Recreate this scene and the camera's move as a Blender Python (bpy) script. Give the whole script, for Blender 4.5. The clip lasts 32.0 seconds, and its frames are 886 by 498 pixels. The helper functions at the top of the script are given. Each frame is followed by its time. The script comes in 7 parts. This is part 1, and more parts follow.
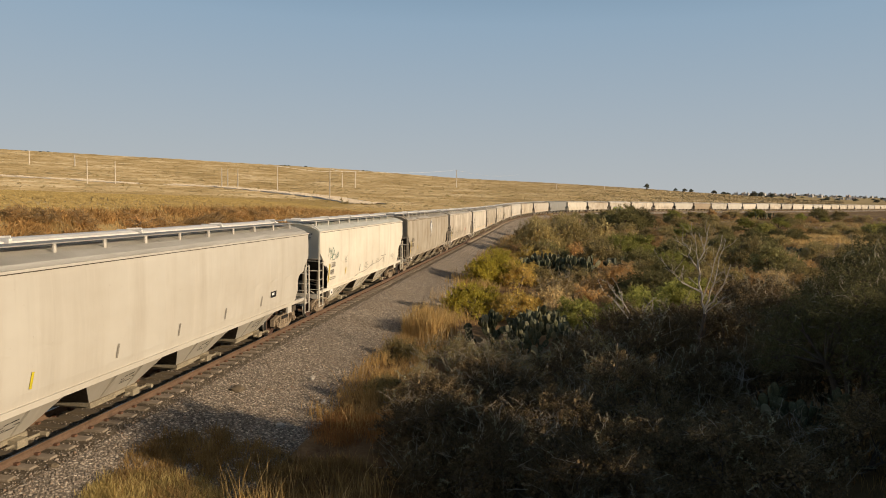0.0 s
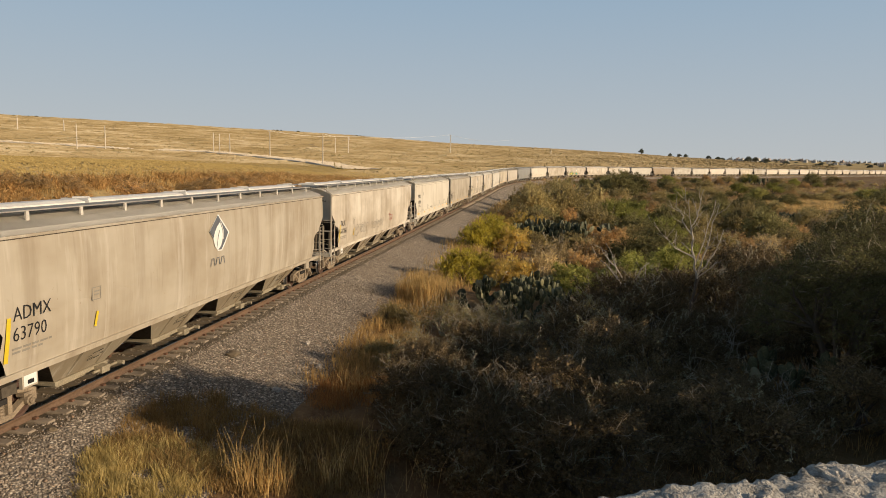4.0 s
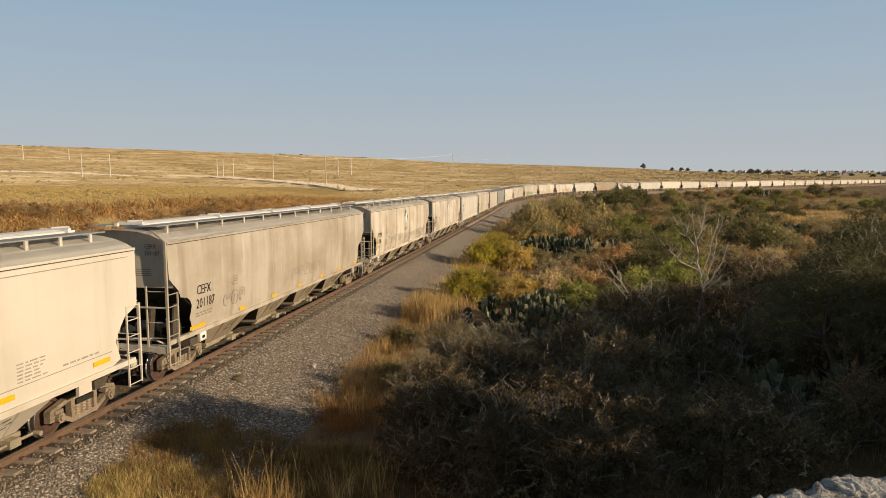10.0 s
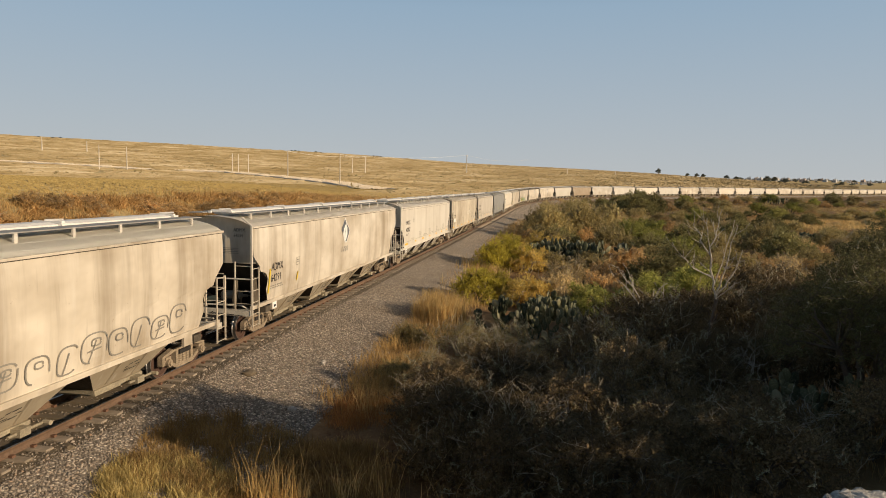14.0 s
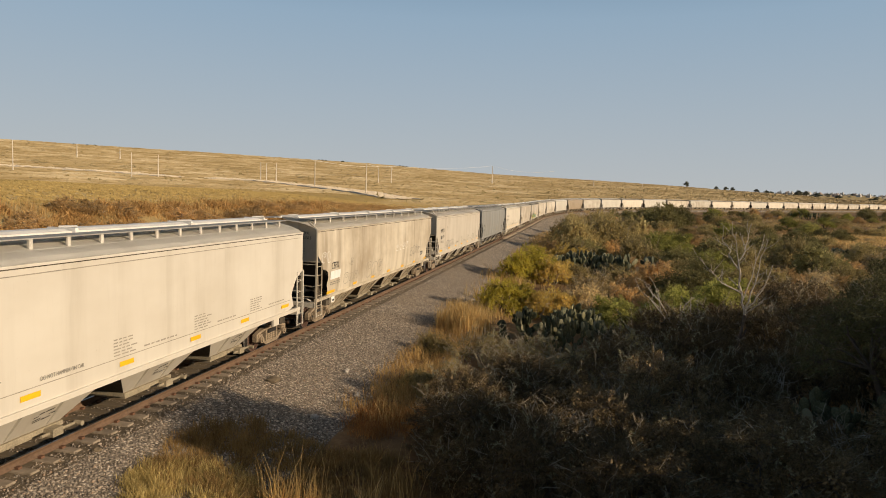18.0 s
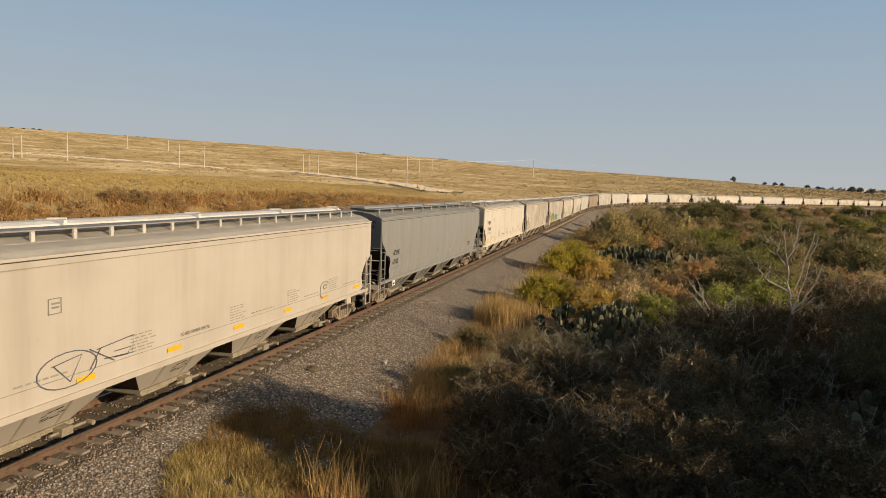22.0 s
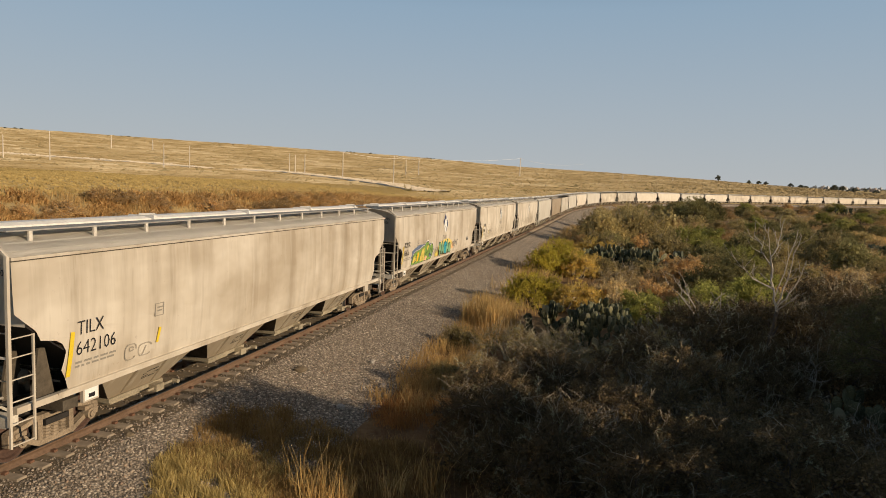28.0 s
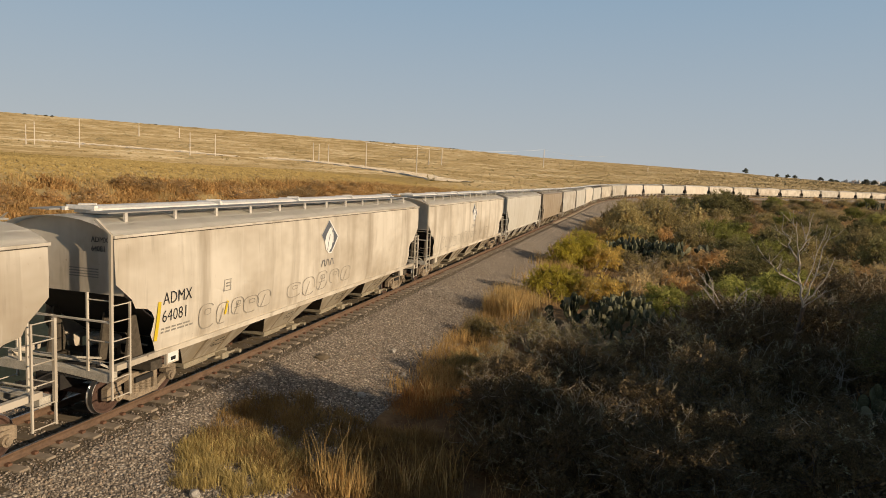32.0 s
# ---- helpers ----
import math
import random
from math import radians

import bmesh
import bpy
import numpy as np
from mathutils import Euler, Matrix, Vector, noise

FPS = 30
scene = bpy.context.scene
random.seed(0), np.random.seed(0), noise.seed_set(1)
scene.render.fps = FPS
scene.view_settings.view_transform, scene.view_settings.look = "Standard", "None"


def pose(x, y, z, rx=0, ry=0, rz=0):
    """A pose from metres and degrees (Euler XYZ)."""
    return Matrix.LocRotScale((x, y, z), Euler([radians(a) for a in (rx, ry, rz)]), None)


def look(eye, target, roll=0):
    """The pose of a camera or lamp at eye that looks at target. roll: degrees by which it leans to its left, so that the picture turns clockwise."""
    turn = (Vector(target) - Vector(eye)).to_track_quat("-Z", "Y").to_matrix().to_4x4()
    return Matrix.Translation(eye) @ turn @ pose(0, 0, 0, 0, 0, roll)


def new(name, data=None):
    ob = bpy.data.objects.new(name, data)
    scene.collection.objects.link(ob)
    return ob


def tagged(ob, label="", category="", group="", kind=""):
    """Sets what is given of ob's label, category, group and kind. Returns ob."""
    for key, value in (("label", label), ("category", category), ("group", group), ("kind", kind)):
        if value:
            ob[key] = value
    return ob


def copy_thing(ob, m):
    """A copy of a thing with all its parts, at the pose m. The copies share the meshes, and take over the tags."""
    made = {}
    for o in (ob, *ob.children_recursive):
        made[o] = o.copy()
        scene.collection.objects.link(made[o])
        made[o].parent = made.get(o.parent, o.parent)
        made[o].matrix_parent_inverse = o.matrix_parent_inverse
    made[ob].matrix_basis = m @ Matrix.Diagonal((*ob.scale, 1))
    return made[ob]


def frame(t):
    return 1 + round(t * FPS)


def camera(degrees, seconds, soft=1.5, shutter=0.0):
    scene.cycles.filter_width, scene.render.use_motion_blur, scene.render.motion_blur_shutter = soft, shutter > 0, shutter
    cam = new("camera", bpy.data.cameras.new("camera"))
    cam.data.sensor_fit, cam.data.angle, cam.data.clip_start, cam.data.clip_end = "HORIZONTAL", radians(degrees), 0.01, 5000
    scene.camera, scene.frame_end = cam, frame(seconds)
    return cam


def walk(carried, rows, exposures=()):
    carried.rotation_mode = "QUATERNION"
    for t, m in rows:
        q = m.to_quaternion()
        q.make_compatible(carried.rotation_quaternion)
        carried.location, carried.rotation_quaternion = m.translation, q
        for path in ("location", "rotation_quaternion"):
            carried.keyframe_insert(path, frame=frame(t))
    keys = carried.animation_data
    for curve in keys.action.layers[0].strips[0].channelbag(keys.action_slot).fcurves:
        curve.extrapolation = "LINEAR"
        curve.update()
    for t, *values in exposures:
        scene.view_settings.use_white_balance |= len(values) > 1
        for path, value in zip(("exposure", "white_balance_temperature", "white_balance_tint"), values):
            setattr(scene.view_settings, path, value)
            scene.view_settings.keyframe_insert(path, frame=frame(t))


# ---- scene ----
cam = camera(67.3, 32.0, soft=0.9)
ROWS = [
    (0.0, 8.97, -4.19, -1.19),
    (0.5, 8.31, -4.17, -1.07),
    (1.0, 8.08, -4.58, -0.73),
    (1.5, 7.83, -4.97, -0.26),
    (2.0, 8.14, -5.48, 0.21),
    (2.5, 8.80, -5.64, -0.42),
    (3.0, 9.01, -6.90, -0.40),
    (3.5, 8.70, -7.19, -0.97),
    (5.5, 7.63, -5.89, -0.94),
    (6.0, 6.98, -5.26, -0.62),
    (6.5, 6.27, -5.12, 0.10),
    (7.0, 6.83, -4.86, 0.39),
    (7.5, 5.76, -5.27, 0.19),
    (8.0, 5.54, -5.74, 0.80),
    (8.5, 6.48, -5.58, 0.75),
    (9.0, 6.44, -5.68, 0.89),
    (9.5, 7.35, -4.98, 0.93),
    (10.0, 8.68, -5.48, 0.20),
    (10.5, 8.98, -6.16, 0.15),
    (11.0, 8.71, -5.94, 0.08),
    (11.5, 8.83, -5.84, -0.14),
    (12.0, 8.87, -6.20, -0.06),
    (12.5, 9.23, -5.99, -0.54),
    (13.0, 9.17, -5.76, -0.67),
    (13.5, 9.87, -5.67, -0.58),
    (14.0, 9.84, -5.47, -1.13),
    (14.5, 10.13, -4.87, -0.85),
    (16.5, 11.50, -5.27, -1.40),
    (17.0, 11.53, -4.93, -1.41),
    (17.5, 12.13, -4.62, -1.49),
    (18.0, 12.02, -4.63, -1.78),
    (18.5, 12.25, -4.96, -1.53),
    (19.0, 12.86, -5.15, -1.42),
    (19.5, 12.66, -4.89, -1.36),
    (20.0, 12.69, -4.80, -1.51),
    (20.5, 13.89, -4.71, -1.51),
    (21.0, 14.76, -4.68, -1.55),
    (21.5, 15.59, -4.80, -1.59),
    (22.0, 15.47, -5.33, -2.24),
    (22.5, 14.26, -4.97, -2.11),
    (23.0, 14.43, -4.37, -1.70),
    (23.5, 15.86, -4.57, -1.92),
    (24.0, 16.03, -5.11, -2.38),
    (24.5, 15.44, -5.10, -2.27),
    (25.0, 15.63, -5.24, -2.00),
    (25.5, 15.39, -5.58, -1.88),
    (27.5, 15.12, -5.48, -2.30),
    (28.0, 14.35, -5.36, -2.13),
    (28.5, 14.36, -5.87, -2.58),
    (29.0, 14.43, -6.15, -2.72),
    (29.5, 14.93, -5.65, -2.77),
    (30.0, 15.13, -5.69, -2.50),
    (30.5, 15.24, -5.13, -2.28),
    (31.0, 15.63, -5.38, -2.43),
    (31.5, 15.69, -5.67, -2.68),
    (32.0, 16.31, -6.26, -2.68),
]
EYE = 5.8
walk(cam, [(t, pose(0, 0, EYE, 90 + p, r, y)) for t, y, p, r in ROWS],
     [(0.0, 0.0), (2.0, 0.02), (3.5, 0.08), (6.0, 0.11), (8.0, 0.08), (12.0, 0.12), (14.0, 0.08), (17.0, 0.04), (20.0, 0.04), (24.0, 0.0), (32.0, 0.0)])

# ---- light ----
SUN_EL, SUN_AZ = 18.0, 106.0
world = bpy.data.worlds.new("sky")
scene.world = world
world.use_nodes = True
_n, _l = world.node_tree.nodes, world.node_tree.links
_sky = _n.new("ShaderNodeTexSky")
_sky.sky_type, _sky.sun_disc = "NISHITA", False
_sky.sun_elevation, _sky.sun_rotation = radians(SUN_EL), radians(SUN_AZ)
_sky.air_density, _sky.dust_density, _sky.ozone_density = 1.0, 0.6, 1.0
_n["Background"].inputs[1].default_value = 0.11
_haze = _n.new("ShaderNodeMix")
_haze.data_type = "RGBA"
_dir, _sep, _thin = _n.new("ShaderNodeTexCoord"), _n.new("ShaderNodeSeparateXYZ"), _n.new("ShaderNodeValToRGB")
_l.new(_dir.outputs["Generated"], _sep.inputs[0])
_l.new(_sep.outputs["Z"], _thin.inputs[0])
for _i, (_p, _v) in enumerate(((0.0, 0.95), (0.25, 0.85), (0.42, 0.40), (1.0, 0.03))):
    _e = _thin.color_ramp.elements[_i] if _i < 2 else _thin.color_ramp.elements.new(_p)
    _e.position, _e.color = _p, (_v, _v, _v, 1)
_l.new(_thin.outputs[0], _haze.inputs[0])
_tint = _n.new("ShaderNodeValToRGB")
_tint.color_ramp.elements[0].position, _tint.color_ramp.elements[0].color = 0.0, (0.88, 0.92, 0.94, 1)
_tint.color_ramp.elements[1].position, _tint.color_ramp.elements[1].color = 0.30, (0.53, 0.79, 1.06, 1)
_full = _n.new("ShaderNodeVectorMath")
_full.operation = "SCALE"
_full.inputs["Scale"].default_value = 4.9
_l.new(_sep.outputs["Z"], _tint.inputs[0])
_l.new(_tint.outputs[0], _full.inputs[0])
_l.new(_full.outputs[0], _haze.inputs[7])
_dim = _n.new("ShaderNodeVectorMath")
_dim.operation = "SCALE"
_dim.inputs["Scale"].default_value = 0.35
_l.new(_sky.outputs[0], _dim.inputs[0])
_l.new(_dim.outputs[0], _haze.inputs[6])
_l.new(_haze.outputs[2], _n["Background"].inputs[0])
sun = new("sun", bpy.data.lights.new("sun", "SUN"))
sun.data.energy, sun.data.angle, sun.data.color = 4.7, radians(0.55), (1.0, 0.785, 0.535)
_d = Vector((math.sin(radians(SUN_AZ)) * math.cos(radians(SUN_EL)), math.cos(radians(SUN_AZ)) * math.cos(radians(SUN_EL)), math.sin(radians(SUN_EL))))
sun.matrix_world = look(_d * 50, (0, 0, 0))
scene.view_settings.exposure = 0.0

# ---- tools ----
def obj(name, bm, material, parent=None, label="", smooth=False):
    me = bpy.data.meshes.new(name)
    bm.to_mesh(me)
    bm.free()
    for m in material if isinstance(material, (list, tuple)) else [material]:
        me.materials.append(m)
    if smooth:
        me.polygons.foreach_set("use_smooth", [True] * len(me.polygons))
    ob = new(name, me)
    if parent is not None:
        ob.parent = parent
    if label:
        tagged(ob, label)
    return ob


part = obj


def raw(name, verts, faces, material, parent=None, smooth=False):
    """One mesh object from arrays of corners and equal-sided faces."""
    me = bpy.data.meshes.new(name)
    v, f = np.asarray(verts, float), np.asarray(faces, int)
    me.vertices.add(len(v))
    me.vertices.foreach_set("co", v.ravel())
    me.loops.add(f.size)
    me.loops.foreach_set("vertex_index", f.ravel())
    me.polygons.add(len(f))
    me.polygons.foreach_set("loop_start", np.arange(len(f)) * f.shape[1])
    me.update(calc_edges=True)
    for m in material if isinstance(material, (list, tuple)) else [material]:
        me.materials.append(m)
    if smooth:
        me.polygons.foreach_set("use_smooth", [True] * len(f))
    ob = new(name, me)
    if parent is not None:
        ob.parent = parent
    return ob


def empty(name, m=None, parent=None):
    ob = new(name)
    ob.empty_display_size = 0.3
    if m is not None:
        ob.matrix_basis = m
    if parent is not None:
        ob.parent = parent
    return ob


def box(bm, x0, x1, y0, y1, z0, z1, m=None):
    vs = [bm.verts.new((x, y, z)) for x in (x0, x1) for y in (y0, y1) for z in (z0, z1)]
    for q in ((0, 1, 3, 2), (4, 6, 7, 5), (0, 4, 5, 1), (2, 3, 7, 6), (0, 2, 6, 4), (1, 5, 7, 3)):
        bm.faces.new([vs[i] for i in q])
    if m is not None:
        bmesh.ops.transform(bm, matrix=m, verts=vs)
    return vs


def hull(bm, ring_a, ring_b):
    """A solid between two rings of equal count."""
    a, b = [bm.verts.new(p) for p in ring_a], [bm.verts.new(p) for p in ring_b]
    n = len(a)
    for i in range(n):
        bm.faces.new((a[i], a[(i + 1) % n], b[(i + 1) % n], b[i]))
    bm.faces.new(a[::-1])
    bm.faces.new(b)
    return a + b


def rod(bm, p, q, r, seg=6, r2=None):
    p, q = Vector(p), Vector(q)
    t = (q - p).to_track_quat("Z", "Y").to_matrix()
    ring = [t @ Vector((math.cos(2 * math.pi * i / seg), math.sin(2 * math.pi * i / seg), 0)) for i in range(seg)]
    r2 = r if r2 is None else r2
    return hull(bm, [p + c * r for c in ring], [q + c * r2 for c in ring])


def lathe(bm, prof, axis="x", seg=24):
    """Turn a profile of (along, radius) about an axis."""
    rings = []
    for a, r in prof:
        ring = []
        for i in range(seg):
            c, s = r * math.cos(2 * math.pi * i / seg), r * math.sin(2 * math.pi * i / seg)
            ring.append(bm.verts.new((a, c, s) if axis == "x" else (c, a, s) if axis == "y" else (c, s, a)))
        rings.append(ring)
    for u, v in zip(rings, rings[1:]):
        for i in range(seg):
            bm.faces.new((u[i], u[(i + 1) % seg], v[(i + 1) % seg], v[i]))
    bm.faces.new(rings[0][::-1])
    bm.faces.new(rings[-1])


def smooth01(a, b, x):
    t = np.clip((np.asarray(x, float) - a) / (b - a), 0, 1)
    return t * t * (3 - 2 * t)


# ---- track line: straight, then a long right-hand bend and straight again ----
def _line():
    a, rad, m, c = 140.0, 250.0, 160.0, 80.0
    x, y, h, out = -12.2, 0.0, 0.0, []
    for s in range(1400):
        out.append((x, y, h))
        k = 0.0 if s < a else min((s - a) / c, 1) / rad if s < a + m else max(1 - (s - a - m) / c, 0) / rad
        h += k
        x, y = x + math.sin(h), y + math.cos(h)
    return np.array(out)


LINE = _line()
RISE_S, RISE_Z = (-500, 110, 150, 200, 270, 370, 600, 800, 1400), (0, 0, 0.15, 0.75, 1.75, 2.5, 3.9, 5.2, 9.0)


def rise(s):
    return np.interp(s, RISE_S, RISE_Z)


def along(s, side=0.0, up=0.0):
    """The place on the track s metres on, side metres to the right of its middle and up metres over the rail."""
    if s < 0:
        return Vector((-12.2 + side, s, up))
    i = min(int(s), 1398)
    p = LINE[i] * (1 - (s - i)) + LINE[i + 1] * (s - i)
    return Vector((p[0] + side * math.cos(p[2]), p[1] - side * math.sin(p[2]), float(rise(s)) + up))


def offset(x, y):
    """Signed distance to the right of the track and the chainage, for arrays."""
    x, y = np.asarray(x, float).ravel(), np.asarray(y, float).ravel()
    u, s = x + 12.2, y.copy()
    far = y > 120
    if far.any():
        ls = LINE[100:1400:4]
        fx, fy = x[far], y[far]
        d = (fx[:, None] - ls[None, :, 0]) ** 2 + (fy[:, None] - ls[None, :, 1]) ** 2
        k = d.argmin(1)
        px, py, ph = ls[k].T
        u[far] = (fx - px) * np.cos(ph) - (fy - py) * np.sin(ph)
        s[far] = 100 + 4 * k
    return u, s


CREST_A = (-180, -60, -43, -31, -18, -8, 1, 8, 14, 18, 24, 32, 60, 180)
CREST_E = (3.1, 3.1, 2.97, 2.81, 2.46, 1.9, 1.59, 1.26, 0.85, 0.53, 0.3, 0.25, 0.2, 0.2)


def ground_z(x, y):
    x, y = np.asarray(x, float), np.asarray(y, float)
    shape = x.shape
    x, y = x.ravel(), y.ravel()
    u, s = offset(x, y)
    d, az = np.hypot(x, y), np.degrees(np.arctan2(x, y))
    z = rise(s) - 1.05
    bank = 6.5 * (1 - smooth01(70, 230, s))
    left = smooth01(8, 34, -u)
    top = 5.8 + 1200 * np.tan(np.radians(np.interp(az, CREST_A, CREST_E)))
    f = np.clip((d - 60) / 1140, 0, 1.0) ** 1.6
    back = smooth01(900, 2600, d) * 28 * smooth01(9, 18, az) * (1 - smooth01(60, 90, az))
    z = z + left * bank + smooth01(6, 60, -u) * f * np.maximum(top - z - left * bank, 0) + back
    z = z - 0.5 * smooth01(5, 14, u)
    rough = np.array([noise.noise((a * 0.11, b * 0.11, 3.0)) + 0.5 * noise.noise((a * 0.4, b * 0.4, 7.0)) for a, b in zip(x, y)])
    z = z + rough * 0.22 * smooth01(5, 12, np.abs(u)) * (1 + 3 * smooth01(100, 700, d))
    return z.reshape(shape)


BED = np.array([(-3.9, -1.3), (-3.4, -0.75), (-2.0, -0.27), (-1.2, -0.235), (0, -0.25), (1.2, -0.235), (1.6, -0.25), (2.6, -0.52), (3.4, -0.66), (4.6, -0.82), (5.6, -1.05), (6.2, -1.3)])


def top_z(x, y):
    """The upper surface, ballast or ground."""
    u, s = offset(x, y)
    bed = np.where((u > -3.9) & (u < 6.2), rise(s) + np.interp(u, BED[:, 0], BED[:, 1]), -99)
    return np.maximum(ground_z(x, y), bed.reshape(np.shape(x)))


def gz(x, y):
    return float(ground_z(np.array([x]), np.array([y]))[0])

# ---- materials ----
def shader(name, rough=0.8, metal=0.0, spec=0.3):
    m = bpy.data.materials.new(name)
    m.use_nodes = True
    nt = m.node_tree
    b = nt.nodes["Principled BSDF"]
    b.inputs["Roughness"].default_value, b.inputs["Metallic"].default_value = rough, metal
    b.inputs["Specular IOR Level"].default_value = spec
    return m, nt, b


def coords(nt, kind="Object", scale=(1, 1, 1), spread=False):
    tc = nt.nodes.new("ShaderNodeTexCoord")
    mp = nt.nodes.new("ShaderNodeMapping")
    mp.inputs["Scale"].default_value = scale
    if spread:
        info, mul = nt.nodes.new("ShaderNodeObjectInfo"), nt.nodes.new("ShaderNodeVectorMath")
        mul.operation = "SCALE"
        mul.inputs[0].default_value = (37.0, 91.0, 53.0)
        nt.links.new(info.outputs["Random"], mul.inputs["Scale"])
        nt.links.new(mul.outputs[0], mp.inputs["Location"])
    if kind == "World":
        geo = nt.nodes.new("ShaderNodeNewGeometry")
        nt.links.new(geo.outputs["Position"], mp.inputs["Vector"])
    else:
        nt.links.new(tc.outputs[kind], mp.inputs["Vector"])
    return mp.outputs[0]


def nz(nt, vec, scale, detail=4.0, rough=0.55, dist=0.0):
    n = nt.nodes.new("ShaderNodeTexNoise")
    n.inputs["Scale"].default_value, n.inputs["Detail"].default_value = scale, detail
    n.inputs["Roughness"].default_value, n.inputs["Distortion"].default_value = rough, dist
    nt.links.new(vec, n.inputs["Vector"])
    return n.outputs["Fac"]


def ramp(nt, fac, stops):
    r = nt.nodes.new("ShaderNodeValToRGB")
    e = r.color_ramp.elements
    while len(e) < len(stops):
        e.new(0.5)
    for k, (p, c) in zip(e, stops):
        k.position, k.color = p, (c, c, c, 1) if isinstance(c, (int, float)) else (*c, 1)
    nt.links.new(fac, r.inputs[0])
    return r.outputs[0]


def mix(nt, fac, a, b, how="MIX"):
    n = nt.nodes.new("ShaderNodeMix")
    n.data_type, n.blend_type = "RGBA", how
    for sock, v in ((n.inputs[0], fac), (n.inputs[6], a), (n.inputs[7], b)):
        if isinstance(v, bpy.types.NodeSocket):
            nt.links.new(v, sock)
        elif isinstance(v, (int, float)):
            sock.default_value = v
        else:
            sock.default_value = (*v, 1)
    return n.outputs[2]


def bump(nt, b, height, strength=0.3, dist=0.02):
    n = nt.nodes.new("ShaderNodeBump")
    n.inputs["Strength"].default_value, n.inputs["Distance"].default_value = strength, dist
    nt.links.new(height, n.inputs["Height"])
    nt.links.new(n.outputs[0], b.inputs["Normal"])


def plain(name, col, rough=0.7, metal=0.0, scale=3.0, vary=0.25, bumpy=0.0, spread=True, spec=0.3):
    """A surface of one colour with two scales of tone and fine relief."""
    m, nt, b = shader(name, rough, metal, spec)
    v = coords(nt, "Object", spread=spread)
    big, fine = nz(nt, v, scale, 3), nz(nt, v, scale * 9, 5)
    tone = mix(nt, 0.5, big, fine)
    lo, hi = [c * (1 - vary) for c in col], [min(c * (1 + vary), 1) for c in col]
    nt.links.new(ramp(nt, tone, [(0.32, lo), (0.68, hi)]), b.inputs["Base Color"])
    if bumpy:
        bump(nt, b, fine, bumpy, 0.01)
    return m


def hue_leaf(name, cols, rough=0.75, glow=0.25):
    """Leaves: one hue a plant, tone from leaf to leaf, and some light let through."""
    m, nt, b = shader(name, rough, 0.0, 0.25)
    geo, info = nt.nodes.new("ShaderNodeNewGeometry"), nt.nodes.new("ShaderNodeObjectInfo")
    a = ramp(nt, geo.outputs["Random Per Island"], [(i / max(len(cols) - 1, 1), c) for i, c in enumerate(cols)])
    hsv = nt.nodes.new("ShaderNodeHueSaturation")
    mr = nt.nodes.new("ShaderNodeMapRange")
    mr.inputs["To Min"].default_value, mr.inputs["To Max"].default_value = 0.75, 1.45
    nt.links.new(info.outputs["Random"], mr.inputs["Value"])
    nt.links.new(mr.outputs[0], hsv.inputs["Value"])
    clump = nz(nt, coords(nt, "Object", spread=True), 1.3, 3, 0.6)
    nt.links.new(mix(nt, 1.0, a, ramp(nt, clump, [(0.36, 0.62), (0.64, 1.0)]), "MULTIPLY"), hsv.inputs["Color"])
    nt.links.new(hsv.outputs[0], b.inputs["Base Color"])
    tr = nt.nodes.new("ShaderNodeBsdfTranslucent")
    nt.links.new(hsv.outputs[0], tr.inputs["Color"])
    ms = nt.nodes.new("ShaderNodeMixShader")
    ms.inputs[0].default_value = glow
    nt.links.new(b.outputs[0], ms.inputs[1])
    nt.links.new(tr.outputs[0], ms.inputs[2])
    nt.links.new(ms.outputs[0], nt.nodes["Material Output"].inputs["Surface"])
    return m


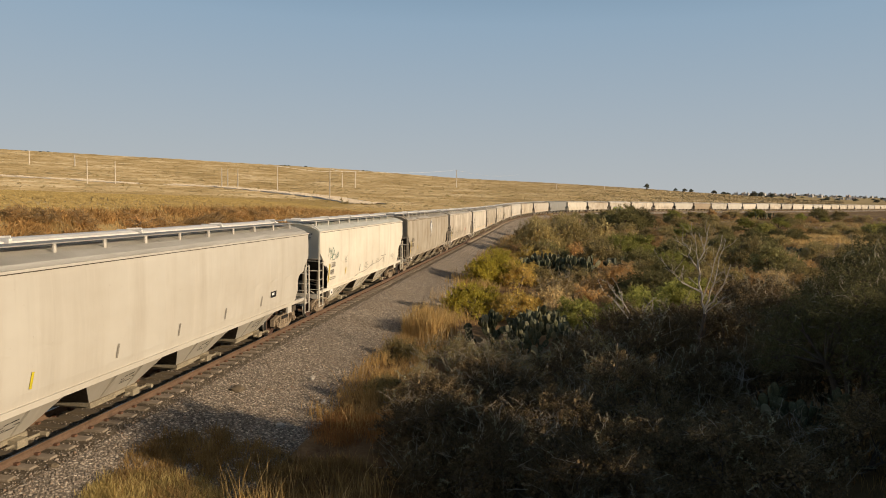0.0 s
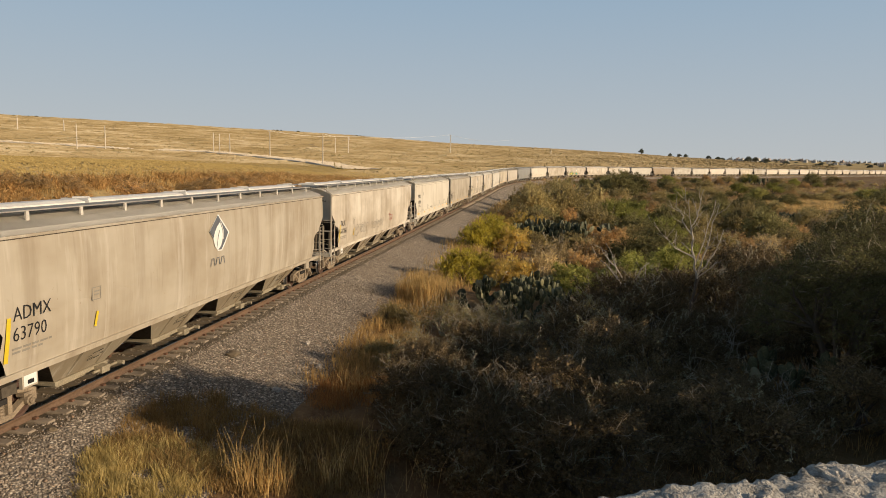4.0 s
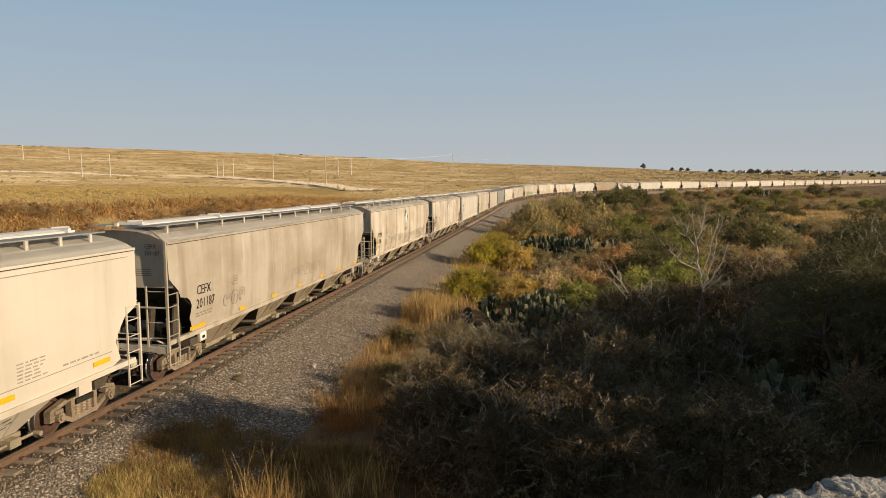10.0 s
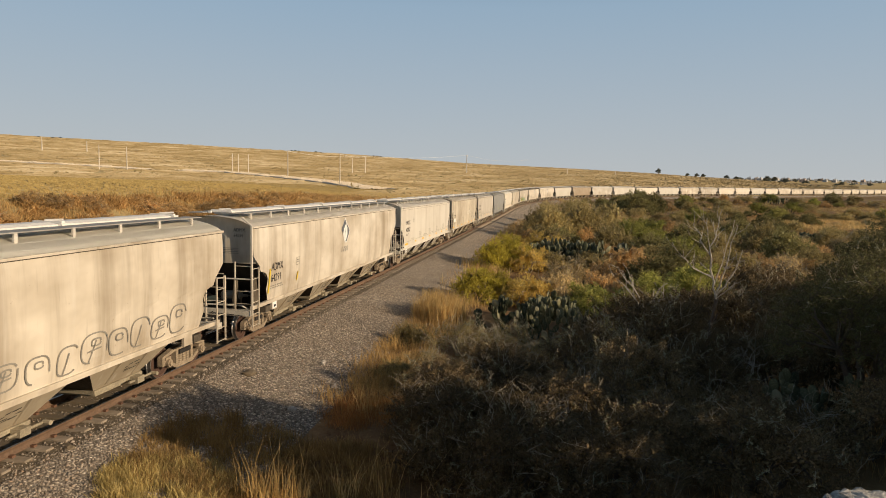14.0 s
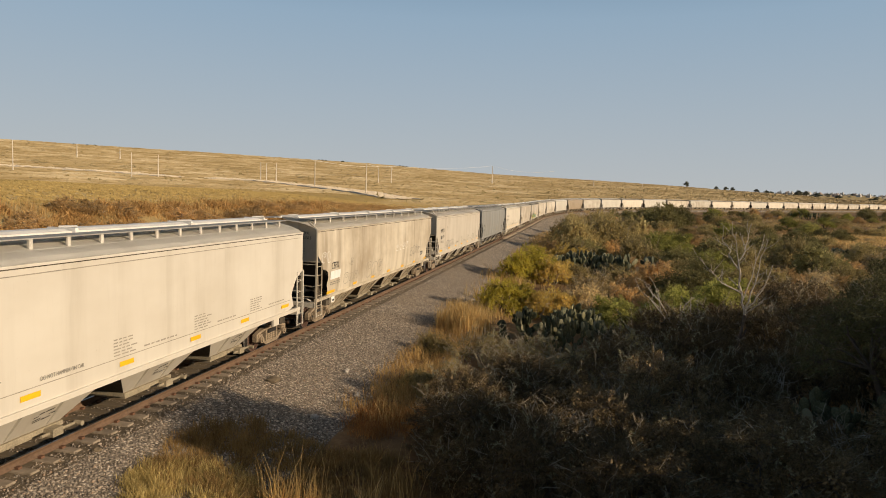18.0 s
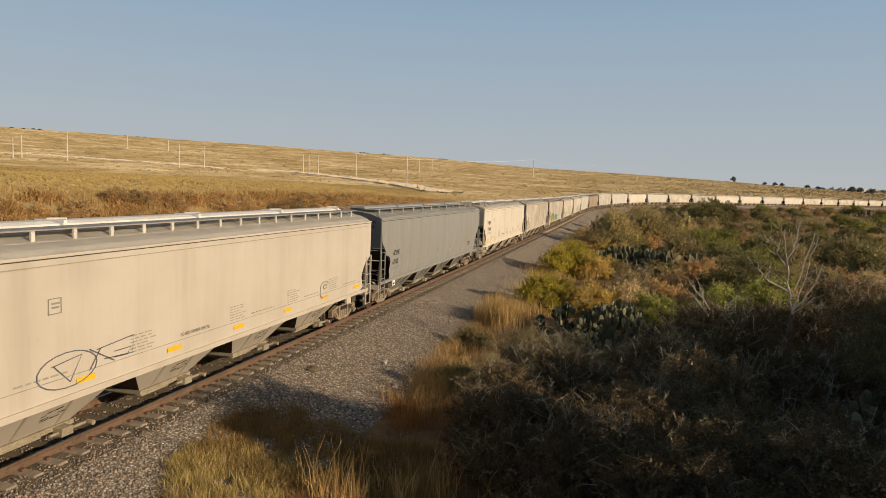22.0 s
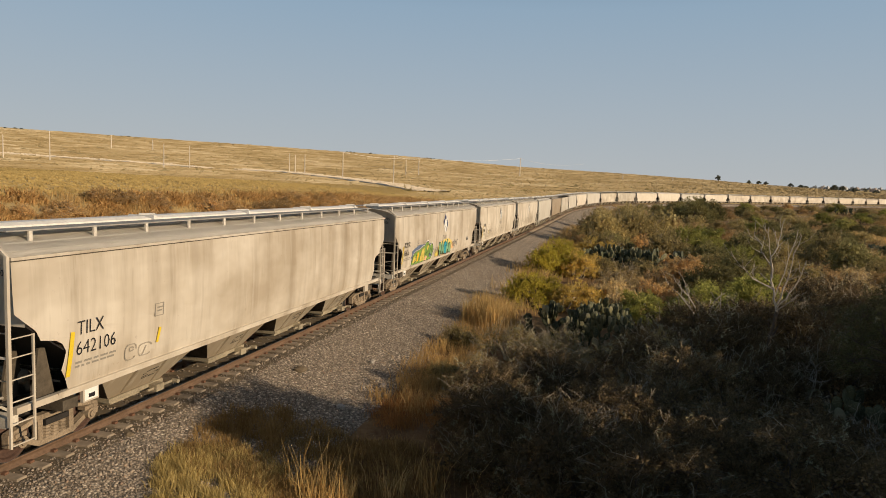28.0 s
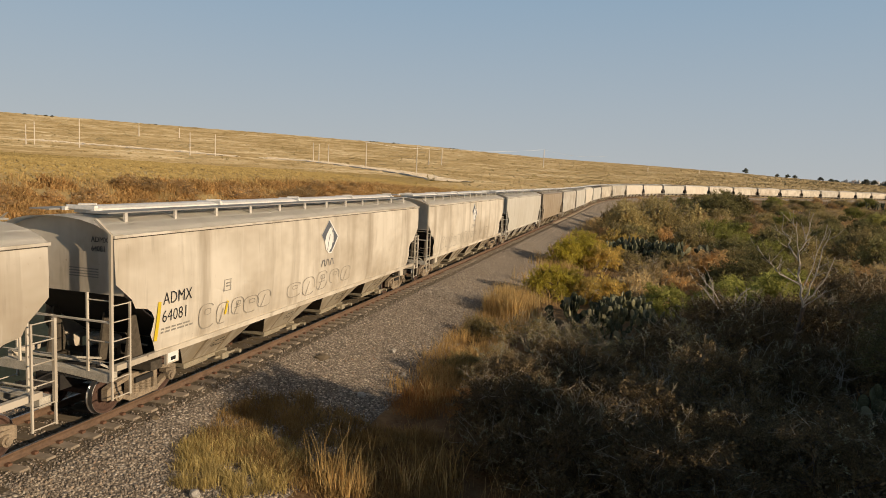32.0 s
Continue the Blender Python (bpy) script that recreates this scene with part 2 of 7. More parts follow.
def car_paint(name, streak=0.6, dirt=0.5):
    """Old freight-car paint: the car's own colour, rain streaks and washed-out runs down the sides, stained weld seams, rust specks."""
    m, nt, b = shader(name, 0.55, 0.0, 0.35)
    info = nt.nodes.new("ShaderNodeObjectInfo")
    base = info.outputs["Color"]
    v = coords(nt, "Object", (1, 1, 1), spread=True)
    vs = coords(nt, "Object", (0.5, 1.1, 0.10), spread=True)
    vf = coords(nt, "Object", (1.5, 3.2, 0.30), spread=True)
    broad = nz(nt, coords(nt, "Object", (1, 0.5, 0.8), spread=True), 0.55, 4, 0.6)
    run, fine = nz(nt, vs, 1.0, 5, 0.65), nz(nt, vf, 1.0, 4, 0.65)
    wave = nt.nodes.new("ShaderNodeTexWave")
    wave.wave_type, wave.bands_direction = "BANDS", "Y"
    for k, q in (("Scale", 0.196), ("Distortion", 1.1), ("Detail", 2.0), ("Detail Scale", 0.6)):
        wave.inputs[k].default_value = q
    nt.links.new(coords(nt, "Object", (1, 1, 0.25), spread=True), wave.inputs["Vector"])
    c = mix(nt, ramp(nt, broad, [(0.38, 0.0), (0.66, 0.62 * streak)]), base, (0.27, 0.205, 0.13))
    seam = mix(nt, 1.0, ramp(nt, wave.outputs["Fac"], [(0.55, 0.0), (0.98, 0.38 * streak)]), ramp(nt, run, [(0.35, 0.0), (0.6, 1.0)]), "MULTIPLY")
    c = mix(nt, seam, c, (0.25, 0.195, 0.13))
    c = mix(nt, ramp(nt, run, [(0.50, 0.0), (0.72, 0.45 * streak)]), c, (0.21, 0.165, 0.115))
    c = mix(nt, ramp(nt, fine, [(0.55, 0.0), (0.74, 0.42 * streak)]), c, (0.70, 0.65, 0.57))
    c = mix(nt, ramp(nt, nz(nt, vf, 2.1, 3, 0.6), [(0.62, 0.0), (0.74, 0.24 * streak)]), c, (0.16, 0.125, 0.09))
    spots = nz(nt, v, 7.0, 5, 0.7)
    c = mix(nt, ramp(nt, spots, [(0.66, 0.0), (0.74, 0.7 * dirt)]), c, (0.16, 0.07, 0.03))
    nt.links.new(c, b.inputs["Base Color"])
    nt.links.new(ramp(nt, run, [(0.3, 0.45), (0.7, 0.75)]), b.inputs["Roughness"])
    bump(nt, b, nz(nt, coords(nt, "Object", (1, 1, 0.25)), 0.9, 2), 0.3, 0.05)
    return m


M = {}
M["paint"] = car_paint("weathered_car_paint", 0.95, 0.6)
M["clean"] = car_paint("cleaner_car_paint", 0.30, 0.3)
M["roof"] = car_paint("pale_roof_paint", 0.14, 0.2)
M["hatch"] = plain("white_hatch_paint", (0.74, 0.71, 0.66), 0.55, vary=0.15, scale=1.5)
M["grey_hatch"] = plain("grey_hatch_paint", (0.36, 0.355, 0.34), 0.55, vary=0.2, scale=1.5)
M["rail_steel"] = plain("weathered_white_steel", (0.55, 0.51, 0.45), 0.6, vary=0.3, scale=2)
M["board"] = plain("grey_walkway_grating", (0.30, 0.285, 0.26), 0.7, vary=0.25, scale=2)
M["truck"] = plain("dusty_cast_steel", (0.26, 0.205, 0.145), 0.8, vary=0.5, scale=2.5, bumpy=0.3)
M["wheel"] = plain("rusted_wheel_steel", (0.085, 0.05, 0.038), 0.7, vary=0.4, scale=2)
M["tread"] = plain("bright_wheel_tread", (0.45, 0.43, 0.41), 0.35, 0.9, vary=0.15)
# black of grimy couplers and sills; on slope sheets it paints in shade
M["dark"] = plain("grimy_and_shaded_black_steel", (0.028, 0.025, 0.023), 0.8, vary=0.4)
M["brake"] = plain("dusty_grey_brake_gear", (0.28, 0.245, 0.195), 0.7, vary=0.45, scale=3)
M["hose"] = plain("pale_rubber_hose", (0.42, 0.39, 0.34), 0.6, vary=0.2)
M["outlet"] = plain("dusty_outlet_gate", (0.29, 0.25, 0.18), 0.75, vary=0.4)
M["gate"] = plain("grey_outlet_gate", (0.50, 0.46, 0.39), 0.65, vary=0.35)
M["black_mark"] = plain("black_stencil_paint", (0.018, 0.018, 0.02), 0.7, vary=0.2)
M["faint_mark"] = plain("faint_spray_paint", (0.33, 0.30, 0.25), 0.8, vary=0.3)
M["grey_mark"] = plain("faded_stencil_paint", (0.26, 0.24, 0.205), 0.8, vary=0.2)
# near-black brown that puts the shade between and under car parts into colour
M["steel_shade"] = plain("shade_dark_steel", (0.085, 0.07, 0.052), 0.85, vary=0.5, scale=1.2)
M["pale_yellow"] = plain("pale_yellow_spray_paint", (0.72, 0.56, 0.17), 0.6, vary=0.2)
M["mustard"] = plain("mustard_yellow_tape", (0.68, 0.50, 0.035), 0.5, vary=0.15)
M["tick"] = plain("faded_yellow_green_paint", (0.56, 0.47, 0.03), 0.6, vary=0.2)
M["emblem_blue"] = plain("dark_blue_emblem_paint", (0.055, 0.062, 0.13), 0.6, vary=0.25)
M["yellow"] = plain("yellow_reflective_tape", (0.84, 0.47, 0.02), 0.45, vary=0.12)
M["white_mark"] = plain("white_marking_paint", (0.78, 0.77, 0.74), 0.6, vary=0.1)
M["logo_grey"] = plain("slate_emblem_paint", (0.12, 0.13, 0.15), 0.65, vary=0.2)
M["teal"] = plain("teal_spray_paint", (0.20, 0.38, 0.21), 0.6, vary=0.3)
M["sky_teal"] = plain("sky_teal_spray_paint", (0.03, 0.30, 0.38), 0.6, vary=0.2)
M["teal_dark"] = plain("dark_teal_spray_paint", (0.02, 0.14, 0.11), 0.6, vary=0.3)
M["green"] = plain("green_spray_paint", (0.20, 0.34, 0.08), 0.6, vary=0.4)
M["spray_yellow"] = plain("yellow_spray_paint", (0.62, 0.50, 0.11), 0.6, vary=0.25)
M["blue"] = plain("blue_spray_paint", (0.12, 0.165, 0.26), 0.6, vary=0.3)
M["red_spray"] = plain("faded_red_spray_paint", (0.42, 0.10, 0.07), 0.6, vary=0.3)
M["peach"] = plain("peach_spray_paint", (0.72, 0.43, 0.25), 0.6, vary=0.2)

# rails, ties, ballast
M["rail"] = plain("rusty_rail_steel", (0.145, 0.092, 0.06), 0.75, vary=0.35, scale=1.5, spread=False)
M["railhead"] = plain("polished_rail_head", (0.40, 0.36, 0.33), 0.35, 0.8, vary=0.15, spread=False)


def tie_mat():
    """Pale concrete, darkened between the rails for the shade under the train."""
    m, nt, b = shader("weathered_concrete_tie", 0.9, 0.0, 0.25)
    v = coords(nt, "Object")
    grain = nz(nt, coords(nt, "Object", spread=True), 2.5, 5)
    c = ramp(nt, grain, [(0.3, (0.21, 0.17, 0.125)), (0.7, (0.37, 0.305, 0.235))])
    sep = nt.nodes.new("ShaderNodeSeparateXYZ")
    nt.links.new(v, sep.inputs[0])
    side = nt.nodes.new("ShaderNodeMath")
    side.operation = "ABSOLUTE"
    nt.links.new(sep.outputs[0], side.inputs[0])
    c = mix(nt, ramp(nt, side.outputs[0], [(0.5, 0.8), (0.78, 0.0)]), c, (0.12, 0.092, 0.058))
    nt.links.new(c, b.inputs["Base Color"])
    bump(nt, b, grain, 0.4, 0.02)
    return m


M["tie"] = tie_mat()
M["clip"] = plain("rusty_rail_clip", (0.15, 0.08, 0.05), 0.8, vary=0.3)


def ballast_mat():
    m, nt, b = shader("grey_crushed_ballast", 0.92, 0.0, 0.2)
    v = coords(nt, "World")
    vo = nt.nodes.new("ShaderNodeTexVoronoi")
    vo.inputs["Scale"].default_value = 13.0
    nt.links.new(v, vo.inputs["Vector"])
    sep = nt.nodes.new("ShaderNodeSeparateColor")
    nt.links.new(vo.outputs["Color"], sep.inputs[0])
    c = ramp(nt, sep.outputs[0], [(0.0, (0.22, 0.18, 0.143)), (0.45, (0.42, 0.35, 0.277)), (0.8, (0.59, 0.50, 0.40)), (1.0, (0.76, 0.66, 0.54))])
    c = mix(nt, ramp(nt, nz(nt, v, 0.35, 4), [(0.45, 0.0), (0.7, 0.45)]), c, (0.34, 0.27, 0.19))
    # gaps between stones darkened: their shade is put into the colour
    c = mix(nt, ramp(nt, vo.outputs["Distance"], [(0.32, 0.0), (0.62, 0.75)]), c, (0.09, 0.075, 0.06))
    nt.links.new(c, b.inputs["Base Color"])
    inv = ramp(nt, vo.outputs["Distance"], [(0.0, 1.0), (0.8, 0.0)])
    bump(nt, b, inv, 0.8, 0.04)
    return m


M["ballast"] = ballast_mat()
M["soiled_shaded"] = plain("soiled_shaded_ballast", (0.135, 0.106, 0.072), 0.95, vary=0.5, scale=2.2, bumpy=1.0, spread=False)


def stone_mat():
    m, nt, b = shader("broken_grey_stone", 0.9, 0.0, 0.2)
    info = nt.nodes.new("ShaderNodeNewGeometry")
    v = coords(nt, "World")
    c = ramp(nt, info.outputs["Random Per Island"], [(0.0, (0.115, 0.096, 0.077)), (0.5, (0.25, 0.21, 0.17)), (0.85, (0.42, 0.36, 0.29)), (1.0, (0.32, 0.22, 0.15))])
    c = mix(nt, ramp(nt, nz(nt, v, 14, 4), [(0.4, 0.0), (0.7, 0.35)]), c, (0.2, 0.17, 0.14))
    nt.links.new(c, b.inputs["Base Color"])
    return m


M["stone"] = stone_mat()


def ground_mat():
    """Dry grass hills beyond the line, brown soil and low dry growth on the near side."""
    m, nt, b = shader("dry_grassland", 0.95, 0.0, 0.1)
    v = coords(nt, "World")
    far = coords(nt, "World", (1.0, 0.35, 1.0))
    a = ramp(nt, nz(nt, v, 0.9, 6, 0.65), [(0.3, (0.36, 0.26, 0.125)), (0.55, (0.46, 0.34, 0.16)), (0.75, (0.55, 0.42, 0.22))])
    c = mix(nt, ramp(nt, nz(nt, v, 0.022, 7, 0.62, 0.6), [(0.42, 0.0), (0.62, 0.85)]), a, (0.62, 0.47, 0.22))
    c = mix(nt, ramp(nt, nz(nt, far, 0.045, 6, 0.65), [(0.55, 0.0), (0.7, 0.6)]), c, (0.27, 0.19, 0.075))
    c = mix(nt, ramp(nt, nz(nt, coords(nt, "World", (0.6, 1.6, 1)), 0.010, 4, 0.6), [(0.56, 0.0), (0.66, 0.45)]), c, (0.60, 0.48, 0.33))
    c = mix(nt, ramp(nt, nz(nt, v, 6.0, 5, 0.7), [(0.35, 0.0), (0.75, 0.35)]), c, (0.20, 0.135, 0.06))
    nt.links.new(c, b.inputs["Base Color"])
    bump(nt, b, nz(nt, v, 3.0, 6, 0.7), 0.8, 0.12)
    return m


def soil_mat():
    m, nt, b = shader("brown_soil_and_litter", 0.95, 0.0, 0.1)
    v = coords(nt, "World")
    c = ramp(nt, nz(nt, v, 1.1, 6, 0.65), [(0.3, (0.10, 0.055, 0.03)), (0.55, (0.19, 0.11, 0.055)), (0.78, (0.30, 0.20, 0.10))])
    c = mix(nt, ramp(nt, nz(nt, v, 0.06, 4), [(0.45, 0.0), (0.65, 0.7)]), c, (0.28, 0.20, 0.085))
    c = mix(nt, ramp(nt, nz(nt, v, 9.0, 5, 0.7), [(0.4, 0.0), (0.75, 0.4)]), c, (0.36, 0.27, 0.15))
    nt.links.new(c, b.inputs["Base Color"])
    bump(nt, b, nz(nt, v, 7.0, 6, 0.7), 0.8, 0.06)
    return m


M["ground"], M["soil"] = ground_mat(), soil_mat()
M["dirt_road"] = plain("pale_dirt_road", (0.54, 0.465, 0.365), 0.95, vary=0.2, scale=0.2, spread=False)
M["pole"] = plain("pale_concrete_pole", (0.62, 0.55, 0.46), 0.85, vary=0.15)
M["wire"] = plain("bright_line_wire", (0.82, 0.80, 0.76), 0.5, 0.0, vary=0.1)


def hill_straw():
    m, nt, b = shader("pale_hill_grass", 0.9, 0.0, 0.1)
    v = coords(nt, "World")
    c = ramp(nt, nz(nt, v, 0.022, 7, 0.62, 0.6), [(0.34, (0.24, 0.185, 0.095)), (0.47, (0.335, 0.265, 0.15)), (0.56, (0.40, 0.325, 0.20)), (0.66, (0.50, 0.42, 0.295))])
    c = mix(nt, ramp(nt, nz(nt, v, 0.035, 4, 0.6), [(0.48, 0.0), (0.64, 0.6)]), c, (0.24, 0.175, 0.08))
    geo = nt.nodes.new("ShaderNodeNewGeometry")
    c = mix(nt, ramp(nt, geo.outputs["Random Per Island"], [(0.0, 0.0), (1.0, 0.06)]), c, (0.30, 0.21, 0.10))
    nt.links.new(c, b.inputs["Base Color"])
    return m


M["hill_straw"] = hill_straw()
M["bark"] = plain("grey_brown_bark", (0.11, 0.085, 0.065), 0.9, vary=0.4, scale=6, bumpy=0.5)
M["dead"] = plain("bleached_dead_wood", (0.42, 0.37, 0.31), 0.85, vary=0.3, scale=5, bumpy=0.4)
M["twig"] = plain("dry_pale_twig", (0.37, 0.315, 0.235), 0.85, vary=0.3, scale=5)
M["mesquite"] = hue_leaf("mesquite_leaves", [(0.106, 0.078, 0.037), (0.162, 0.118, 0.057), (0.225, 0.163, 0.082), (0.30, 0.212, 0.116)], glow=0.15)
M["tree_leaf"] = hue_leaf("feathery_olive_leaves", [(0.105, 0.10, 0.04), (0.16, 0.15, 0.062), (0.23, 0.205, 0.09)], glow=0.3)
M["bright_leaf"] = hue_leaf("yellow_green_leaves", [(0.42, 0.37, 0.05), (0.56, 0.48, 0.075), (0.70, 0.58, 0.12)], glow=0.5)
M["dry_leaf"] = hue_leaf("dry_tan_leaves", [(0.46, 0.345, 0.17), (0.58, 0.44, 0.22), (0.70, 0.545, 0.29)], glow=0.4)
M["lime_leaf"] = hue_leaf("fresh_green_leaves", [(0.26, 0.25, 0.07), (0.36, 0.335, 0.10), (0.47, 0.42, 0.15)], glow=0.4)
M["olive"] = hue_leaf("dull_olive_leaves", [(0.31, 0.25, 0.105), (0.42, 0.335, 0.145), (0.52, 0.42, 0.19)], glow=0.4)
M["brown_leaf"] = hue_leaf("dry_brown_leaves", [(0.50, 0.325, 0.14), (0.60, 0.40, 0.18), (0.70, 0.49, 0.235)], glow=0.45)
M["green_leaf"] = hue_leaf("scrub_green_leaves", [(0.17, 0.155, 0.06), (0.24, 0.215, 0.085), (0.31, 0.28, 0.115)], glow=0.35)
M["gold_leaf"] = hue_leaf("golden_brown_leaves", [(0.54, 0.39, 0.10), (0.66, 0.49, 0.14), (0.78, 0.60, 0.21)], glow=0.5)
M["fresh_leaf"] = hue_leaf("mid_green_feathery_leaves", [(0.25, 0.255, 0.06), (0.35, 0.345, 0.09), (0.46, 0.435, 0.13)], glow=0.45)
M["pale_leaf"] = hue_leaf("pale_grey_green_leaves", [(0.23, 0.225, 0.13), (0.33, 0.315, 0.19), (0.45, 0.42, 0.28)], glow=0.2)
def pad_mat():
    m, nt, b = shader("dusty_green_cactus_pads", 0.55, 0.0, 0.3)
    info = nt.nodes.new("ShaderNodeObjectInfo")
    c = ramp(nt, info.outputs["Random"], [(0.0, (0.03, 0.038, 0.018)), (0.55, (0.06, 0.068, 0.032)), (0.85, (0.12, 0.12, 0.06)), (1.0, (0.36, 0.325, 0.20))])
    spots = nz(nt, coords(nt, "Object", spread=True), 14.0, 3, 0.6)
    nt.links.new(mix(nt, ramp(nt, spots, [(0.5, 0.0), (0.68, 0.5)]), c, (0.34, 0.30, 0.19)), b.inputs["Base Color"])
    bump(nt, b, spots, 0.4, 0.02)
    return m


M["nopal"] = pad_mat()
M["bank_gold"] = hue_leaf("olive_gold_dry_grass", [(0.46, 0.335, 0.125), (0.50, 0.37, 0.145), (0.54, 0.405, 0.165)], glow=0.3)
M["bank_brown"] = hue_leaf("warm_brown_dry_brush", [(0.34, 0.20, 0.075), (0.45, 0.275, 0.105), (0.56, 0.36, 0.15)], glow=0.35)
M["rust_grass"] = hue_leaf("rust_orange_dry_grass", [(0.32, 0.14, 0.045), (0.44, 0.21, 0.07), (0.55, 0.30, 0.11)], glow=0.3)
M["straw"] = hue_leaf("golden_dry_grass", [(0.54, 0.35, 0.13), (0.67, 0.465, 0.19), (0.80, 0.60, 0.29)], glow=0.4)
M["tan_grass"] = hue_leaf("brown_dry_grass", [(0.37, 0.235, 0.095), (0.50, 0.33, 0.13), (0.62, 0.43, 0.19)], glow=0.4)
M["lime_grass"] = hue_leaf("yellow_green_grass", [(0.32, 0.245, 0.09), (0.46, 0.36, 0.145), (0.60, 0.475, 0.21)], glow=0.35)
M["rock"] = plain("pale_rubble_stone", (0.44, 0.40, 0.35), 0.92, vary=0.6, scale=14, bumpy=1.0)
M["mortar"] = plain("pale_rough_mortar", (0.44, 0.41, 0.365), 0.95, vary=0.7, scale=11, bumpy=1.0, spread=False)
# town walls greyed and far leaves lightened: distance haze put into the colour
M["house_wall"] = plain("pale_house_wall", (0.50, 0.48, 0.455), 0.85, vary=0.3, scale=0.4)
M["house_red"] = plain("hazed_brick_house_wall", (0.42, 0.34, 0.29), 0.85, vary=0.25, scale=0.4)
M["house_dark"] = plain("dark_house_opening", (0.06, 0.06, 0.065), 0.5, vary=0.2)
M["far_leaf"] = hue_leaf("far_hazed_foliage", [(0.15, 0.16, 0.125), (0.19, 0.20, 0.155), (0.23, 0.235, 0.185)])

# ---- ground, road, town hill ----
def build_ground():
    ang = np.radians(np.concatenate([np.arange(-180, -60, 4.0), np.arange(-60, 40, 0.6), np.arange(40, 180, 4.0)]))
    rad = np.concatenate([np.arange(1.0, 40, 0.8), 40 * 1.032 ** np.arange(0, 152)])
    rad = rad[rad < 4600]
    na, nr = len(ang), len(rad)
    A_, R_ = np.meshgrid(ang, rad)
    X, Y = (R_ * np.sin(A_)).ravel(), (R_ * np.cos(A_)).ravel()
    Z = ground_z(X, Y)
    V = np.c_[X, Y, Z]
    V = np.vstack([V, [[0, 0, gz(0, 0)]]])
    F, mats = [], []
    u, s = offset(X, Y)
    i, j = np.meshgrid(np.arange(nr - 1), np.arange(na), indexing="ij")
    a, b = i * na + j, i * na + (j + 1) % na
    F = np.stack([a, a + na, b + na, b], -1).reshape(-1, 4)
    ob = raw("ground", V, F, [M["ground"], M["soil"]], smooth=True)
    near = (u[F].mean(1) > -4) & (np.hypot(X[F].mean(1), Y[F].mean(1)) < 900)
    ob.data.polygons.foreach_set("material_index", near.astype(int))
    return tagged(ob, "rolling dry grassland with brown soil", "ground", kind="structure")


ground = build_ground()


def ribbon(name, pts, width, material, lift):
    """A strip laid over the ground, its edges turned down into it."""
    V, F = [], []
    steps = (-0.56, -0.5, -0.3, -0.1, 0.1, 0.3, 0.5, 0.56)
    for i, p in enumerate(pts):
        q = Vector(pts[min(i + 1, len(pts) - 1)]) - Vector(pts[max(i - 1, 0)])
        n = Vector((q.y, -q.x)).normalized() * width * (1 + 0.25 * noise.noise((p[0] * 0.05, p[1] * 0.05, 0)))
        for k in steps:
            x, y = p[0] + k * n.x, p[1] + k * n.y
            V.append((x, y, gz(x, y) + (lift if abs(k) < 0.53 else -1.0)))
    m = len(steps)
    for i in range(len(pts) - 1):
        for k in range(m - 1):
            a = i * m + k
            F.append((a, a + m, a + m + 1, a + 1))
    return raw(name, V, F, material, smooth=True)


def polar(az, d):
    return (d * math.sin(radians(az)), d * math.cos(radians(az)))


def spread_line(pts, n=30):
    out = []
    for i in range(n + 1):
        t = i / n * (len(pts) - 1)
        k = min(int(t), len(pts) - 2)
        out.append(tuple(Vector(pts[k]).lerp(Vector(pts[k + 1]), t - k)))
    return out


def seek(az, el, d0=70.0, d1=2600.0):
    """How far off the rising ground stands at this height over the horizon, in this direction."""
    ds = np.geomspace(d0, d1, 400)
    z = ground_z(ds * math.sin(radians(az)), ds * math.cos(radians(az)))
    e = np.degrees(np.arctan2(z - EYE, ds))
    k = np.argmax(e >= el)
    return float(ds[k]) if (e >= el).any() else float(ds[np.argmax(e)])


ROAD = [polar(a, seek(a, e, 120)) for a, e in ((-15.5, -0.45), (-16.6, -0.35), (-18.6, -0.05), (-22.6, 0.38), (-27.3, 0.66), (-31.0, 0.78))]
tagged(ribbon("road_dirt", spread_line(ROAD, 60), 15.0, M["dirt_road"], 0.3), "pale dirt road across the dry hillside", "road", kind="structure")
PATH_FAR = [polar(a, seek(a, e, 120)) for a, e in ((-34.0, 0.78), (-37.3, 0.96), (-41.0, 1.05), (-48.0, 1.15))]
tagged(ribbon("road_far", spread_line(PATH_FAR, 30), 16.0, M["dirt_road"], 0.3), "pale bare track on the dry hillside", "road", kind="structure")

# ---- track ----
def sweep(name, prof, s0, s1, step, material, parent=None, closed=True, smooth=False):
    """A profile of (side, up) swept along the track."""
    ss = np.arange(s0, s1 + 0.01, step)
    V = [along(s, a, z) for s in ss for a, z in prof]
    n = len(prof)
    F = []
    for i in range(len(ss) - 1):
        for k in range(n if closed else n - 1):
            a, b = i * n + k, i * n + (k + 1) % n
            F.append((a, b, b + n, a + n))
    return raw(name, V, F, material, parent, smooth)


track = empty("railway_track", pose(-12.2, 0, 0))
tagged(track, "single railway line with rusty rails on concrete ties", "railway track", kind="structure")
RAIL = [(-0.075, -0.17), (-0.075, -0.155), (-0.015, -0.135), (-0.010, -0.045), (-0.036, -0.035), (-0.036, -0.004), (-0.028, 0.0), (0.028, 0.0), (0.036, -0.004), (0.036, -0.035), (0.010, -0.045), (0.015, -0.135), (0.075, -0.155), (0.075, -0.17)]


def keep(ob, parent):
    ob.parent = parent
    ob.matrix_parent_inverse = parent.matrix_basis.inverted()
    return ob


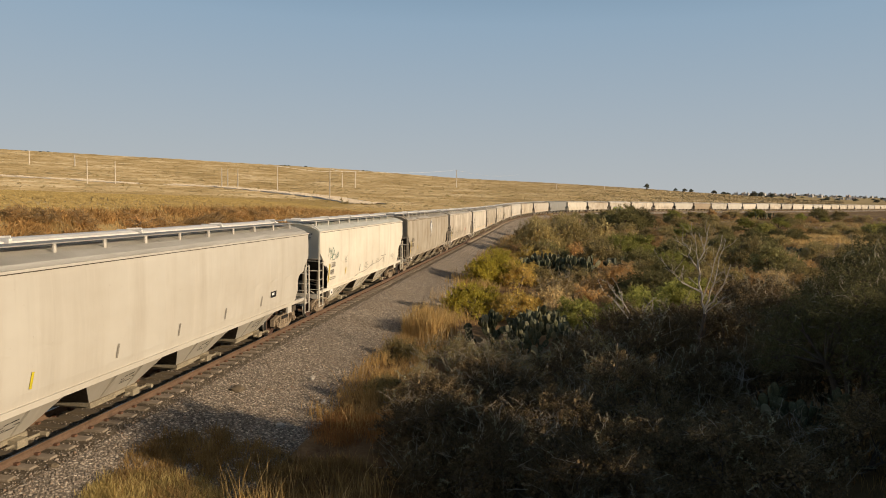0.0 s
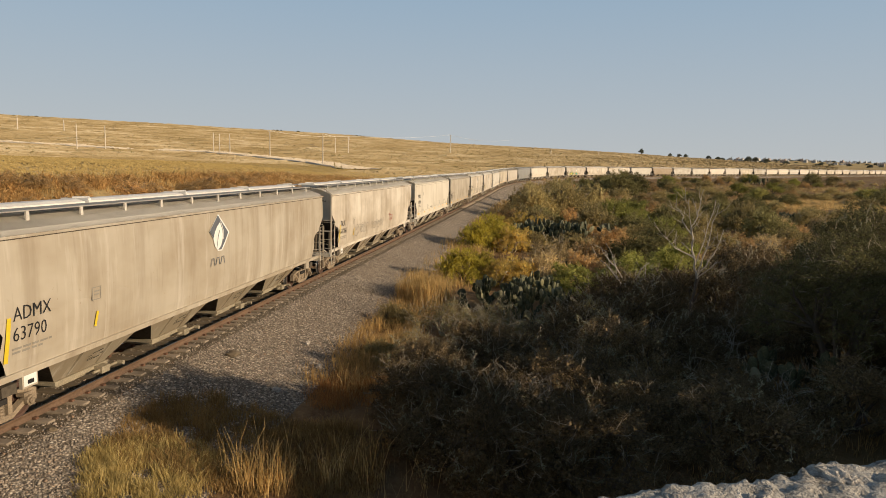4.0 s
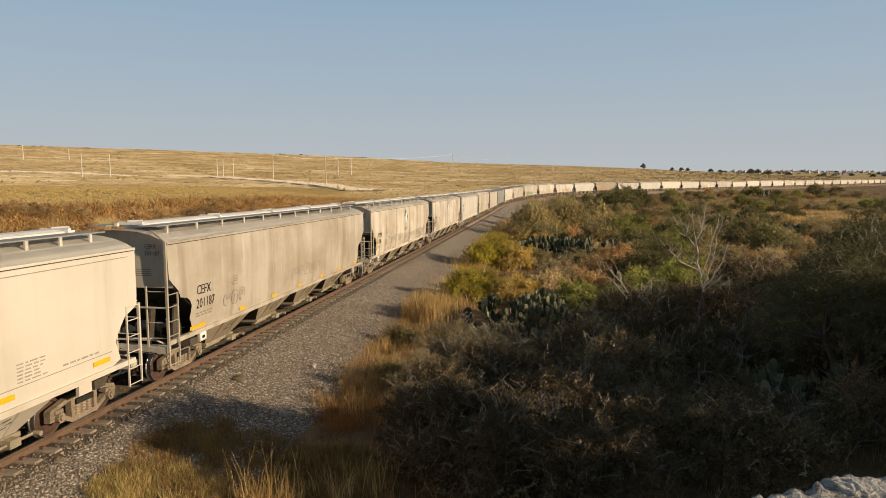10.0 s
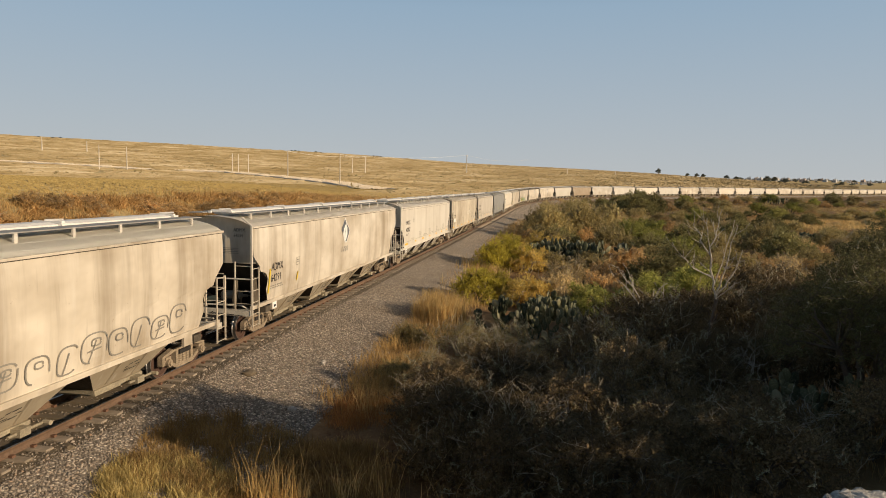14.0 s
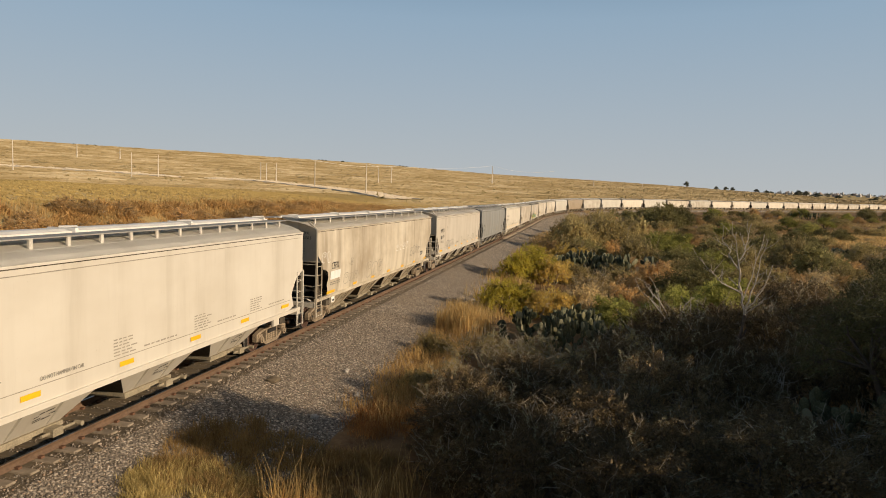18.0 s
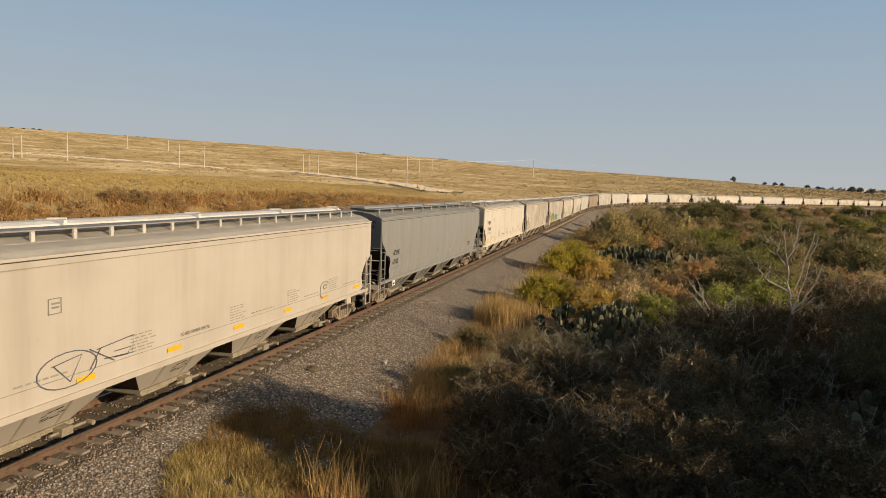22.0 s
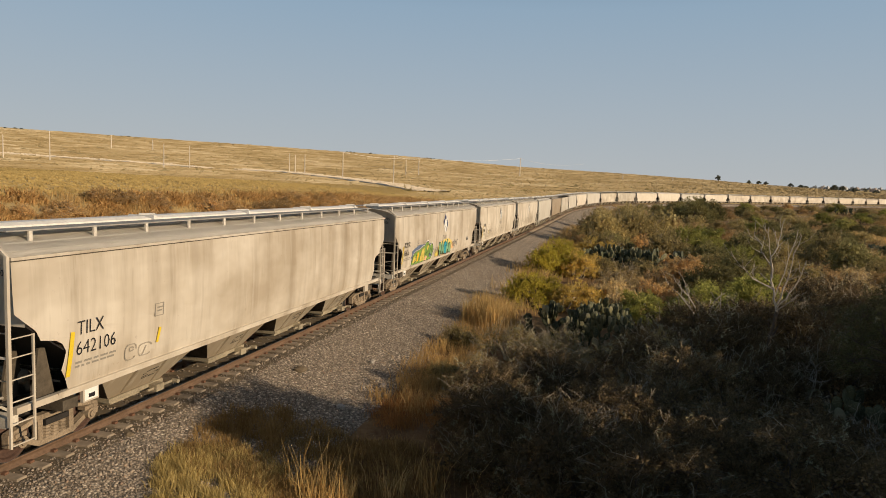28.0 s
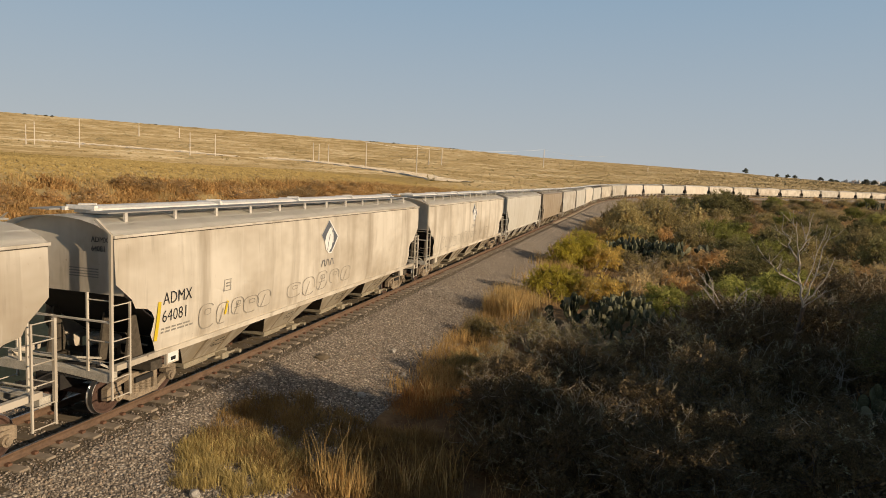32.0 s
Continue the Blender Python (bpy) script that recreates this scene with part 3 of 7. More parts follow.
for side in (-0.755, 0.755):
    for s0, s1, st in ((-420, 140, 20), (140, 1380, 4)):
        r = keep(sweep("rail", [(a + side, z) for a, z in RAIL], s0, s1, st, [M["rail"], M["railhead"]]), track)
        top = np.zeros(len(r.data.polygons), int)
        top[6::len(RAIL)] = 1
        r.data.polygons.foreach_set("material_index", top)

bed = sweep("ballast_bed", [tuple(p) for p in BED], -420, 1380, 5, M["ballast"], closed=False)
tagged(bed, "grey crushed-stone ballast beside the rails", "ballast", kind="structure")


# brown soiled strip between the rails, darkened further for shade under the train
keep(sweep("track_soil", [(-1.62, -0.25), (-1.2, -0.228), (0, -0.243), (1.2, -0.228), (1.62, -0.25)], -420, 1380, 5, M["soiled_shaded"], closed=False), track)


def tie_mesh():
    bm = bmesh.new()
    hull(bm, [(-1.3, -0.14, -0.36), (1.3, -0.14, -0.36), (1.3, 0.14, -0.36), (-1.3, 0.14, -0.36)],
         [(-1.28, -0.115, -0.185), (1.28, -0.115, -0.185), (1.28, 0.115, -0.185), (-1.28, 0.115, -0.185)])
    bmesh.ops.bevel(bm, geom=[e for e in bm.edges if e.verts[0].co.z > -0.2 and e.verts[1].co.z > -0.2], offset=0.012, segments=1, affect="EDGES")
    return bm


def clip_mesh():
    bm = bmesh.new()
    for x in (-0.755, 0.755):
        for d in (-0.12, 0.12):
            box(bm, x + d - 0.045, x + d + 0.045, -0.05, 0.05, -0.19, -0.135)
    return bm


def line_pose(s, up=0.0, side=0.0):
    a, b = along(s - 0.5, side, up), along(s + 0.5, side, up)
    d = b - a
    return Matrix.Translation((a + b) / 2) @ Euler((math.atan2(d.z, math.hypot(d.x, d.y)), 0, -math.atan2(d.x, d.y))).to_matrix().to_4x4()


tie_me = obj("tie", tie_mesh(), M["tie"])
clip_me = obj("rail_clip", clip_mesh(), M["clip"])
for k in range(150):
    s = 6.0 + 0.6 * k
    for src, nm in ((tie_me, "tie"), (clip_me, "rail_clip")):
        o = src if k == 0 else new(nm, src.data)
        o.matrix_basis = line_pose(s)
        keep(o, track)


def far_ties():
    V, F = [], []
    for k in range(700):
        s = 96.0 + 0.6 * k
        m = line_pose(s)
        n = len(V)
        V += [m @ Vector((x, y, z)) for z in (-0.3, -0.185) for x, y in ((-1.3, -0.13), (1.3, -0.13), (1.3, 0.13), (-1.3, 0.13))]
        F += [(n + a, n + b, n + c, n + d) for a, b, c, d in ((4, 5, 6, 7), (0, 1, 5, 4), (1, 2, 6, 5), (2, 3, 7, 6), (3, 0, 4, 7))]
    o = raw("far_ties", V, F, M["tie"])
    o["kind"] = "stuff"
    return keep(o, track)


far_ties()


# loose stones on the ballast: many small angular pieces in one mesh
def stone_field(name, n, seed, s0, s1, a0, a1, size, label, power=1.0):
    rng = np.random.default_rng(seed)
    base = np.array([(1, 0, 0), (-0.9, 0.2, 0), (0.1, 1, 0), (0, -0.95, 0.1), (0.1, 0.1, 0.8), (-0.1, 0, -0.8)], float)
    tri = np.array([(0, 2, 4), (2, 1, 4), (1, 3, 4), (3, 0, 4), (2, 0, 5), (1, 2, 5), (3, 1, 5), (0, 3, 5)])
    V, F = [], []
    for k in range(n):
        s = s0 + (s1 - s0) * rng.random() ** power
        a = a0 + (a1 - a0) * rng.random()
        if abs(abs(a) - 0.755) < 0.11:
            continue
        p = along(s, a, np.interp(a, BED[:, 0], BED[:, 1]))
        r = size * (0.55 + 0.8 * rng.random() ** 2)
        q = Euler(rng.random(3) * 6.28).to_matrix()
        sc = (1 + 0.5 * (rng.random(3) - 0.5)) * r
        pts = (base + rng.normal(0, 0.13, base.shape)) * sc @ np.array(q)
        V.append(pts + np.array(p) + (0, 0, r * 0.25))
        F.append(tri + 6 * len(F))
    o = raw(name, np.vstack(V), np.vstack(F), M["stone"])
    return tagged(o, label, "stones", kind="stuff")


stone_field("ballast_stones", 44000, 5, 9, 60, -2.2, 5.8, 0.029, "loose grey crushed stones lying on the ballast", 1.7)
stone_field("shoulder_stones", 9000, 6, 9, 34, 1.4, 6.4, 0.036, "larger grey stones on the ballast shoulder", 1.3)


def boulder(name, x, y, r, flat, label, seed, material=None):
    rng = random.Random(seed)
    bm = bmesh.new()
    bmesh.ops.create_icosphere(bm, subdivisions=2, radius=1)
    for v in bm.verts:
        v.co *= 0.85 + 0.35 * noise.noise(v.co * 1.3 + Vector((seed, 0, 0)))
        v.co = Vector((v.co.x * r, v.co.y * r * 0.7, v.co.z * r * flat))
    bmesh.ops.rotate(bm, verts=bm.verts, matrix=Euler((0, 0, rng.random() * 6)).to_matrix())
    o = obj(name, bm, material or M["rock"])
    o.matrix_basis = pose(x, y, gz(x, y) if x > -6.0 else float(np.interp(x + 12.2, (1.6, 2.6, 3.4, 4.6, 5.6, 6.2), (-0.25, -0.52, -0.66, -0.82, -1.05, -1.1))))
    o.location.z += r * flat * 0.45
    return tagged(o, label, "rock")


boulder("rock", -9.75, 19.9, 0.34, 0.35, "flat brown-grey rock lying on the ballast", 3, M["tie"])
boulder("rock", -7.45, 17.9, 0.16, 0.7, "small pale rock at the ballast edge", 5)
boulder("rock", -8.2, 22.6, 0.14, 0.7, "small pale rock on the ballast shoulder", 6)
boulder("rock", -7.1, 20.6, 0.15, 0.6, "pale stone beside the dry grass", 8)
boulder("rock", -8.0, 10.8, 0.16, 0.8, "white stone on the ballast near the wall", 9)
boulder("rock", -10.6, 12.8, 0.12, 0.6, "brown stone by the rail", 10, M["tie"])

# ---- the train ----
HALF, PITCH = 10.4, 22.3
CUT = {"round": [(1.30, 1.50), (1.6, 1.38), (1.8, 1.27), (2.0, 1.33), (2.18, 1.37), (2.35, 1.27), (2.45, 1.12), (2.53, 0.74), (2.75, 0.62), (2.95, 0.38), (3.15, 0.15), (3.6, 0.13), (4.0, 0.13), (4.2, 0.13)],
       "flat": [(1.30, 1.30), (1.44, 0.86), (1.65, 0.93), (1.91, 1.02), (2.1, 0.92), (2.3, 0.76), (2.48, 0.60), (2.6, 0.30), (2.7, 0.10), (3.0, 0.08), (3.4, 0.08), (3.8, 0.08), (4.05, 0.08), (4.2, 0.08)]}
WIDE = {"round": ((1.30, 1.6, 2.1, 2.8, 3.5, 4.0, 4.2), (1.50, 1.555, 1.60, 1.63, 1.625, 1.605, 1.58)),
        "flat": ((1.30, 4.2), (1.60, 1.60))}
ROOF = [(1.60, 4.18), (1.42, 4.30), (1.10, 4.42), (0.75, 4.50), (0.35, 4.54), (0, 4.55), (-0.35, 4.54), (-0.75, 4.50), (-1.10, 4.42), (-1.42, 4.30), (-1.60, 4.18)]


def wide(kind, z):
    return float(np.interp(z, *WIDE[kind]))


def end_y(e):
    return -HALF + e


def grid(bm, rows):
    vs = [[bm.verts.new(p) for p in r] for r in rows]
    fs = []
    for a, b in zip(vs, vs[1:]):
        for i in range(len(a) - 1):
            fs.append(bm.faces.new((a[i], a[i + 1], b[i + 1], b[i])))
    return vs, fs


def body_shell(kind):
    bm = bmesh.new()
    n = 52
    for sx in (1, -1):
        rows = [[(sx * (wide(kind, z) - (0.014 if kind == "round" and i % 4 == 0 and 1.5 < z < 4.1 else 0)), -HALF + e + (2 * HALF - 2 * e) * i / n, z) for i in range(n + 1)] for z, e in CUT[kind]]
        if sx < 0:
            rows = [r[::-1] for r in rows]
        _, fs = grid(bm, rows)
        bmesh.ops.solidify(bm, geom=fs, thickness=0.025)
    # end walls and the slopes under them
    for s in (1, -1):
        e0 = 0.42
        top = [(x * 0.985, s * end_y(e0), z - 0.03) for x, z in ROOF]
        lo = [(-1.57, s * end_y(e0), 2.85), (1.57, s * end_y(e0), 2.85)]
        ring = [bm.verts.new(p) for p in top + lo]
        bm.faces.new(ring if s > 0 else ring[::-1])
    # underside between the bays
    q = [bm.verts.new(p) for p in ((-1.5, end_y(2.6), 1.33), (1.5, end_y(2.6), 1.33), (1.5, -end_y(2.6), 1.33), (-1.5, -end_y(2.6), 1.33))]
    bm.faces.new(q)
    bmesh.ops.remove_doubles(bm, verts=bm.verts, dist=0.0005)
    return bm


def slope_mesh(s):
    """The sheet sloping in under the end wall, blackened for the shade there."""
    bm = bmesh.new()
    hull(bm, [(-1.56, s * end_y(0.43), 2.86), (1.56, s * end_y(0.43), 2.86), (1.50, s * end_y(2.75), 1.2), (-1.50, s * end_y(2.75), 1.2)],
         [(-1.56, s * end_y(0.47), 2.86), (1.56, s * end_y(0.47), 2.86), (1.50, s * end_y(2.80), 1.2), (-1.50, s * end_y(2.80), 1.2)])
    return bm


def bay_marks_mesh():
    """Dark scribbled stencils low on a hopper bay."""
    rng = random.Random(3)
    bm = bmesh.new()
    for k in range(11):
        y, t, ln = rng.uniform(-0.25, 0.45), rng.uniform(0.28, 0.52), rng.uniform(0.06, 0.22)
        th = rng.uniform(0.012, 0.03)
        vs = [bm.verts.new((0.78 + 0.71 * (t + a) + 0.016, y + b, 0.44 + 0.96 * (t + a))) for a, b in ((0, 0), (0.02, ln), (0.02 + th, ln), (th, 0))]
        bm.faces.new(vs)
    return bm


def roof_sheet(kind):
    bm = bmesh.new()
    e = 0.10
    n = 13
    rows = [[(x, end_y(e) + (2 * HALF - 2 * e) * i / n, z) for i in range(n + 1)] for x, z in ROOF]
    _, fs = grid(bm, rows[::-1])
    bmesh.ops.solidify(bm, geom=fs, thickness=-0.03)
    return bm


def simple(*boxes):
    bm = bmesh.new()
    for b in boxes:
        box(bm, *b)
    return bm


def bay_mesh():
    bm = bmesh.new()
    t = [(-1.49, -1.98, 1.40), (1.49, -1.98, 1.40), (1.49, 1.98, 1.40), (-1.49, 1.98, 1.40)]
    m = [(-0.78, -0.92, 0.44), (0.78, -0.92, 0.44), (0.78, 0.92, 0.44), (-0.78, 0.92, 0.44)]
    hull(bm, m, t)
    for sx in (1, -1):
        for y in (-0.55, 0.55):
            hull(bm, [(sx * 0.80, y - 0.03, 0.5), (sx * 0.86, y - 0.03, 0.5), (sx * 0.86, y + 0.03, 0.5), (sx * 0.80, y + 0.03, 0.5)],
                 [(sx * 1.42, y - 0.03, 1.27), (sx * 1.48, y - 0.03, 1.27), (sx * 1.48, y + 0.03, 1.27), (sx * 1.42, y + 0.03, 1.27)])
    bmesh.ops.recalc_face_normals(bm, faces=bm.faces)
    # cross sheets between bays get shade as colour; outer sheets keep the paint
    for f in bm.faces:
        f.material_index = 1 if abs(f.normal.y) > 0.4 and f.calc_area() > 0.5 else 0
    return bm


def gate_mesh():
    bm = bmesh.new()
    box(bm, -0.86, 0.86, -0.98, 0.98, 0.36, 0.46)
    box(bm, -0.70, 0.70, -0.75, 0.75, 0.24, 0.36)
    for sx in (1, -1):
        box(bm, sx * 0.98 - 0.12, sx * 0.98 + 0.12, 0.42, 0.72, 0.26, 0.44)
        rod(bm, (sx * 1.0, 0.2, 0.34), (sx * 1.0, 1.25, 0.34), 0.035)
        rod(bm, (sx * 1.0, 1.2, 0.34), (sx * 1.18, 1.2, 0.34), 0.06, 8)
    return bm


RUNGS = (0.66, 1.08, 1.50, 1.92, 2.34, 2.70)


def stile_mesh(s, sx, e, top):
    x, y = sx * 1.61, s * end_y(e)
    return simple((x - 0.02, x + 0.02, y - 0.02, y + 0.02, 0.62, top))


def rung_mesh(s, sx):
    bm = bmesh.new()
    rod(bm, (sx * 1.61, s * end_y(0.03), 0), (sx * 1.61, s * end_y(0.56), 0), 0.014, 5)
    return bm


def ladder_mesh(s, sx):
    """Corner ladder on the side, far along the train: outer post, inner post and rungs."""
    bm = bmesh.new()
    x = sx * 1.61
    y1, y2 = s * end_y(0.03), s * end_y(0.56)
    box(bm, x - 0.02, x + 0.02, y2 - 0.02, y2 + 0.02, 0.62, 2.72)
    for z in RUNGS:
        rod(bm, (x, y1, z), (x, y2, z), 0.014, 5)
    box(bm, x - 0.02, x + 0.02, y1 - 0.02, y1 + 0.02, 0.62, 1.12)
    return bm


def side_ladder(car, s, sx, paint, colour):
    """Corner ladder on the side: the tall stile carries the short one and the rungs."""
    lad = child("side_ladder", shared(f"stile_{s}_{sx}_{paint}", lambda: stile_mesh(s, sx, 0.56, 2.72), M[paint]), car, colour=colour)
    child("stile", shared(f"short_stile_{s}_{sx}_{paint}", lambda: stile_mesh(s, sx, 0.03, 1.12), M[paint]), lad, colour=colour)
    for z in RUNGS:
        child("rung", shared(f"rung_{s}_{sx}_{paint}", lambda: rung_mesh(s, sx), M[paint]), lad, pose(0, 0, z), colour=colour)


def post_mesh(s, sx):
    bm = bmesh.new()
    x, y = sx * 1.60, s * end_y(0.03)
    box(bm, x - 0.032, x + 0.032, y - 0.032, y + 0.032, 1.05, 4.24 if s > 0 else 2.74)
    if s < 0:
        return bm
    hull(bm, [(x - 0.032, y - 0.032, 4.24), (x + 0.032, y - 0.032, 4.24), (x + 0.032, y + 0.032, 4.24), (x - 0.032, y + 0.032, 4.24)],
         [(sx * 1.22 - 0.032, y - 0.032, 4.52), (sx * 1.22 + 0.032, y - 0.032, 4.55), (sx * 1.22 + 0.032, y + 0.032, 4.55), (sx * 1.22 - 0.032, y + 0.032, 4.52)])
    return bm


def end_ladder_mesh(s, sx, high=2.95):
    bm = bmesh.new()
    y = s * end_y(0.05)
    xi, xo = sx * 0.95, sx * 1.58
    box(bm, xi - 0.022, xi + 0.022, y - 0.022, y + 0.022, 1.05, high)
    for z in (1.45, 1.90, 2.35, 2.80):
        rod(bm, (xi, y, z), (xo, y, z), 0.014, 5)
    return bm


def brake_mesh():
    bm = bmesh.new()
    lathe(bm, [(-0.62, 0.05), (-0.55, 0.17), (-0.5, 0.21), (0.35, 0.21), (0.42, 0.17), (0.46, 0.08), (0.75, 0.05)], "x", 12)
    box(bm, -0.55, -0.4, -0.18, 0.18, -0.45, -0.1)
    box(bm, 0.2, 0.35, -0.18, 0.18, -0.45, -0.1)
    rod(bm, (0.75, 0, 0), (1.25, 0.25, -0.1), 0.03, 5)
    rod(bm, (0.5, 0.2, 0.2), (1.2, -0.2, 0.1), 0.025, 5)
    return bm


def pipe_mesh(*pts):
    bm = bmesh.new()
    for p, q in zip(pts, pts[1:]):
        rod(bm, p, q, 0.028, 5)
    return bm


def brace_mesh(x):
    bm = bmesh.new()
    hull(bm, [(x - 0.03, 0.9, 1.12), (x + 0.03, 0.9, 1.12), (x + 0.03, 1.5, 1.12), (x - 0.03, 1.5, 1.12)],
         [(x - 0.03, 1.1, 2.25), (x + 0.03, 1.1, 2.25), (x + 0.03, 1.25, 2.25), (x - 0.03, 1.25, 2.25)])
    return bm


def end_platform(car, m, near):
    """End sill, draft sill, body bolster, and on near cars the braces and brake pipes."""
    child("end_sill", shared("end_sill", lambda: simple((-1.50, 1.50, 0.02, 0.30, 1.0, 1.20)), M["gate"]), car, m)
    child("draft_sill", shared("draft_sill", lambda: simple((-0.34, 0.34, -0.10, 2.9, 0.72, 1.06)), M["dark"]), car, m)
    child("body_bolster", shared("body_bolster", lambda: simple((-1.50, 1.50, 1.35, 1.75, 0.9, 1.12)), M["steel_shade"]), car, m)
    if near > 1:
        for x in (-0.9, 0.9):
            child("stringer", shared(f"stringer_{x}", lambda: simple((x - 0.06, x + 0.06, 0.3, 2.6, 0.98, 1.12)), M["steel_shade"]), car, m)
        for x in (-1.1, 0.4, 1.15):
            child("slope_brace", shared(f"slope_brace_{x}", lambda: brace_mesh(x), M["steel_shade"]), car, m)
        child("brake_pipe", shared("pipe_a", lambda: pipe_mesh((-1.3, 0.2, 1.35), (1.1, 0.2, 1.35), (1.3, 0.35, 1.2)), M["gate"]), car, m)
        child("brake_pipe", shared("pipe_b", lambda: pipe_mesh((-1.45, 0.7, 1.2), (0.2, 0.5, 1.3), (0.6, 0.8, 1.25)), M["gate"]), car, m)


def coupler_mesh():
    bm = bmesh.new()
    box(bm, -0.10, 0.10, -0.55, 0.05, 0.80, 0.96)
    hull(bm, [(-0.12, -0.55, 0.74), (0.12, -0.55, 0.74), (0.12, -0.55, 1.02), (-0.12, -0.55, 1.02)],
         [(-0.19, -0.745, 0.72), (0.17, -0.745, 0.72), (0.17, -0.745, 1.04), (-0.19, -0.745, 1.04)])
    rod(bm, (0.25, 0.0, 0.9), (0.32, -0.45, 0.52), 0.035, 6)
    rod(bm, (0.32, -0.45, 0.52), (0.22, -0.745, 0.5), 0.035, 6)
    rod(bm, (0.1, -0.5, 1.03), (0.1, 0.02, 1.12), 0.018, 5)
    rod(bm, (0.1, -0.02, 1.1), (1.25, -0.02, 1.02), 0.016, 5)
    return bm


def poly_plate(bm, pts, x0, x1):
    hull(bm, [(x0, y, z) for y, z in pts], [(x1, y, z) for y, z in pts])


def frame_mesh(sx):
    bm = bmesh.new()
    x0, x1 = sorted((sx * 0.93, sx * 1.09))
    segs = [[(-1.14, 0.60), (-1.14, 0.68), (-0.5, 0.83), (-0.5, 0.72)], [(-0.5, 0.72), (-0.5, 0.83), (0.5, 0.83), (0.5, 0.72)], [(0.5, 0.72), (0.5, 0.83), (1.14, 0.68), (1.14, 0.60)],
            [(-1.02, 0.50), (-1.02, 0.61), (-0.45, 0.31), (-0.45, 0.19)], [(-0.45, 0.19), (-0.45, 0.31), (0.45, 0.31), (0.45, 0.19)], [(0.45, 0.19), (0.45, 0.31), (1.02, 0.61), (1.02, 0.50)],
            [(-0.46, 0.28), (-0.46, 0.74), (-0.34, 0.74), (-0.34, 0.28)], [(0.34, 0.28), (0.34, 0.74), (0.46, 0.74), (0.46, 0.28)],
            [(-1.16, 0.40), (-1.16, 0.66), (-1.02, 0.66), (-1.02, 0.40)], [(1.02, 0.40), (1.02, 0.66), (1.16, 0.66), (1.16, 0.40)],
            ]
    for p in segs:
        poly_plate(bm, p, x0, x1)
    for y in (-0.89, 0.89):
        c = sx * 1.0
        rod(bm, (c, y, 0.457), (sx * 1.18, y, 0.457), 0.12, 12)
        rod(bm, (sx * 1.18, y, 0.457), (sx * 1.22, y, 0.457), 0.075, 8)
        box(bm, *sorted((sx * 0.92, sx * 1.12)), y - 0.13, y + 0.13, 0.55, 0.64)
    return bm


def spring_mesh(sx):
    bm = bmesh.new()
    for y in (-0.2, 0.0, 0.2):
        prof = []
        for k in range(9):
            z = 0.31 + 0.27 * k / 8
            prof.append((z, 0.075 if k % 2 else 0.093))
        sub = bmesh.new()
        lathe(sub, prof, "z", 8)
        bmesh.ops.translate(sub, verts=sub.verts, vec=(sx * 1.02, y, 0))
        me = bpy.data.meshes.new("tmp")
        sub.to_mesh(me)
        sub.free()
        bm.from_mesh(me)
        bpy.data.meshes.remove(me)
    return bm


def bolster_mesh():
    bm = bmesh.new()
    box(bm, -1.12, 1.12, -0.30, 0.30, 0.58, 0.70)
    box(bm, -0.5, 0.5, -0.22, 0.22, 0.70, 0.86)
    for y in (-0.45, 0.45):
        rod(bm, (-0.85, y, 0.40), (0.85, y, 0.40), 0.045, 6)
        for sx in (-0.755, 0.755):
            box(bm, sx - 0.05, sx + 0.05, y * 1.0 - 0.03, y * 1.0 + 0.03, 0.30, 0.55)
    return bm


def wheelset_mesh():
    bm = bmesh.new()
    rod(bm, (-1.0, 0, 0), (1.0, 0, 0), 0.085, 10)
    for sx in (1, -1):
        lathe(bm, [(sx * a, r) for a, r in ((0.83, 0.14), (0.83, 0.16), (0.785, 0.20), (0.775, 0.36), (0.825, 0.385), (0.83, 0.44), (0.825, 0.452), (0.72, 0.459), (0.705, 0.478), (0.69, 0.482), (0.68, 0.47), (0.68, 0.38), (0.74, 0.35), (0.74, 0.18), (0.66, 0.15))], "x", 28)
        for k in range(3):
            a = k * 2.094
            rod(bm, (sx * 0.78, 0.26 * math.cos(a), 0.26 * math.sin(a)), (sx * 0.79, 0.26 * math.cos(a), 0.26 * math.sin(a)), 0.035, 6)
    bmesh.ops.recalc_face_normals(bm, faces=bm.faces)
    for f in bm.faces:
        r = math.hypot(f.calc_center_median().y, f.calc_center_median().z)
        f.material_index = 1 if r > 0.43 else 0
    return bm


def board_mesh(sx):
    bm = bmesh.new()
    a, b = sorted((sx * 0.52, sx * 1.09))
    box(bm, a, b, end_y(0.5), -end_y(0.5), 4.625, 4.655)
    return bm


def bracket_mesh(sx):
    bm = bmesh.new()
    box(bm, *sorted((sx * 1.05, sx * 1.095)), -0.045, 0.045, 4.40, 4.625)
    return bm


def hatch_mesh(length):
    bm = bmesh.new()
    h = length / 2
    hull(bm, [(-0.36, -h, 4.56), (0.36, -h, 4.56), (0.36, h, 4.56), (-0.36, h, 4.56)],
         [(-0.36, -h, 4.68), (0.36, -h, 4.68), (0.36, h, 4.68), (-0.36, h, 4.68)])
    hull(bm, [(-0.36, -h, 4.68), (0.36, -h, 4.68), (0.36, h, 4.68), (-0.36, h, 4.68)],
         [(-0.2, -h + 0.1, 4.735), (0.2, -h + 0.1, 4.735), (0.2, h - 0.1, 4.735), (-0.2, h - 0.1, 4.735)])
    bmesh.ops.remove_doubles(bm, verts=bm.verts, dist=0.001)
    return bm


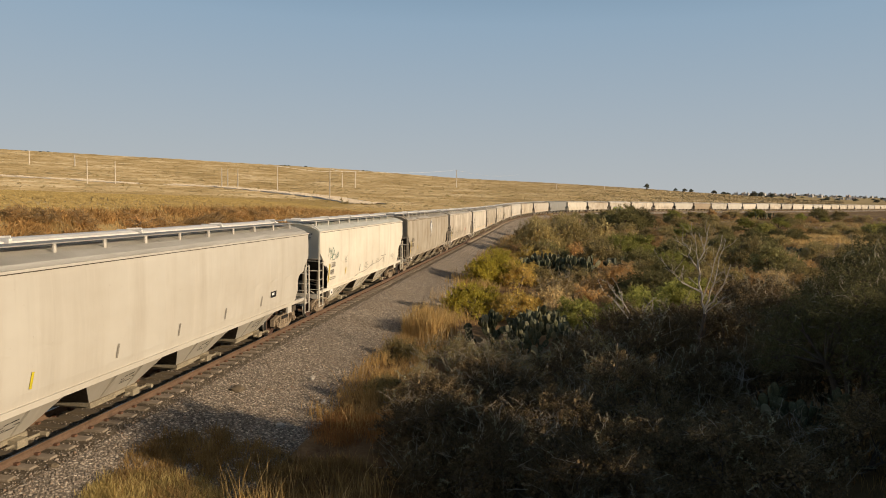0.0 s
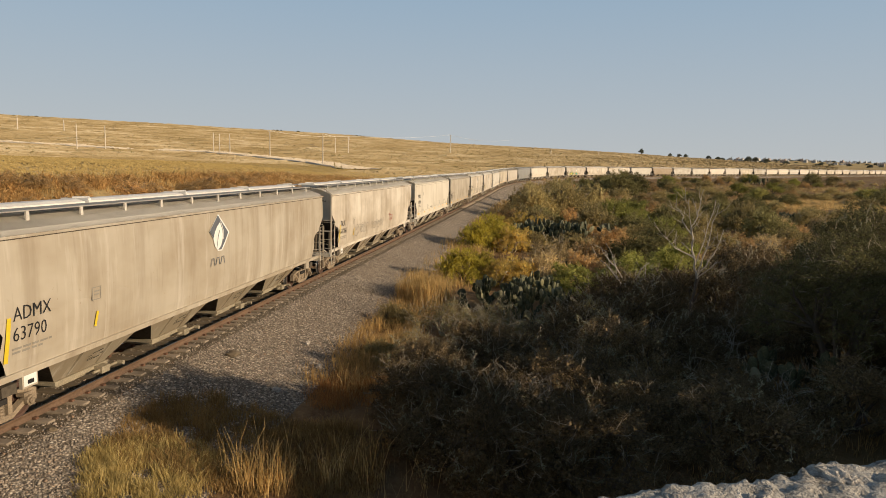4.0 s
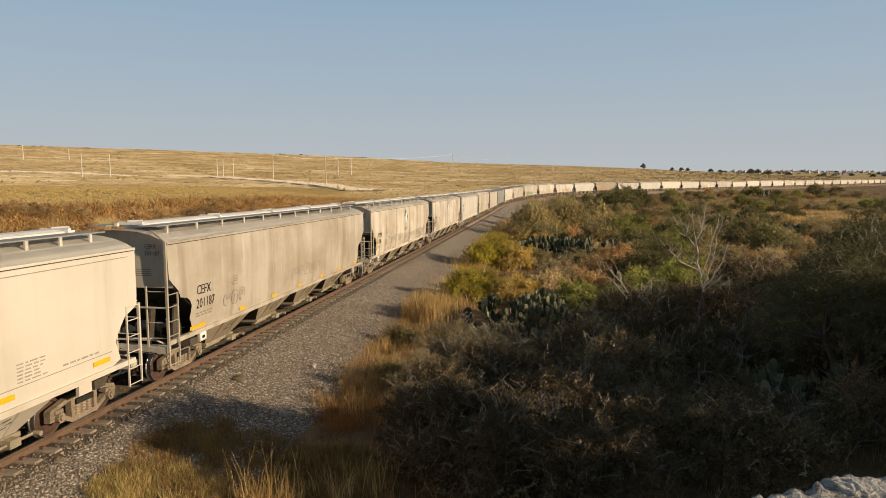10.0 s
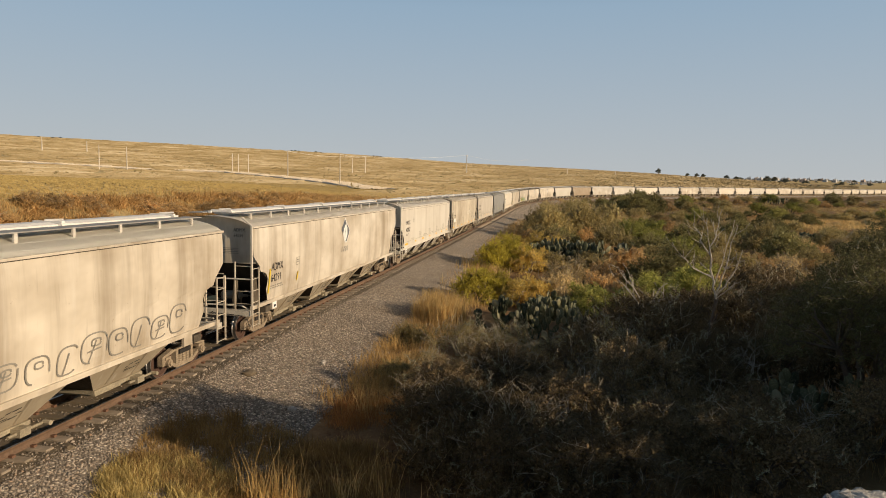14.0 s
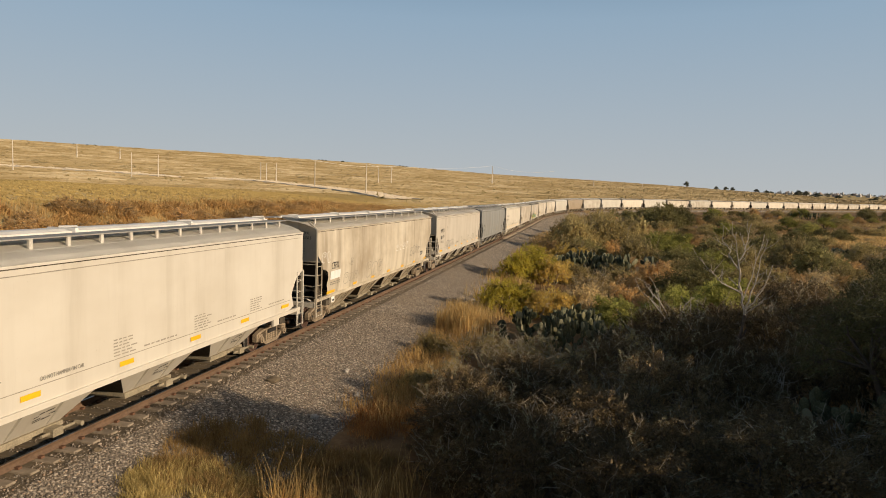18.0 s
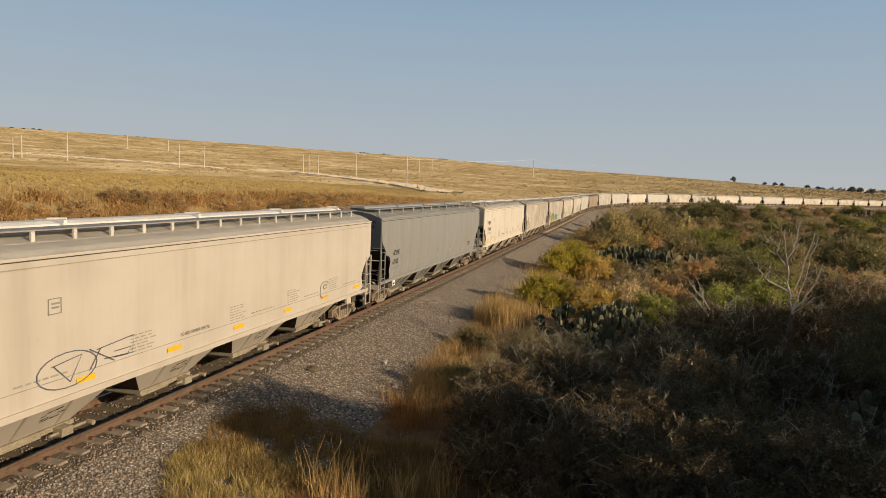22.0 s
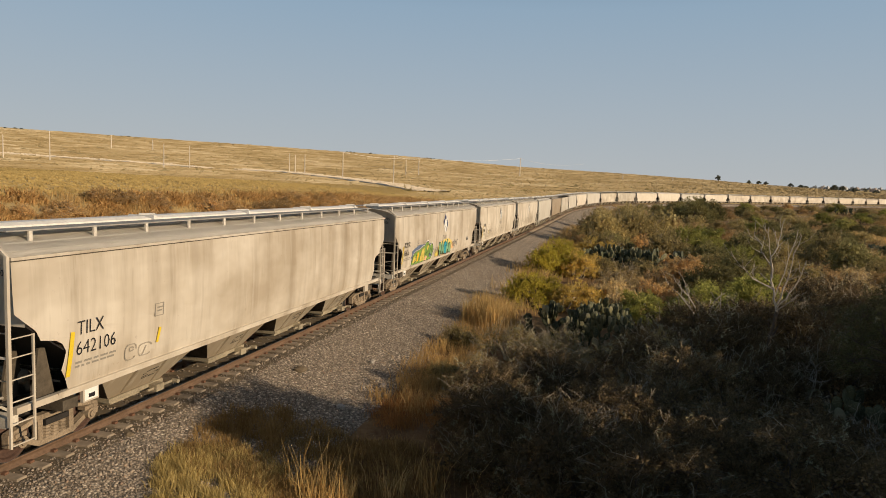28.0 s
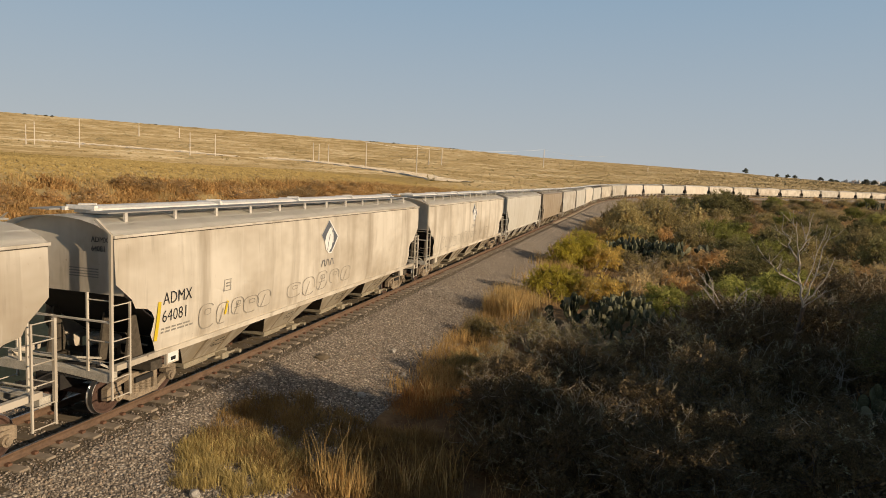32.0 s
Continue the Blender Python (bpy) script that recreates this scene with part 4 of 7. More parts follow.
def clamp_mesh():
    bm = bmesh.new()
    box(bm, -0.40, 0.40, -0.05, 0.05, 4.66, 4.75)
    box(bm, -0.46, -0.36, -0.12, 0.12, 4.62, 4.70)
    box(bm, 0.36, 0.46, -0.12, 0.12, 4.62, 4.70)
    rod(bm, (-0.1, 0, 4.76), (0.3, 0.12, 4.78), 0.03, 5)
    return bm


def chord_mesh(sx):
    bm = bmesh.new()
    box(bm, *sorted((sx * 1.585, sx * 1.635)), end_y(0.1), -end_y(0.1), 4.15, 4.21)
    return bm


def sill_mesh(sx, kind):
    bm = bmesh.new()
    o = 1.53 if kind == "round" else 1.615
    box(bm, *sorted((sx * (o - 0.12), sx * o)), end_y(0.25), -end_y(0.25), 1.20, 1.33)
    box(bm, *sorted((sx * (o - 0.06), sx * (o + 0.035))), end_y(1.2), -end_y(1.2), 1.30, 1.345)
    for s in (1, -1):
        y = s * end_y(2.1)
        box(bm, *sorted((sx * 1.44, sx * 1.52)), y - 0.22, y + 0.22, 0.92, 1.22)
    return bm


_made = {}


def shared(key, make, *mats):
    """One mesh for all the alike parts."""
    key = f"{key}_{HALF:.2f}"
    if key not in _made:
        bm = make()
        me = bpy.data.meshes.new(key)
        bmesh.ops.recalc_face_normals(bm, faces=bm.faces)
        bm.to_mesh(me)
        bm.free()
        for m in mats:
            me.materials.append(m)
        _made[key] = me
    return _made[key]


def child(name, me, parent, m=None, colour=None, label=""):
    o = new(name, me)
    o.parent = parent
    if m is not None:
        o.matrix_basis = m
    if colour is not None:
        o.color = (*colour, 1)
    if label:
        o["label"] = label
    return o


SIDE = Matrix(((0, 0, 1, 0), (1, 0, 0, 0), (0, 1, 0, 0), (0, 0, 0, 1)))
FRONT = Matrix(((1, 0, 0, 0), (0, 0, -1, 0), (0, 1, 0, 0), (0, 0, 0, 1)))


def lettering(car, name, body, size, m, material, stretch=1.0):
    cu = bpy.data.curves.new(name, "FONT")
    cu.body, cu.size, cu.extrude, cu.resolution_u = body, size, 0.001, 2
    cu.offset = -0.003 if size > 0.3 else 0.0
    cu.materials.append(material)
    o = new(name, cu)
    o.parent = car
    o.matrix_basis = m @ Matrix.Diagonal((stretch, 1, 1, 1))
    return o


def on_side(kind, e, z):
    """The lie of writing on the near side: it leans with the curve of the wall."""
    x, up = wide(kind, z), Vector((wide(kind, z + 0.32) - wide(kind, z), 0, 0.32)).normalized()
    return Matrix(((0, up.x, up.z, x + 0.012), (1, 0, 0, end_y(e)), (0, up.z, -up.x, z), (0, 0, 0, 1)))


def flat_piece(kind, pts, lift=0.008):
    """A flat painted shape on the near side: points (distance from the end, height)."""
    bm = bmesh.new()
    vs = [bm.verts.new((wide(kind, z) + lift + 0.009, end_y(e), z)) for e, z in pts]
    bm.faces.new(vs)
    bmesh.ops.triangulate(bm, faces=bm.faces)
    return bm


def painted(car, kind, name, pts, material, lift=0.008, label=""):
    return part(name, flat_piece(kind, pts, lift), material, car, label)


def stroke(kind, pts, w, lift=0.010):
    bm = bmesh.new()
    left, right = [], []
    for i, p in enumerate(pts):
        d = Vector(pts[min(i + 1, len(pts) - 1)]) - Vector(pts[max(i - 1, 0)])
        n = Vector((-d.y, d.x)).normalized() * w / 2
        for lst, sg in ((left, 1), (right, -1)):
            e, z = p[0] + sg * n.x, p[1] + sg * n.y
            lst.append(bm.verts.new((wide(kind, z) + lift + 0.009, end_y(e), z)))
    for i in range(len(pts) - 1):
        bm.faces.new((left[i], left[i + 1], right[i + 1], right[i]))
    return bm


def scrawl(car, kind, e0, e1, z0, z1, count, seed, material, w=0.035):
    """Looping spray-paint outlines between two ends and heights."""
    rng = random.Random(seed)
    step = (e1 - e0) / count
    for k in range(count):
        ce, cz = e0 + step * (k + 0.5), (z0 + z1) / 2 + rng.uniform(-0.06, 0.06)
        re, rz = step * rng.uniform(0.38, 0.6), (z1 - z0) / 2 * rng.uniform(0.7, 1.05)
        a0, turn, lean = rng.uniform(0, 6.28), rng.uniform(3.4, 6.6), rng.uniform(-0.3, 0.5)
        def loop(oe, oz, se, sz, b0, b1, n=18, power=0.7):
            out = []
            for i in range(n):
                a = b0 + (b1 - b0) * i / (n - 1)
                c, s = math.cos(a), math.sin(a)
                e, z = oe + se * math.copysign(abs(c) ** power, c), oz + sz * math.copysign(abs(s) ** power, s)
                out.append((e + 0.25 * lean * (z - cz), max(z, 1.36)))
            return out
        lines = [loop(ce, cz, re * 0.95, rz, a0 % 1.2 - 0.4, a0 % 1.2 - 0.4 + rng.uniform(4.6, 6.1))]
        style = k % 3
        if style != 1:
            lines.append(loop(ce + 0.1 * re, cz + 0.35 * rz, re * 0.35, rz * 0.25, 0, 6.1, 12))
        if style != 0:
            lines.append([(ce - 0.4 * re, cz - 0.9 * rz), (ce - 0.1 * re, cz - 0.1 * rz), (ce + 0.1 * re, cz + 0.5 * rz)])
        if style == 2:
            lines.append([(ce - 0.5 * re, cz - 0.2 * rz), (ce + 0.5 * re, cz - 0.1 * rz)])
        for pts in lines:
            pts = [(e, max(z, 1.36)) for e, z in pts]
            part("spray_line", stroke(kind, pts, w), material, car)


def blob(rng, ce, cz, re, rz, n=14, j=0.25):
    return [(ce + re * (1 + rng.uniform(-j, j)) * math.cos(6.2832 * i / n), max(1.36, cz + rz * (1 + rng.uniform(-j, j)) * math.sin(6.2832 * i / n))) for i in range(n)]


def mural(car, kind, e0, e1, z0, z1, count, seed, fills, shade):
    """A coloured spray-painted row of bulging letter shapes with dark outlines."""
    rng = random.Random(seed)
    step = (e1 - e0) / count
    painted(car, kind, "spray_cloud", blob(rng, (e0 + e1) / 2, (z0 + z1) / 2, (e1 - e0) / 2 * 1.08, (z1 - z0) / 2 * 1.1, 22, 0.14), shade, 0.006)
    for k in range(count):
        ce, cz = e0 + step * (k + 0.5), (z0 + z1) / 2 + rng.uniform(-0.08, 0.08)
        pts = blob(rng, ce, cz, step * 0.62, (z1 - z0) * 0.48, 12, 0.22)
        painted(car, kind, "spray_outline", [(ce + (e - ce) * 1.12, max(1.355, cz + (z - cz) * 1.1)) for e, z in pts], M["black_mark"], 0.009 + 0.001 * k)
        painted(car, kind, "spray_fill", pts, fills[k % len(fills)], 0.0135 + 0.001 * k)
        for i in range(2):
            painted(car, kind, "spray_fill", blob(rng, ce + rng.uniform(-0.2, 0.2), cz + rng.uniform(-0.3, 0.25), 0.12, 0.16, 9, 0.3), fills[(k + i + 1) % len(fills)], 0.0185 + 0.001 * k + 0.0005 * i)
        a = [(ce - step * 0.25, cz + 0.1), (ce, cz + 0.26), (ce + step * 0.22, cz + 0.05), (ce + step * 0.05, cz - 0.2), (ce - step * 0.1, cz - 0.3)]
        part("spray_line", stroke(kind, a, 0.05, 0.0215 + 0.001 * k), M["black_mark"], car)


def green_mural(car, kind):
    """A wide green and yellow sprayed shape with black and white outlines on a blue cloud."""
    rng = random.Random(41)
    painted(car, kind, "spray_cloud", blob(rng, 5.4, 1.92, 2.45, 0.52, 30, 0.10), M["blue"], 0.006)
    top = [(3.15, 1.37), (3.2, 1.7), (3.5, 2.0), (4.0, 2.12), (4.6, 2.14), (5.2, 2.26), (5.6, 2.30), (5.9, 2.48), (6.35, 2.5), (6.65, 2.25), (6.9, 2.2), (7.15, 2.36), (7.4, 2.2), (7.55, 1.9), (7.45, 1.6), (7.2, 1.37)]
    mid = (5.3, 1.8)
    for name, grow, mat, lift in (("spray_rim", 1.05, M["white_mark"], 0.009), ("spray_outline", 1.02, M["black_mark"], 0.0115), ("spray_fill", 0.985, M["green"], 0.014)):
        painted(car, kind, name, [(mid[0] + (a - mid[0]) * grow, max(1.365, mid[1] + (b - mid[1]) * (1 + 2.2 * (grow - 1)))) for a, b in top], mat, lift)
    for pts, mat in (([(4.75, 1.5), (5.0, 2.1), (5.6, 2.2), (5.5, 1.9), (5.75, 1.45), (5.45, 1.45), (5.25, 1.8), (5.1, 1.42)], "spray_yellow"), ([(4.15, 1.5), (4.3, 2.0), (4.5, 2.02), (4.45, 1.5)], "yellow"), ([(6.05, 2.05), (6.25, 2.35), (6.5, 2.2), (6.3, 2.0)], "spray_yellow"),
                     ([(3.35, 1.5), (3.5, 1.8), (3.9, 1.9), (4.0, 1.6), (3.7, 1.45)], "spray_yellow"), ([(5.6, 1.4), (5.9, 1.7), (6.3, 1.6), (6.2, 1.38)], "peach")):
        painted(car, kind, "spray_fill", pts, M[mat], 0.017)
    for pts in ([(3.7, 1.45), (3.85, 1.8), (4.1, 1.95), (3.95, 1.55), (3.7, 1.45)], [(5.05, 2.15), (4.7, 1.5)], [(5.6, 2.25), (5.8, 1.4)], [(5.9, 1.5), (6.1, 2.3), (6.5, 2.35), (6.4, 1.9), (6.0, 1.8)], [(6.6, 1.5), (7.0, 2.15), (7.3, 1.8)], [(6.6, 1.75), (7.1, 1.65)], [(5.15, 1.85), (5.35, 1.5)]):
        part("spray_line", stroke(kind, pts, 0.05, 0.020), M["black_mark"], car)


def bubble_mural(car, kind):
    """Five fat green and teal letters with black edges on a yellow cloud."""
    rng = random.Random(42)
    painted(car, kind, "spray_cloud", blob(rng, 10.75, 1.86, 1.95, 0.52, 40, 0.07), M["pale_yellow"], 0.006)
    painted(car, kind, "spray_cloud", blob(rng, 8.6, 1.6, 0.5, 0.22, 12, 0.2), M["spray_yellow"], 0.007)
    for k, (ch, e, mat) in enumerate((("P", 9.0, "teal"), ("A", 9.55, "teal"), ("G", 10.2, "sky_teal"), ("A", 10.85, "teal"), ("e", 11.5, "teal"))):
        for name, fat, m2, lift in (("spray_outline", 0.135, "black_mark", 0.006), ("spray_fill", 0.095, mat, 0.012)):
            o = lettering(car, name, ch, 0.90 if ch != "e" else 1.0, Matrix.Translation((1.62 + lift + 0.0015 * k, end_y(e), 1.52 + 0.05 * (k % 2))) @ SIDE @ Matrix.Rotation(-0.05, 4, "Z") @ Matrix.Diagonal((1, 1, 0.02, 1)), M[m2], 0.92)
            o.data.offset = 0.0
            o.data.bevel_depth, o.data.bevel_resolution = fat, 3
    part("spray_fill", stroke(kind, [(10.4, 1.62), (10.5, 1.95)], 0.10, 0.026), M["yellow"], car)
    scrawl(car, kind, 7.9, 8.9, 1.6, 2.0, 3, 43, M["grey_mark"], 0.03)
    scrawl(car, kind, 12.3, 14.3, 1.65, 2.1, 5, 47, M["logo_grey"], 0.03)
    painted(car, kind, "spray_cloud", blob(rng, 12.7, 1.75, 0.4, 0.2, 10, 0.2), M["peach"], 0.006)


def emblem(car, kind, colour="logo_grey"):
    """A leaf in a lozenge with three plain blocks below."""
    e, z = 10.42, 3.42
    shape = [(e, z + 0.60), (e + 0.36, z + 0.26), (e + 0.68, z - 0.02), (e + 0.42, z - 0.32), (e + 0.16, z - 0.56), (e - 0.12, z - 0.54), (e - 0.30, z - 0.22), (e - 0.60, z + 0.10), (e - 0.32, z + 0.34)]
    painted(car, kind, "emblem_rim", [(e + 0.03 + (a - e) * 1.07, z + (b - z) * 1.07) for a, b in shape], M["white_mark"], 0.006)
    painted(car, kind, "emblem", shape, M[colour], 0.009, "dark lozenge emblem with a pale leaf")
    leaf = [(e + 0.12, z + 0.36), (e + 0.26, z + 0.08), (e + 0.27, z - 0.18), (e + 0.14, z - 0.42), (e - 0.10, z - 0.56), (e - 0.28, z - 0.42), (e - 0.38, z - 0.15), (e - 0.26, z + 0.08), (e - 0.06, z + 0.26)]
    painted(car, kind, "emblem_leaf", leaf, M["white_mark"], 0.012)
    part("emblem_vein", stroke(kind, [(e - 0.16, z - 0.46), (e - 0.07, z - 0.15), (e + 0.05, z + 0.1)], 0.035, 0.015), M["logo_grey"], car)
    part("emblem_vein", stroke(kind, [(e + 0.30, z - 0.22), (e + 0.32, z + 0.06), (e + 0.16, z + 0.40)], 0.03, 0.015), M["white_mark"], car)
    for k in range(3):
        x = e - 0.45 + 0.34 * k
        part("emblem_block", stroke(kind, [(x - 0.1, 2.38), (x - 0.02, 2.62), (x + 0.10, 2.62), (x + 0.17, 2.38)], 0.035), M["logo_grey"], car)


def small_print(car, kind, e, z, rows, length, material, gap=0.085, h=0.045, seed=1):
    """Unreadable small stencilling as bars of its size."""
    rng = random.Random(seed)
    bm = bmesh.new()
    for r in range(rows):
        x = e
        while x < e + length * rng.uniform(0.75, 1.0):
            wd = rng.uniform(0.08, 0.26)
            zz = z - r * gap
            vs = [bm.verts.new((wide(kind, q) + 0.009, end_y(p), q)) for p, q in ((x, zz), (x + wd, zz), (x + wd, zz + h), (x, zz + h))]
            bm.faces.new(vs)
            x += wd + 0.05
    part("small_stencil", bm, material, car)["kind"] = "stuff"


def truck(car, e_sign, near):
    """A two-axle truck; its wheelsets are parts of the car, since they turn."""
    t = empty("truck", pose(0, e_sign * end_y(1.6), 0), car)
    t["label"] = "dusty cast-steel two-axle truck"
    child("bolster", shared("bolster", bolster_mesh, M["dark"]), t)
    for sx in (1, -1):
        child("side_frame", shared(f"side_frame_{sx}", lambda: frame_mesh(sx), M["truck"]), t)
        if near:
            child("spring_nest", shared(f"spring_{sx}", lambda: spring_mesh(sx), M["truck"]), t)
    return t


def wheelsets(car):
    out = []
    for s in (1, -1):
        for d in (-0.89, 0.89):
            out.append(child("wheelset", shared("wheelset", wheelset_mesh, M["wheel"], M["tread"]), car, pose(0, s * end_y(1.6) + d, 0.457)))
    return out


def hopper_car(kind, colour, paint, near, label):
    car = empty("hopper_car")
    tagged(car, label, "freight car", "covered hopper cars of the train")
    child("body", shared(f"body_{kind}_{paint}", lambda: body_shell(kind), M[paint]), car, colour=colour)
    # roof colour mixed paler than the sides
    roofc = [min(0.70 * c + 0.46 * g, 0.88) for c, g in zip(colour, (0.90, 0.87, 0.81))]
    fit, fit_key = (M["grey_hatch"], "_grey") if colour == C_BLUE else (M["hatch"], "")
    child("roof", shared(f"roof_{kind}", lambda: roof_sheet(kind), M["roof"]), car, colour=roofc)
    bays = 4 if HALF > 10 else 3
    for k in range(bays):
        y = (k - (bays - 1) / 2) * (4.03 if bays == 4 else 4.6)
        b = child("hopper_bay", shared(f"bay_{paint}", bay_mesh, M[paint], M["steel_shade"]), car, pose(0, y, 0), colour=[0.74 * c for c in colour] if paint == "clean" else [0.42 * c + 0.30 * g for c, g in zip(colour, (0.36, 0.29, 0.17))])
        if near > 0:
            child("outlet_gate", shared("gate", gate_mesh, M["outlet"]), b)
        if near > 1:
            child("stencil_scribble", shared("bay_marks", bay_marks_mesh, M["black_mark"]), b)["kind"] = "stuff"
    child("center_sill", shared("center_sill", lambda: simple((-0.32, 0.32, 1.2 - HALF, HALF - 1.2, 0.70, 1.34), (-0.9, 0.9, 2.34 - HALF, HALF - 2.34, 1.05, 1.335)), M["dark"]), car)
    child("running_board", shared("board_1" + fit_key, lambda: board_mesh(1), M["board"]), car)
    child("running_board", shared("board_-1" + fit_key, lambda: board_mesh(-1), M["board"]), car)
    for k in range(4):
        child("roof_hatch", shared("hatch" + fit_key, lambda: hatch_mesh(4.5), fit), car, pose(0, (k - 1.5) * 4.75 * HALF / 10.4, 0) @ Matrix.Diagonal((1, HALF / 10.4, 1, 1)))
    for sx in (1, -1):
        child("side_sill", shared(f"sill_{kind}_{paint}_{sx}", lambda: sill_mesh(sx, kind), M[paint]), car, colour=colour)
        child("top_chord", shared(f"chord_{paint}_{sx}", lambda: chord_mesh(sx), M[paint]), car, colour=colour)
    for s in (1, -1):
        truck(car, s, near > 1)
        flip = pose(0, 0, 0, 0, 0, 0 if s > 0 else 180)
        end_platform(car, flip @ pose(0, end_y(0), 0), near)
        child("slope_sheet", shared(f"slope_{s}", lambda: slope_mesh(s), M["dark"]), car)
        child("coupler", shared("coupler", coupler_mesh, M["dark"]), car, flip @ pose(0, end_y(0), 0))
        for sx in (1, -1):
            child("corner_post", shared(f"post_{s}_{sx}_{paint}", lambda: post_mesh(s, sx), M[paint]), car, colour=colour)
            if near > 0:
                if near > 1 and sx > 0 and s < 0 or label.startswith("cream covered"):
                    side_ladder(car, s, sx, paint, colour)
                else:
                    child("side_ladder", shared(f"ladder_{s}_{sx}_{paint}", lambda: ladder_mesh(s, sx), M[paint]), car, colour=colour)["kind"] = "stuff"
                child("end_ladder", shared(f"endladder_{s}_{sx}_{paint}_{kind}", lambda: end_ladder_mesh(s, sx, 4.40 if kind == "flat" else 2.95), M[paint]), car, colour=colour)
    if near > 1:
        child("brake_cylinder", shared("brake", brake_mesh, M["brake"]), car, pose(0.15, end_y(1.15 if kind == "flat" else 1.45), 1.66 if kind == "flat" else 1.5) @ Matrix.Diagonal((0.8, 0.8, 0.8, 1)))
        child("air_tank", shared("brake", brake_mesh, M["brake"]), car, pose(-0.3, -end_y(1.1), 1.6, 0, 0, 180) @ Matrix.Diagonal((0.8, 0.8, 0.8, 1)))
        child("end_grab_iron", shared("grab", lambda: pipe_mesh((-1.58, end_y(0.03), 2.34), (1.58, end_y(0.03), 2.34)), M["rail_steel"]), car)
        if kind == "flat":
            for q, (x, r) in enumerate(((0.72, 0.30), (0.95, 0.22), (1.12, 0.26))):
                child("brake_hose", shared(f"hose_{q}", lambda: pipe_mesh(*[(x + 0.25 * r * a, end_y(0.62 + 0.1 * q) + 0.03 * a, 1.72 - 0.1 * q + r * math.sin(2.2 * a) * (1 if q != 1 else -1)) for a in (-1, -0.7, -0.4, -0.1, 0.2, 0.5, 0.8, 1.1)]), M["hose"]), car)
            child("control_valve", shared("valve", lambda: simple((1.0, 1.3, end_y(0.95), end_y(0.72), 1.34, 1.62), (0.55, 0.85, end_y(0.9), end_y(0.7), 1.22, 1.42), (1.08, 1.2, end_y(0.8), end_y(0.66), 1.62, 1.74)), M["gate"]), car)
    if near > 0:
        for k in range(5):
            child("hatch_clamp", shared("clamp" + fit_key, clamp_mesh, fit), car, pose(0, (k - 2) * 4.75 * HALF / 10.4, 0))
    if near > 1:
        for sx in (1, -1):
            # thin dark strip under the top chord, put in as its shadow line
            child("eave_seam", shared(f"eave_{kind}_{sx}", lambda: simple((*sorted((sx * (wide(kind, 4.13) - 0.01), sx * (wide(kind, 4.13) + 0.004))), end_y(0.12), -end_y(0.12), 4.122, 4.149)), M["steel_shade"]), car)
        many = 19 if kind == "flat" else 12 if HALF > 10 else 10
        for k in range(many):
            y = end_y(1.05) + (2 * HALF - 2.1) * k / (many - 1)
            for sx in (1,):
                child("board_bracket", shared(f"bracket_{sx}" + fit_key, lambda: bracket_mesh(sx), fit if fit_key else M["rail_steel"]), car, pose(0, y, 0))
    return car, wheelsets(car) if near > 0 else []


def marks(car, kind, mark, number, dark="black_mark", size=0.43, flat_high=False):
    z1 = 2.92 if kind == "flat" else 2.34 if mark == "CGEX" else 2.45
    gap = 0.50 if kind == "flat" else 0.36 if mark == "CGEX" else 0.43
    wider = 1.12 if kind == "flat" else 1.0
    lettering(car, "reporting_mark", mark, size, on_side(kind, 1.62, z1), M[dark], 0.86 * wider)
    lettering(car, "car_number", number, size, on_side(kind, 1.60, z1 - gap), M[dark], 0.90 * wider)
    for k, t in enumerate((mark, number)):
        lettering(car, "end_mark", t, 0.175, Matrix.Translation((0.72, end_y(0.42) - 0.012, 4.0 - 0.2 * k)) @ FRONT, M["black_mark"], 0.9)
    small_print(car, kind, 1.6, z1 - gap - 0.18, 2, 1.1, M["grey_mark"], seed=len(number) + ord(number[-1]))
    e, z = (4.0, 3.05) if kind == "flat" else (4.05, 2.42)
    part("stencil_box", stroke(kind, [(e, z), (e, z + 0.3), (e + 0.3, z + 0.3), (e + 0.3, z), (e, z)], 0.025), M["grey_mark"], car)
    small_print(car, kind, e + 0.08, z + 0.10, 2, 0.08, M["grey_mark"], -0.08, 0.04, seed=3)
    part("stencil_plate", simple((1.521, 1.529, end_y(1.92), end_y(2.28), 0.96, 1.2)), M["white_mark"], car, "white plate with dark stencilling")
    part("plate_mark", simple((1.529, 1.531, end_y(2.02), end_y(2.2), 1.0, 1.09)), M["black_mark"], car)
    bm = bmesh.new()
    for k in range(4):
        box(bm, 0.1, 0.9, end_y(0.42) - 0.006, end_y(0.42) + 0.002, 3.38 - 0.06 * k, 3.405 - 0.06 * k)
    part("end_stencil_bars", bm, M["grey_mark"], car)


def stripe_tall(car, kind, e=1.45, z0=1.62, z1=2.55):
    part("reflector_stripe", stroke(kind, [(e - 0.035 + 0.09 * q / 6, z0 + (z1 - z0) * q / 6) for q in range(7)], 0.11), M["mustard"], car, "yellow reflective stripe")
    part("reflector_stripe", stroke(kind, [(4.17, 1.75), (4.21, 1.94), (4.25, 2.12)], 0.085), M["mustard"], car)


def ticks(car, kind, first, n, step=2.85, bright=2):
    """Slanted yellow-green ticks in a row low on the side."""
    for k in range(n):
        e = first + step * k
        part("tick_mark", stroke(kind, [(e - 0.03, 1.66), (e, 1.84), (e + 0.03, 2.02)], 0.075), M["tick"] if k < bright else M["grey_mark"], car, "slanted yellow-green tick" if k < bright else "")


